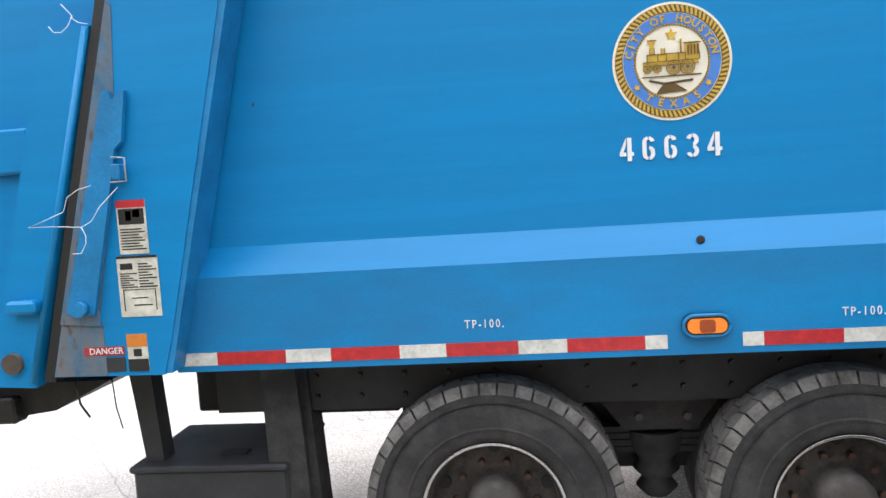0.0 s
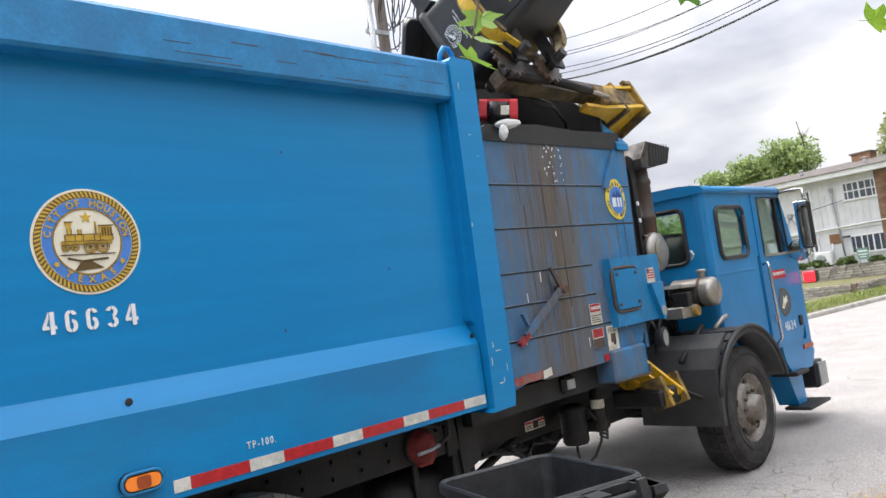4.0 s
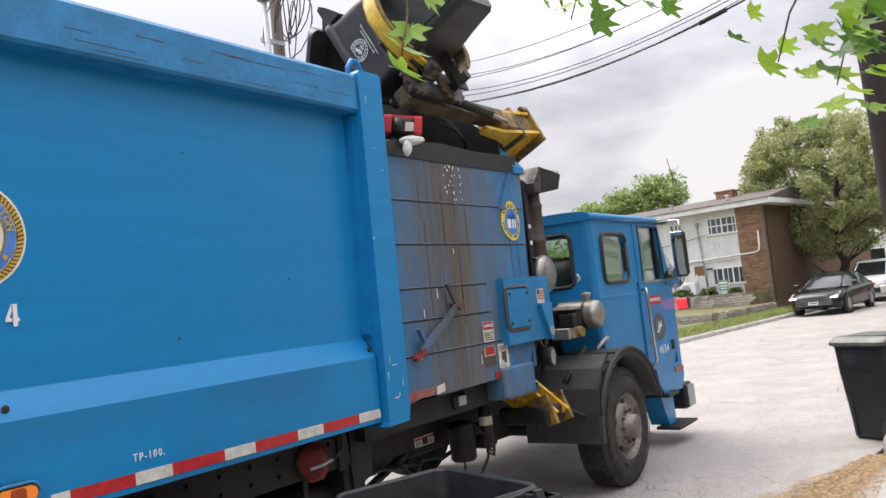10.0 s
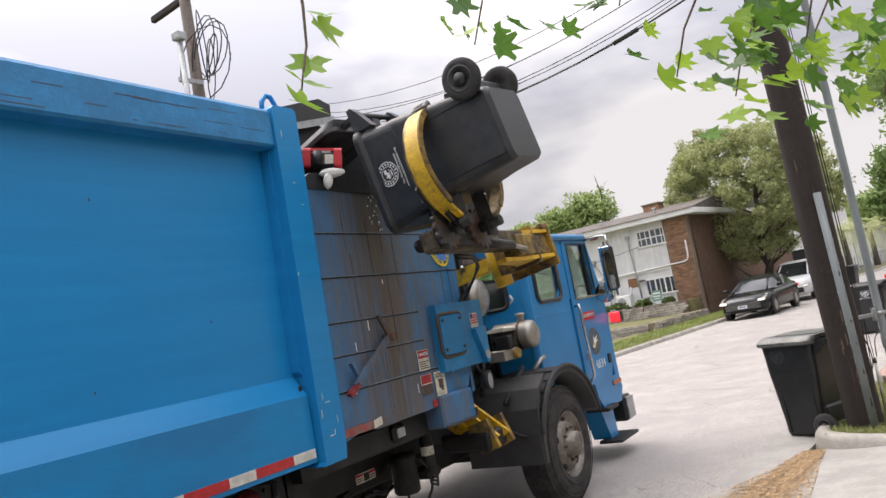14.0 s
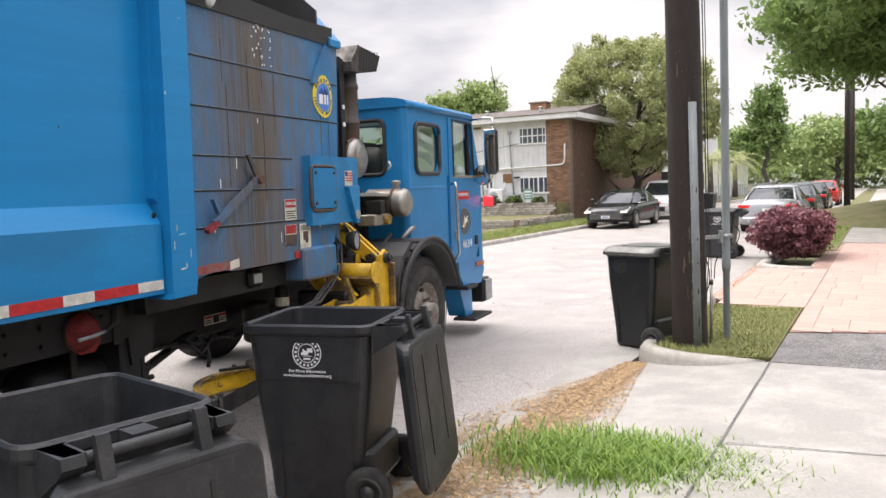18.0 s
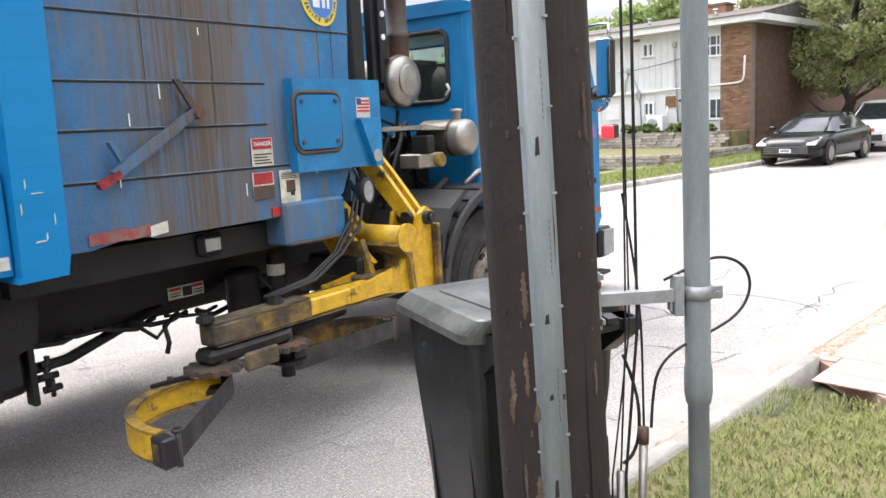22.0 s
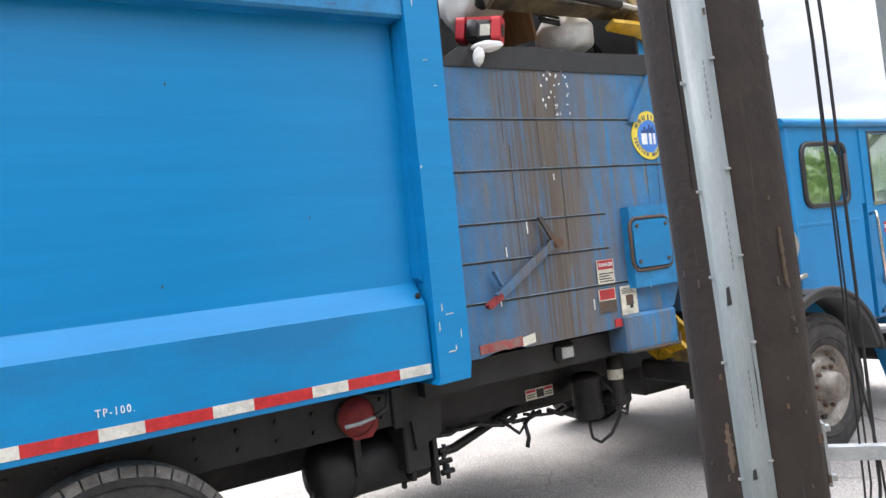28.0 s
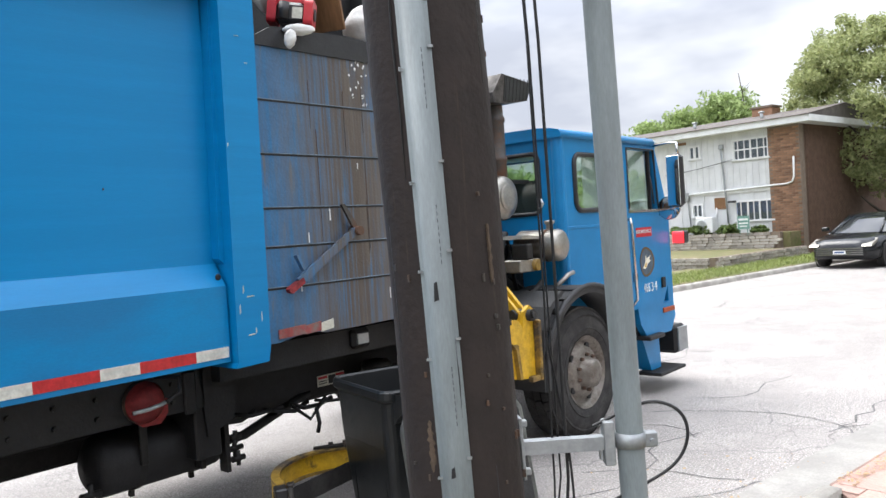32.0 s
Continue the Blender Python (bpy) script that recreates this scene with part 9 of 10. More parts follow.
def litter():
    """Dry brown leaf scraps along the gutter and kerb: a broad drift, thin at its edges."""
    r2 = np.random.RandomState(9)
    n = 48000
    t = r2.rand(n)
    u = -5.6 + 5.25 * t ** 0.8
    mid = np.interp(u, (-5.6, -3.1, -2.1, -1.0, -0.4), (0.14, 0.08, 0.02, -0.05, -0.06))
    w = np.interp(u, (-5.6, -3.1, -2.4, -1.7, -1.0, -0.4), (0.42, 0.44, 0.38, 0.27, 0.15, 0.08))
    nn = mid + w * np.clip(r2.normal(size=n) * 0.55, -1.3, 1.3)
    hole = (np.abs(nn - 0.27 + 0.02 * np.sin(9 * u)) < 0.05 + 0.03 * np.sin(5 * u)) & (u < -2.2)
    keep = ~hole | (r2.rand(n) < 0.12)
    u, nn = u[keep], nn[keep]
    m = 2600
    far = 0.2 + 9 * r2.rand(m)
    u = np.r_[u, far, -5 + 9 * r2.rand(500)]
    nn = np.r_[nn, 0.04 + np.abs(r2.normal(size=m)) * 0.07 - 0.2 * ((far > 3.2) & (far < 7)), 0.3 + 0.5 * np.abs(r2.normal(size=500))]
    n = len(u)
    slope = np.interp(-nn, (0.0, 0.35, 1.2), (0.006, 0.037, 0.107))
    z = np.where(nn < 0.0, slope, 0.014) + 0.010 * r2.rand(n)
    z = np.where(u > 3.2, np.maximum(z, np.where(nn < 0, 0.14, 0.014)), z)
    p = np.stack([u, nn, z], 1)
    a = r2.rand(n) * 6.283
    s = 0.004 + 0.014 * r2.rand(n) ** 2
    ax = np.stack([np.cos(a), np.sin(a), r2.normal(size=n) * 0.18], 1) * s[:, None]
    bx = np.stack([-np.sin(a), np.cos(a), r2.normal(size=n) * 0.18], 1) * (s * (0.35 + 0.3 * r2.rand(n)))[:, None]
    v = np.stack([p - ax, p + bx, p + ax, p - bx], 1).reshape(-1, 3)
    me = bpy.data.meshes.new("leaf_litter")
    me.from_pydata(v.tolist(), [], [tuple(range(4 * i, 4 * i + 4)) for i in range(n)])
    ob = part("leaf_litter", me, LITTER)
    ob.matrix_basis = STREET.copy()
    tagged(ob, "dry brown leaf scraps drifted along the gutter", "leaf litter", kind="stuff")


litter()


def sycamore():
    """Twigs of a sycamore that hang into view, with lobed leaves."""
    def lobed(seed):
        rnd = random.Random(seed)
        lob = [(0, 1.0), (14, 0.62), (24, 0.52), (40, 0.88), (52, 0.95), (64, 0.55), (78, 0.50), (98, 0.80), (112, 0.55), (140, 0.42), (165, 0.30), (180, 0.12)]
        pts = [(-r * math.sin(radians(a)) * rnd.uniform(0.9, 1.1), r * math.cos(radians(a))) for a, r in lob] + [(r * math.sin(radians(a)) * rnd.uniform(0.9, 1.1), r * math.cos(radians(a))) for a, r in lob[-2:0:-1]]
        s = Shape()
        vs = [(0, 0, 0)] + [(x, y + 0.0, -0.22 * abs(x) - 0.12 * y * y + rnd.uniform(-0.03, 0.03)) for x, y in pts]
        k = len(pts)
        s.add(vs, [(0, 1 + i, 1 + (i + 1) % k) for i in range(k)], None, False)
        s.tube([(0, -0.1, 0), (0.03, -0.5, 0.05)], 0.012, 5)
        return s.mesh("leaf")
    kinds = []
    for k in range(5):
        # every leaf shape in the bright green and in the painted-shade green
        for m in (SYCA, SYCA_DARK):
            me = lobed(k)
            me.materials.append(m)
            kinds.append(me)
    t = thing("sycamore_branch", "thin sycamore twigs with bright green lobed leaves", "tree branch")
    rnd = random.Random(17)

    def sprig(pts, spots, size, bright):
        part("twig", Shape().tube(pts, [0.006 - 0.0035 * i / (len(pts) - 1) for i in range(len(pts))], 6), TWIG, t)
        for p in spots:
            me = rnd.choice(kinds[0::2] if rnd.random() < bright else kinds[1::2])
            lf = part("leaf", me, SYCA, t)
            s = size * rnd.uniform(0.6, 1.1)
            lf.matrix_basis = Matrix.Translation(p) @ Euler((radians(rnd.uniform(-160, -100)), radians(rnd.uniform(-35, 35)), radians(rnd.uniform(-30, 80) - 40))).to_matrix().to_4x4() @ Matrix.Diagonal((s, s, s, 1))
    part("trunk", Shape().tube([(6.7, -8.2, -0.05), (6.68, -8.1, 1.2), (6.6, -8.0, 2.6), (6.5, -7.8, 4.2), (6.4, -7.5, 5.6)], [0.34, 0.27, 0.24, 0.2, 0.14], 14), BARK, t, "mottled sycamore trunk")
    part("bough", Shape().tube([(6.53, -7.88, 3.8), (5.2, -6.6, 4.9), (3.6, -5.2, 4.6), (2.95, -4.6, 4.2), (2.9, -3.4, 3.7), (2.75, -2.6, 3.25), (1.95, -1.75, 3.15)], [0.13, 0.10, 0.08, 0.06, 0.035, 0.02, 0.008], 9), BARK, t)
    part("bough", Shape().tube([(2.95, -4.6, 4.2), (3.2, -3.6, 3.6), (3.4, -3.2, 3.1)], [0.05, 0.03, 0.012], 8), BARK, t)
    # the single hanging sprig before the hopper
    a = Vector((1.757, -1.69, 2.47))
    sprig([a + Vector((0.12, 0.05, 0.6)), a + Vector((0.1, 0.02, 0.3)), a + Vector((0.06, 0.0, 0.16)), a + Vector((0.02, 0, 0.06)), a], [a + Vector((-0.01, 0, -0.02)), a + Vector((0.03, 0.01, 0.05)), a + Vector((0.06, 0.0, 0.11)), a + Vector((0.10, -0.03, 0.22)), a + Vector((0.115, -0.04, 0.25))], 0.085, 0.95)
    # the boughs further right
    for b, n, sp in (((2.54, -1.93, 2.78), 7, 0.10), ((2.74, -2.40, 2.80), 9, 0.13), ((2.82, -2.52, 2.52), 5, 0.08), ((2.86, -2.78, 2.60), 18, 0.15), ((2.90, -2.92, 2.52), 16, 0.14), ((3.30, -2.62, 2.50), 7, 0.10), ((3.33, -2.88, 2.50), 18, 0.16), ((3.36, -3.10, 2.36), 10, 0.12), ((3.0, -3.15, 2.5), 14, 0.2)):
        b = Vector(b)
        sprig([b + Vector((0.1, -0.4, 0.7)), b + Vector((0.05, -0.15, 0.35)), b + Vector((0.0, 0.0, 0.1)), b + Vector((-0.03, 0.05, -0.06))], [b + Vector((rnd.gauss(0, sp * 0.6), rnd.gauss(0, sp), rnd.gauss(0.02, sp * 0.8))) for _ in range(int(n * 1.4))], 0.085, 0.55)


sycamore()


# ---- parked cars ----
def car(name, label, paint, m, kind="sedan", rear_lamps=False):
    """A parked car: x forward, centred, on its wheels."""
    c = thing(name, label, "car", m, "parked cars")
    L, Wd = (4.7, 0.90) if kind == "sedan" else (4.6, 0.92)
    up = 0.0 if kind == "sedan" else 0.10
    # body stations: x, half width, sill, belt
    if kind == "sedan":
        sec = [(-2.36, 0.60, 0.42, 0.82), (-2.31, 0.80, 0.30, 0.95), (-2.0, 0.88, 0.24, 1.01), (-1.3, 0.90, 0.22, 0.99), (0.0, 0.905, 0.22, 0.95), (0.9, 0.90, 0.22, 0.93), (1.5, 0.885, 0.22, 0.88), (2.0, 0.84, 0.24, 0.79), (2.26, 0.72, 0.28, 0.70), (2.36, 0.50, 0.36, 0.60)]
        lev = [(0.93, -1.85, 1.22, 0.82), (1.10, -1.55, 0.90, 0.77), (1.28, -1.18, 0.52, 0.69), (1.37, -0.95, 0.30, 0.64)]
        roof = [(1.37, -0.97, 0.32, 0.645), (1.42, -0.80, 0.18, 0.60), (1.455, -0.45, -0.05, 0.45)]
        posts = ((1.22, 0.93, 0.31, 1.38), (-0.30, 0.93, -0.32, 1.40), (-1.86, 0.96, -0.98, 1.38))
    else:
        sec = [(-2.32, 0.66, 0.42, 1.02), (-2.27, 0.84, 0.32, 1.10), (-1.8, 0.90, 0.28, 1.12), (-0.5, 0.92, 0.26, 1.10), (0.8, 0.92, 0.26, 1.08), (1.5, 0.90, 0.26, 1.03), (2.0, 0.86, 0.28, 0.97), (2.22, 0.76, 0.32, 0.88), (2.31, 0.58, 0.40, 0.74)]
        lev = [(1.06, -2.25, 1.25, 0.84), (1.30, -2.18, 0.95, 0.78), (1.52, -2.05, 0.60, 0.71), (1.62, -1.95, 0.42, 0.68)]
        roof = [(1.62, -2.05, 0.45, 0.69), (1.69, -1.95, 0.28, 0.65), (1.73, -1.5, -0.1, 0.5)]
        posts = ((1.25, 1.06, 0.44, 1.63), (-0.35, 1.06, -0.38, 1.64), (-1.35, 1.06, -1.34, 1.64), (-2.2, 1.08, -2.0, 1.63))
    vs, k = [], 12
    for x, w, z0, z1 in sec:
        h = z1 - z0
        half = [(w * 0.86, z0), (w * 0.98, z0 + 0.10 * h), (w, z0 + 0.45 * h), (w * 0.985, z0 + 0.72 * h), (w * 0.93, z1 - 0.035), (w * 0.62, z1 + 0.02)]
        vs += [(x, y, z) for y, z in half] + [(x, -y, z) for y, z in reversed(half)]
    fs = [(i * k + j, i * k + (j + 1) % k, (i + 1) * k + (j + 1) % k, (i + 1) * k + j) for i in range(len(sec) - 1) for j in range(k)]
    fs += [tuple(range(k - 1, -1, -1)), tuple((len(sec) - 1) * k + j for j in range(k))]
    part("body", Shape().add(vs, fs, None, True), paint, c)

    def shell(levels):
        vs = []
        for z, x0, x1, w in levels:
            r = 0.12
            vs += [(x0, w - r, z), (x0 + r, w, z), (x1 - r * 1.6, w, z), (x1, w - r * 1.6, z), (x1 + 0.03, 0, z), (x1, -w + r * 1.6, z), (x1 - r * 1.6, -w, z), (x0 + r, -w, z), (x0, -w + r, z)]
        q = 9
        fs = [(i * q + j, i * q + (j + 1) % q, (i + 1) * q + (j + 1) % q, (i + 1) * q + j) for i in range(len(levels) - 1) for j in range(q)]
        return Shape().add(vs, fs + [tuple((len(levels) - 1) * q + j for j in range(q))], None, True)
    part("cabin_glass", shell(lev), CARGLASS, c)
    part("roof", shell(roof), paint, c)
    for s in (-1, 1):
        for x0, z0, x1, z1 in posts:
            wl0, wl1 = (0.80, 0.625) if kind == "sedan" else (0.82, 0.67)
            inset = 0.16 if x0 in (1.22, 1.25) else (0.06 if x0 < -1.5 else 0.0)
            part("pillar", Shape().tube([(x0, s * (wl0 - inset), z0), ((x0 + x1) / 2, s * ((wl0 + wl1) / 2 - inset + 0.015), (z0 + z1) / 2), (x1, s * (wl1 - inset * 0.7), z1)], 0.035, 6), paint, c)
        part("belt_trim", Shape().tube([(-1.7, s * 0.845, sec[2][3] - 0.03), (0.0, s * 0.86, sec[4][3] - 0.012), (1.0, s * 0.855, sec[5][3] - 0.02)], 0.008, 5), CHROME, c)
    for x in (-L / 2 + 0.95, L / 2 - 0.92):
        for s in (-1, 1):
            w = part("wheel", Shape().lathe([(0.2, -0.11), (0.32, -0.1), (0.335, 0), (0.32, 0.1), (0.2, 0.11)], (x, s * (Wd - 0.11), 0.335), "y", 26), RUBBER, c)
            part("hub", Shape().lathe([(0.215, 0.0), (0.19, 0.02 * s), (0.05, 0.03 * s), (0.001, 0.03 * s)], (x, s * (Wd - 0.012), 0.335), "y", 20), ALU, w)
            part("arch", Shape().lathe([(0.40, 0.0), (0.34, 0.0)], (x, s * (Wd + 0.003), 0.345), "y", 26, False), INK, c)
    f = L / 2
    part("grille", Shape().box(f - 0.06, f + 0.012, -0.62, 0.62, 0.36, 0.58, 0.01), BLACKPLASTIC, c)
    for k in range(4):
        part("grille_bar", Shape().box(f - 0.04, f + 0.022, -0.6, 0.6, 0.38 + 0.055 * k, 0.39 + 0.055 * k), CHROME, c)
    part("front_plate", Shape().box(f + 0.01, f + 0.03, -0.16, 0.16, 0.40, 0.50), WHITE_P, c)
    part("plate_bars", Shape().box(f + 0.029, f + 0.033, -0.12, 0.12, 0.43, 0.47), NAVY, c)
    for s in (-1, 1):
        part("headlamp", Shape().prism([(f - 0.5, 0.80), (f - 0.05, 0.66), (f + 0.01, 0.60), (f - 0.12, 0.61), (f - 0.4, 0.70)], "y", min(s * (Wd - 0.34), s * (Wd - 0.09)), max(s * (Wd - 0.34), s * (Wd - 0.09))), ALU, c)
        part("tail_lamp", Shape().box(-L / 2 - 0.01, -L / 2 + 0.2, min(s * 0.50, s * (Wd - 0.05)), max(s * 0.50, s * (Wd - 0.05)), 0.76 + up, 0.88 + up, 0.02), TAILRED, c)
        part("door_mirror", Shape().box(L / 2 - 1.6, L / 2 - 1.45, min(s * Wd, s * (Wd + 0.18)), max(s * Wd, s * (Wd + 0.18)), 0.98, 1.1, 0.02), paint, c)
    part("rear_plate", Shape().box(-L / 2 - 0.045, -L / 2 - 0.02, -0.16, 0.16, 0.62, 0.76), WHITE_P, c)
    part("rear_bumper", Shape().box(-L / 2 - 0.05, -L / 2 + 0.1, -Wd + 0.16, Wd - 0.16, 0.34, 0.5, 0.04), paint, c)
    return c


car("sedan", "black sedan parked facing the wrong way by the far kerb", CARBLACK, st(22.6, 6.9, 0.0, 180))
car("suv", "white sport utility car parked behind the black sedan", CARWHITE, st(29.2, 7.0, 0.02, 180), "suv")
car("sedan", "silver sedan parked by the near kerb", CARSILVER, st(20.4, 1.1, 0.0, 0), "sedan")
car("sedan", "dark green sedan parked by the near kerb", CARGREEN, st(27.0, 1.15, 0.0, 0), "sedan")
car("sedan", "dark sedan parked by the near kerb", CARBLACK, st(33.5, 1.15, 0.0, 0), "sedan")
car("sedan", "red sedan parked by the near kerb", CARRED, st(44.0, 1.2, 0.0, 0), "sedan")
car("sedan", "white sedan parked across the far drive", CARWHITE, st(42.0, 9.6, 0.1, 200), "sedan")
car("suv", "silver car far down the street beyond the oak", CARSILVER, Matrix.Translation((82.0, -16.0, 0.03)) @ Matrix.Rotation(radians(25), 4, "Z"), "suv")


def far_house(m, label, w, d, h, wall, rows=2):
    f = thing("house", label, "house", m, "far houses")
    part("wall", Shape().box(0, w, 0, d, 0, h), wall, f)
    part("roof", Shape().prism([(-0.4, h), (d + 0.4, h), (d / 2, h + 1.6)], "x", -0.4, w + 0.4), SHINGLE, f)
    for r in range(rows):
        for k in range(3):
            y = 0.8 + k * (d - 1.6) / 3
            wd = part("window", Shape().box(-0.05, 0.0, y, y + 1.1, 0.9 + 2.7 * r, 2.2 + 2.7 * r), TRIMW, f)
            part("pane", Shape().box(-0.06, -0.045, y + 0.08, y + 1.02, 0.98 + 2.7 * r, 2.12 + 2.7 * r), CARGLASS, wd)


far_house(st(50, 10.5, 0.3), "pale two-storey house beyond the palm", 12, 8, 5.4, SIDING)
far_house(st(70, 11.0, 0.2), "low pale house far down the street", 12, 8, 3.2, SIDING, 1)
far_house(st(128, -4, 0), "long low house at the street's end", 8, 18, 3.2, SIDING, 1)
far_house(st(85, -16, 0), "low house far beyond the lawn", 10, 9, 3.2, SIDING, 1)
fence = thing("fence", "grey metal fence far down the street", "fence", st(48, 8.4, 0.1))
for k in range(40):
    part("post", Shape().box(0.9 * k, 0.9 * k + 0.06, 0, 0.06, 0, 1.2), GALV, fence)
part("rail", Shape().box(0, 36, 0.01, 0.05, 1.05, 1.12).box(0, 36, 0.01, 0.05, 0.3, 0.36), GALV, fence)
woods = thing("far_woods", "hazy green woods at the street's end", "woods", st(0, 0, 0), kind="stuff")
leaves("foliage", 26000, (112, 0, 4.5), (8, 70, 5.5), TREE_B, woods, 0.42, 77, 160, 0.1)
leaves("foliage", 9000, (70, 60, 4), (60, 20, 5), TREE_B, woods, 0.6, 78, 60, 0.1)


# ---- pieces of the pink stamped walk ----
def stamped_walk():
    base = sheet("pavement", [(1.05, -1.21), (2.75, -1.21), (2.55, -0.72), (3.2, -0.02), (6.9, -0.02), (7.0, -0.9), (18.3, -1.12), (18.3, -2.42), (1.47, -2.58)], 0.122, PINKJOINT, "pink stamped concrete walk in irregular slabs", "pavement")
    rnd = random.Random(31)

    def slab(u0, u1, n0, n1):
        if u1 - u0 > 0.08 and n1 - n0 > 0.08:
            ob = part("paving_slab", Shape().box(0, u1 - u0 - 0.007, 0, n1 - n0 - 0.007, 0, 0.010, 0.002), PINKPAVE, base)
            ob.location = (u0, n0, 0.121)

    def bay(u0, u1, n0, n1, left):
        """Ashlar: courses across the walk, each cut at odd lengths, some halved."""
        u = u0
        while u < u1 - 0.05:
            w = min(rnd.choice((0.28, 0.46, 0.62)), u1 - u)
            n = n0
            while n < n1 - 0.05:
                h = min(rnd.choice((0.32, 0.5, 0.68)), n1 - n)
                if n1 - n - h < 0.12:
                    h = n1 - n
                lo = max(u, left(n + h / 2))
                if w > 0.5 and rnd.random() < 0.5:
                    slab(lo, u + w * 0.5, n, n + h)
                    slab(max(lo, u + w * 0.5), u + w, n, n + h)
                else:
                    slab(lo, u + w, n, n + h)
                n += h
            u += w
    bay(1.06, 18.3, -2.40, -1.22, lambda n: 1.06 - (n + 1.21) * 0.31)
    bay(2.6, 6.9, -1.215, -0.04, lambda n: 2.74 - (n + 1.21) * 0.5 if n < -0.72 else 2.55 + (n + 0.72) * 0.95)


stamped_walk()


# added unseen wall behind the camera: it keeps low sky off the truck's side
def low_sky_block():
    w = part("wall_south", Shape().box(-22.0, 12.0, -10.4, -10.1, -0.05, 5.2), BRICKD, None)
    return tagged(w, "plain brown wall added behind the camera to block low sky light", "wall", kind="structure")


low_sky_block()


# ---- carts and load ----
cart_near = cart("old greyed open trash cart, lid hung back", CAN_OLD, True, 264)
cart_near.matrix_basis = Matrix.Translation((2.715, -0.89, 0.0)) @ Matrix.Rotation(radians(-18), 4, "Z")
cart_first = cart("black trash cart with an open lid, just emptied", CAN, True, 255)
cart_second = cart("dark green-black trash cart beside the utility pole", CANGREEN, True, 0, crest_y=0.11, lid_material=CANLID, deep=0.85, ink=CRESTGREY)
cart_far = cart("black trash cart by the hedge", CAN, True, 0)
cart_far.matrix_basis = st(10.1, 1.05, 0.0, -4)
cf2 = cart("black trash cart far down the street", CAN, False, 0)
cf2.matrix_basis = st(33.5, 5.8, 0.0, 170)
cf3 = cart("black trash cart far along the kerb", CAN, False, 0)
cf3.matrix_basis = st(38.0, 1.0, 0.0, 0)


def bag(name, label, material, size, seed, knot=None):
    rnd = random.Random(seed)
    vs, fs = [], []
    a, b = 26, 40
    ph = [rnd.uniform(0, 6.28) for _ in range(8)]
    for i in range(a + 1):
        for j in range(b):
            t, p = math.pi * i / a, 2 * math.pi * j / b
            r = 1 + 0.05 * math.sin(3 * p + 2 * t + ph[0]) + 0.035 * math.sin(7 * p + 3 * t + ph[1]) + 0.03 * abs(math.sin(9 * p - 2 * t + ph[2])) + 0.025 * math.sin(8 * t + 2 * p + ph[3]) + rnd.uniform(-0.012, 0.012)
            vs.append((size[0] * r * math.sin(t) * math.cos(p), size[1] * r * math.sin(t) * math.sin(p), size[2] * r * math.cos(t)))
    for i in range(a):
        for j in range(b):
            fs.append((i * b + j, i * b + (j + 1) % b, (i + 1) * b + (j + 1) % b, (i + 1) * b + j))
    th = thing(name, label, "trash bag")
    part("bag", Shape().add(vs, fs, None, True), material, th)
    if knot:
        part("knot", Shape().prism([(-0.03, 0), (0.03, 0), (0.10, 0.10), (0.02, 0.06), (-0.08, 0.12)], "y", -0.01, 0.01, Matrix.Translation((0, 0, size[2] * 0.95))), knot, th)
    return th


def power_tool():
    t = thing("toy_engine", "red and black plastic case among the trash", "plastic case")
    part("case", Shape().box(-0.075, 0.075, -0.07, 0.07, -0.075, 0.04, 0.02).cyl((-0.03, -0.078, -0.06), (-0.03, -0.078, 0.03), 0.028, 0.028, 12), BLACKPLASTIC, t)
    for sx in (-1, 1):
        part("red_end", Shape().prism(rounded(-0.068, 0.068, -0.075, 0.06, 0.025), "x", min(sx * 0.075, sx * 0.125), max(sx * 0.075, sx * 0.125)), REDPLASTIC, t)
        part("end_cap", Shape().cyl((sx * 0.125, 0, -0.01), (sx * 0.131, 0, -0.01), 0.035, 0.035, 14), BLACKPLASTIC, t)
    part("red_bar", Shape().box(-0.115, 0.115, -0.022, 0.022, 0.045, 0.066, 0.01), REDPLASTIC, t)
    part("label", Shape().box(0.015, 0.07, -0.074, -0.068, -0.05, 0.01), PAPER, t)
    return t


tool = power_tool()
rag = bag("white_rag", "crumpled white rag caught on the hopper edge", BAGWHITE, (0.085, 0.03, 0.03), 2)
rag2 = bag("white_rag", "hanging end of a white rag", BAGWHITE, (0.032, 0.026, 0.05), 3)
blackbag = bag("trash_bag", "shiny black trash bag in the hopper", BAGBLACK, (0.45, 0.35, 0.16), 4)
blackbag2 = bag("trash_bag", "shiny black trash bag deep in the hopper", BAGBLACK, (0.5, 0.4, 0.22), 5)
whitebag = bag("trash_bag", "full white trash bag tipped into the hopper", BAGWHITE, (0.20, 0.20, 0.21), 6)
bluebag = bag("trash_bag", "white trash bag with a blue knotted top", BAGWHITE, (0.185, 0.18, 0.15), 7, BAGBLUE)
board = thing("board", "thin brown wooden board standing in the trash", "board")
part("panel", Shape().box(-0.012, 0.012, -0.17, 0.17, -0.22, 0.22, 0.004), BROWNBOARD, board)


# ---- what moves ----
def lerp_rows(rows, t):
    """The values of the rows at t, eased from row to row."""
    if t <= rows[0][0]:
        return rows[0][1:]
    for a, b in zip(rows, rows[1:]):
        if t <= b[0]:
            f = (t - a[0]) / (b[0] - a[0])
            return [x + (y - x) * f for x, y in zip(a[1:], b[1:])]
    return rows[-1][1:]


def drive(t):
    x, y, w = lerp_rows(DRIVE, t)
    return pose(x, y, 0, 0, 0, w)


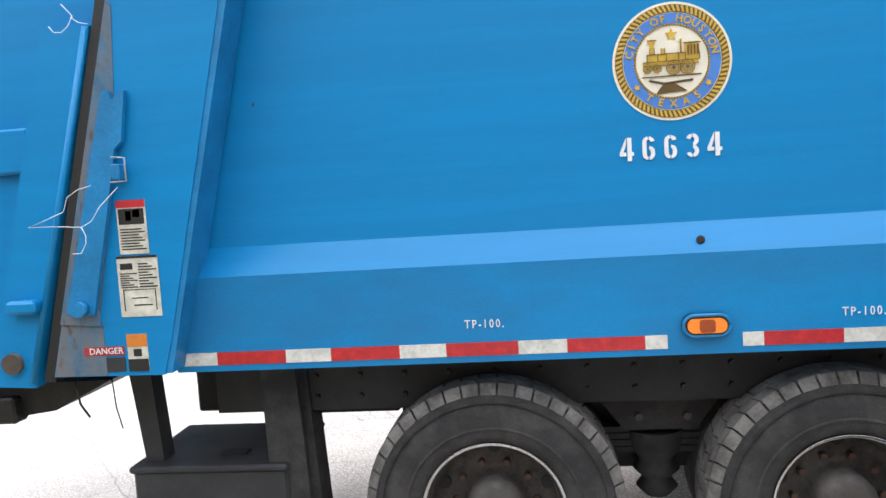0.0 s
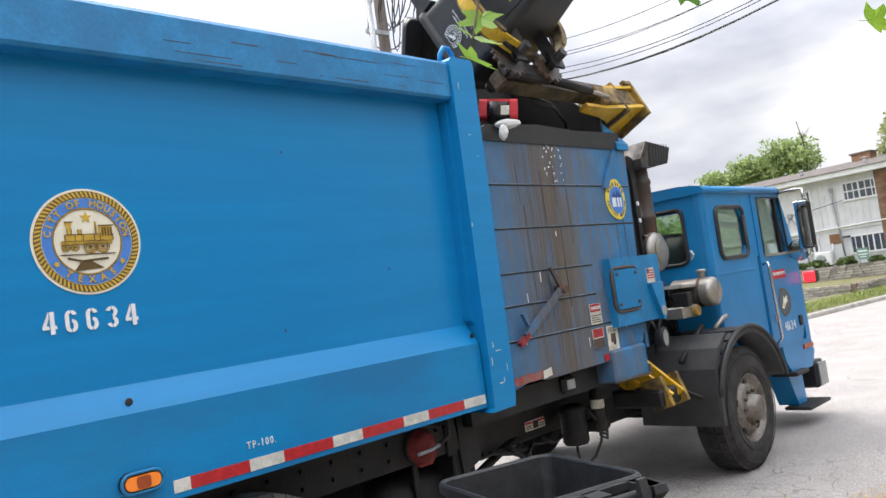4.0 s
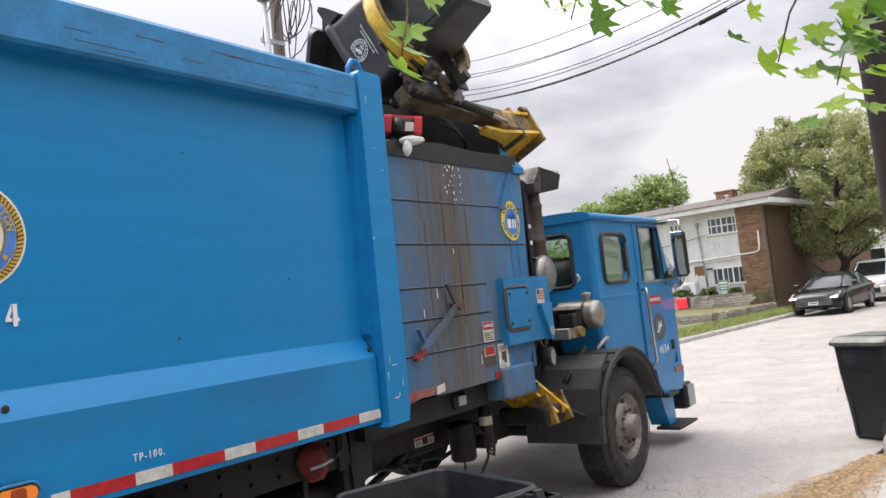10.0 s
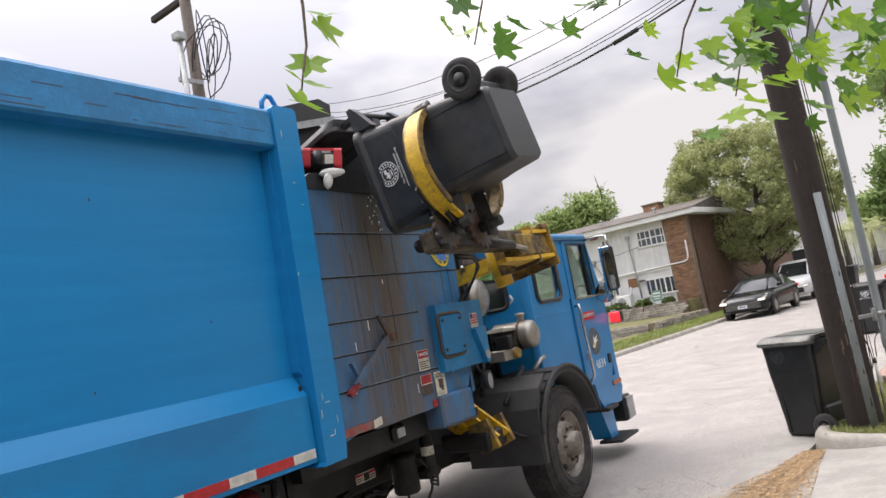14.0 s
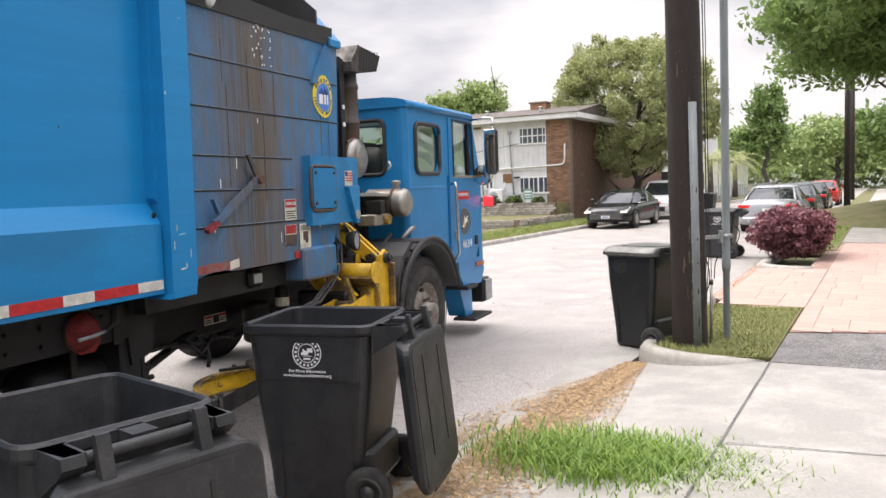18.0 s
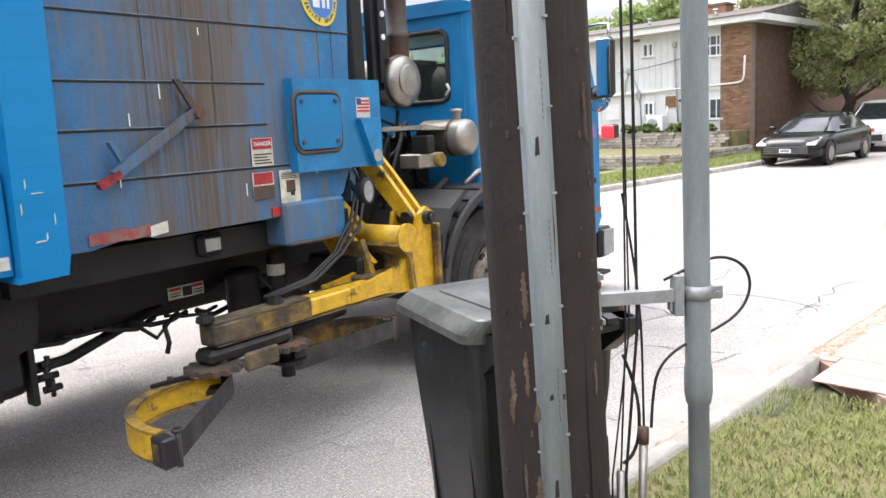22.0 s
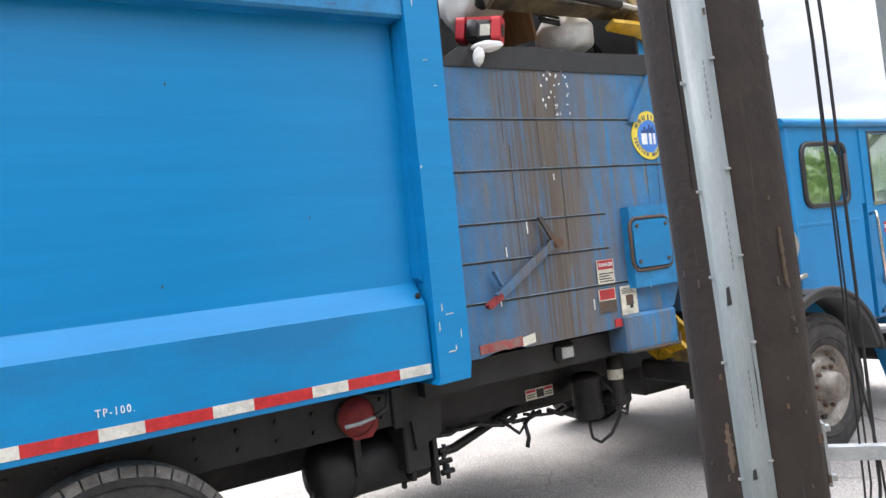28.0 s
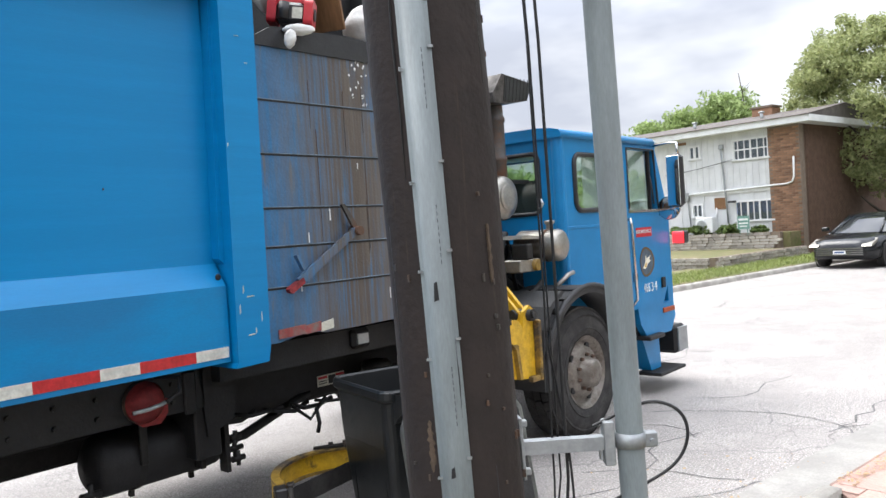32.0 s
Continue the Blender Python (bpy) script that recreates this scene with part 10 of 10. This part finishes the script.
# the held cart's middle in the truck's space: seconds, y, z, tilt about the truck's length
UP = (0.32, 4.03, -116)
SWING = [(0, *UP), (13.5, *UP), (14.0, -0.6, 3.1, -100), (14.4, -1.35, 2.2, -70), (14.9, -1.4, 1.2, -25), (15.5, -1.08, 0.72, -4), (15.9, -1.05, 0.5, 0), (16.0, -1.04, 0.51, 0), (16.4, -0.90, 0.53, 0), (17.3, -0.83, 0.53, 0), (21.3, -0.83, 0.53, 0), (22.0, -0.88, 0.50, 0), (22.6, -1.08, 0.50, 0), (23.0, -1.34, 0.52, 0), (23.5, -1.66, 0.52, 0), (24.3, -1.66, 0.52, 0), (24.5, -1.54, 0.60, -4),
         (24.9, -1.03, 0.72, 3), (25.05, -1.08, 0.83, -3), (25.4, -1.62, 1.84, -38), (25.8, -1.0, 3.1, -95), (26.2, *UP), (28.1, *UP), (28.4, -0.2, 3.5, -104), (28.7, -0.85, 3.1, -75), (29.0, -1.32, 2.70, -44), (29.5, -1.54, 1.63, -31), (30.0, -1.02, 0.74, -6), (30.5, -0.90, 0.56, -2), (31.2, -0.86, 0.50, 0), (32.0, -0.86, 0.50, 0)]
# how the second cart is turned and rocked in the grip: seconds, turn, roll
SWAY = [(0, -20, 0), (24.3, -24, 0), (24.5, -22, -3), (24.9, -19, -13), (25.4, -12, -12), (25.8, -6, -8), (28.4, 0, -10), (29.0, -3, -13), (29.5, 2, -12), (30.0, -14, 0), (30.5, -17, 0), (32, -17, 0)]
# how far the fingers are shut, 0 to 1
GRIP = [(0, 1), (15.8, 1), (16.3, 0.3), (17, 0), (23.1, 0), (23.5, 0.66), (24.2, 0.74), (24.9, 0.82), (30.2, 0.80), (30.8, 0), (32, 0)]


# how far the rear finger is spread beyond its half-open stand, in degrees
SPREAD = [(0, 0), (16.5, 30), (21.2, 30), (21.6, 0), (22.2, 4), (23.0, 7), (23.6, 0), (30.7, 0), (31.3, 30), (32, 30)]


def swing(t):
    y, z, a = lerp_rows(SWING, t)
    return Matrix.Translation((0, y, z)) @ Matrix.Rotation(radians(a), 4, "X") @ Matrix.Translation((0, 0.87, -0.5))


# where a held cart stands under the boom, in the truck's space with the arm down
HELD = Matrix.Translation((4.47, -0.64, 0.0)) @ Matrix.Rotation(radians(-6), 4, "Z")


# the boom stands back from the held cart by the fingers' reach
ARM = Matrix.Translation((0, 0.37, 0))


def motions():
    walk(truck, [(t, pose(x, y, 0, 0, 0, w)) for t, x, y, w in DRIVE])
    # the wheels roll with the drive
    for w in [o for o in truck.children if o.name.split(".")[0] == "wheel"]:
        at, turn = w.matrix_basis.translation.copy(), w.matrix_basis.to_3x3().to_4x4()
        walk(w, [(t, Matrix.Translation(at) @ Matrix.Rotation(x / 0.526, 4, "Y") @ turn) for t, x, y, a in DRIVE])
    arm_times = sorted({0.0, 13.5, 32.0, *[r[0] for r in SWING], *[r[0] for r in GRIP], *[r[0] for r in SPREAD], *[r[0] for r in SWAY]})
    walk(boom, [(t, swing(t) @ ARM) for t in arm_times])
    for fob, x, s in ((finger_rear, 4.24, -1), (finger_front, 4.64, 1)):
        rows = []
        for t in arm_times:
            g, = lerp_rows(GRIP, t)
            g = min(1.0, g * 1.6) if s > 0 else g
            rows.append((t, swing(t) @ ARM @ Matrix.Translation((x, -0.52, 0.50)) @ Matrix.Rotation(radians(-s * (52 * g - (lerp_rows(SPREAD, t)[0] if s < 0 else 36) * (1 - g))), 4, "Z")))
        walk(fob, rows)
    # the knee of the folding lift stands above the line from the chassis pivot to the boom's elbow
    lk, lk2 = [], []
    foot = Vector((5.50, 0.20, 0.88))
    for t in arm_times:
        e = swing(t) @ ARM @ Vector((5.79, -0.44, 1.09))
        dy, dz = e.y - foot.y, e.z - foot.z
        ln = max(0.2, math.hypot(dy, dz))
        up = math.sqrt(max(0.02, REACH * REACH - ln * ln / 4))
        ky, kz = foot.y + dy / 2 + up * dz / ln, foot.z + dz / 2 - up * dy / ln
        lk.append((t, pose(foot.x, ky, kz, math.degrees(math.atan2(foot.y - ky, kz - foot.z)), 0, 0)))
        lk2.append((t, pose(e.x, ky, kz, math.degrees(math.atan2(e.y - ky, kz - e.z)), 0, 0)))
    walk(link, lk)
    walk(link2, lk2)
    # first cart: held up, lowered, set down
    rest = Matrix.Translation((4.49, -0.78, 0.0)) @ Matrix.Rotation(radians(8), 4, "Z")
    rows = [(t, swing(t) @ HELD) for t in arm_times if t < 15.85]
    rows += [(15.9, rest), (16.1, rest), (32.0, rest)]
    walk(cart_first, rows)
    # second cart: stands by the pole, gripped, tipped and set back
    stand = Matrix.Translation((8.84, -1.86, 0.0)) @ Matrix.Rotation(radians(-27), 4, "Z")
    back = Matrix.Translation((9.62, -0.84, 0.0)) @ Matrix.Rotation(radians(-15), 4, "Z")

    def gripped(t):
        """The second cart in the shut gripper, in the street's space."""
        w, r = lerp_rows(SWAY, t)
        return drive(t) @ swing(t) @ pose(4.41, -0.66, 0.5) @ Matrix.Rotation(radians(w), 4, "Z") @ Matrix.Rotation(radians(r), 4, "Y") @ pose(0, 0, -0.56)
    rows = [(0.0, stand), (24.2, stand)] + [(t, gripped(t)) for t in arm_times if 24.4 <= t <= 30.6] + [(30.9, back), (32.0, back)]
    walk(cart_second, rows)
    lids = {o.name.split(".")[0]: o for o in cart_second.children}
    lid = lids["lid"]
    walk(lid, [(t, pose(0, -0.425, 0.992, a, 0, 0)) for t, a in ((0, 0), (25.2, 0), (25.6, 15), (26.0, 40), (26.4, 45), (28.4, 45), (28.9, 60), (29.1, 90), (29.3, 115), (29.6, 138), (29.8, 190), (30.0, 240), (30.2, 258), (32, 258))])
    lid = {o.name.split(".")[0]: o for o in cart_first.children}["lid"]
    walk(lid, [(t, pose(0, -0.50, 1.012, a, 0, 0)) for t, a in ((0, 45), (13.5, 45), (14.0, 80), (14.3, 130), (15.0, 205), (15.6, 240), (16.0, 250), (16.6, 264), (32, 265))])
    # load lying in the hopper rides with the truck
    for ob, m in ((tool, pose(4.05, 0.10, 2.985, 0, 8, -48)), (rag, pose(4.02, 0.015, 2.865, 0, 0, -30)), (rag2, pose(3.94, -0.005, 2.80, 0, 12, 0)), (blackbag, pose(4.72, 0.55, 2.80)), (blackbag2, pose(4.5, 1.3, 2.63))):
        walk(ob, [(t, drive(t) @ m) for t in sorted({0.0, 32.0, *[r[0] for r in DRIVE]})])
    # the second cart's load: inside it until it is tipped
    for ob, inside, lie in ((whitebag, (0.0, 0.0, 0.74), pose(4.27, 0.45, 3.29)), (bluebag, (0.0, 0.02, 0.35), pose(4.93, 0.37, 3.07, 0, 10, 0)), (board, (0.0, 0.05, 0.45), pose(4.50, 0.42, 3.23, 0, -16, 22))):
        rows = [(0.0, stand @ Matrix.Translation(inside)), (24.2, stand @ Matrix.Translation(inside))]
        for t in arm_times:
            if 24.4 <= t <= 26.2:
                rows.append((t, gripped(t) @ Matrix.Translation(inside)))
        rows += [(t, drive(t) @ lie) for t in (26.8, 27.5, *[r[0] for r in DRIVE if r[0] > 27.5])]
        walk(ob, rows)


motions()
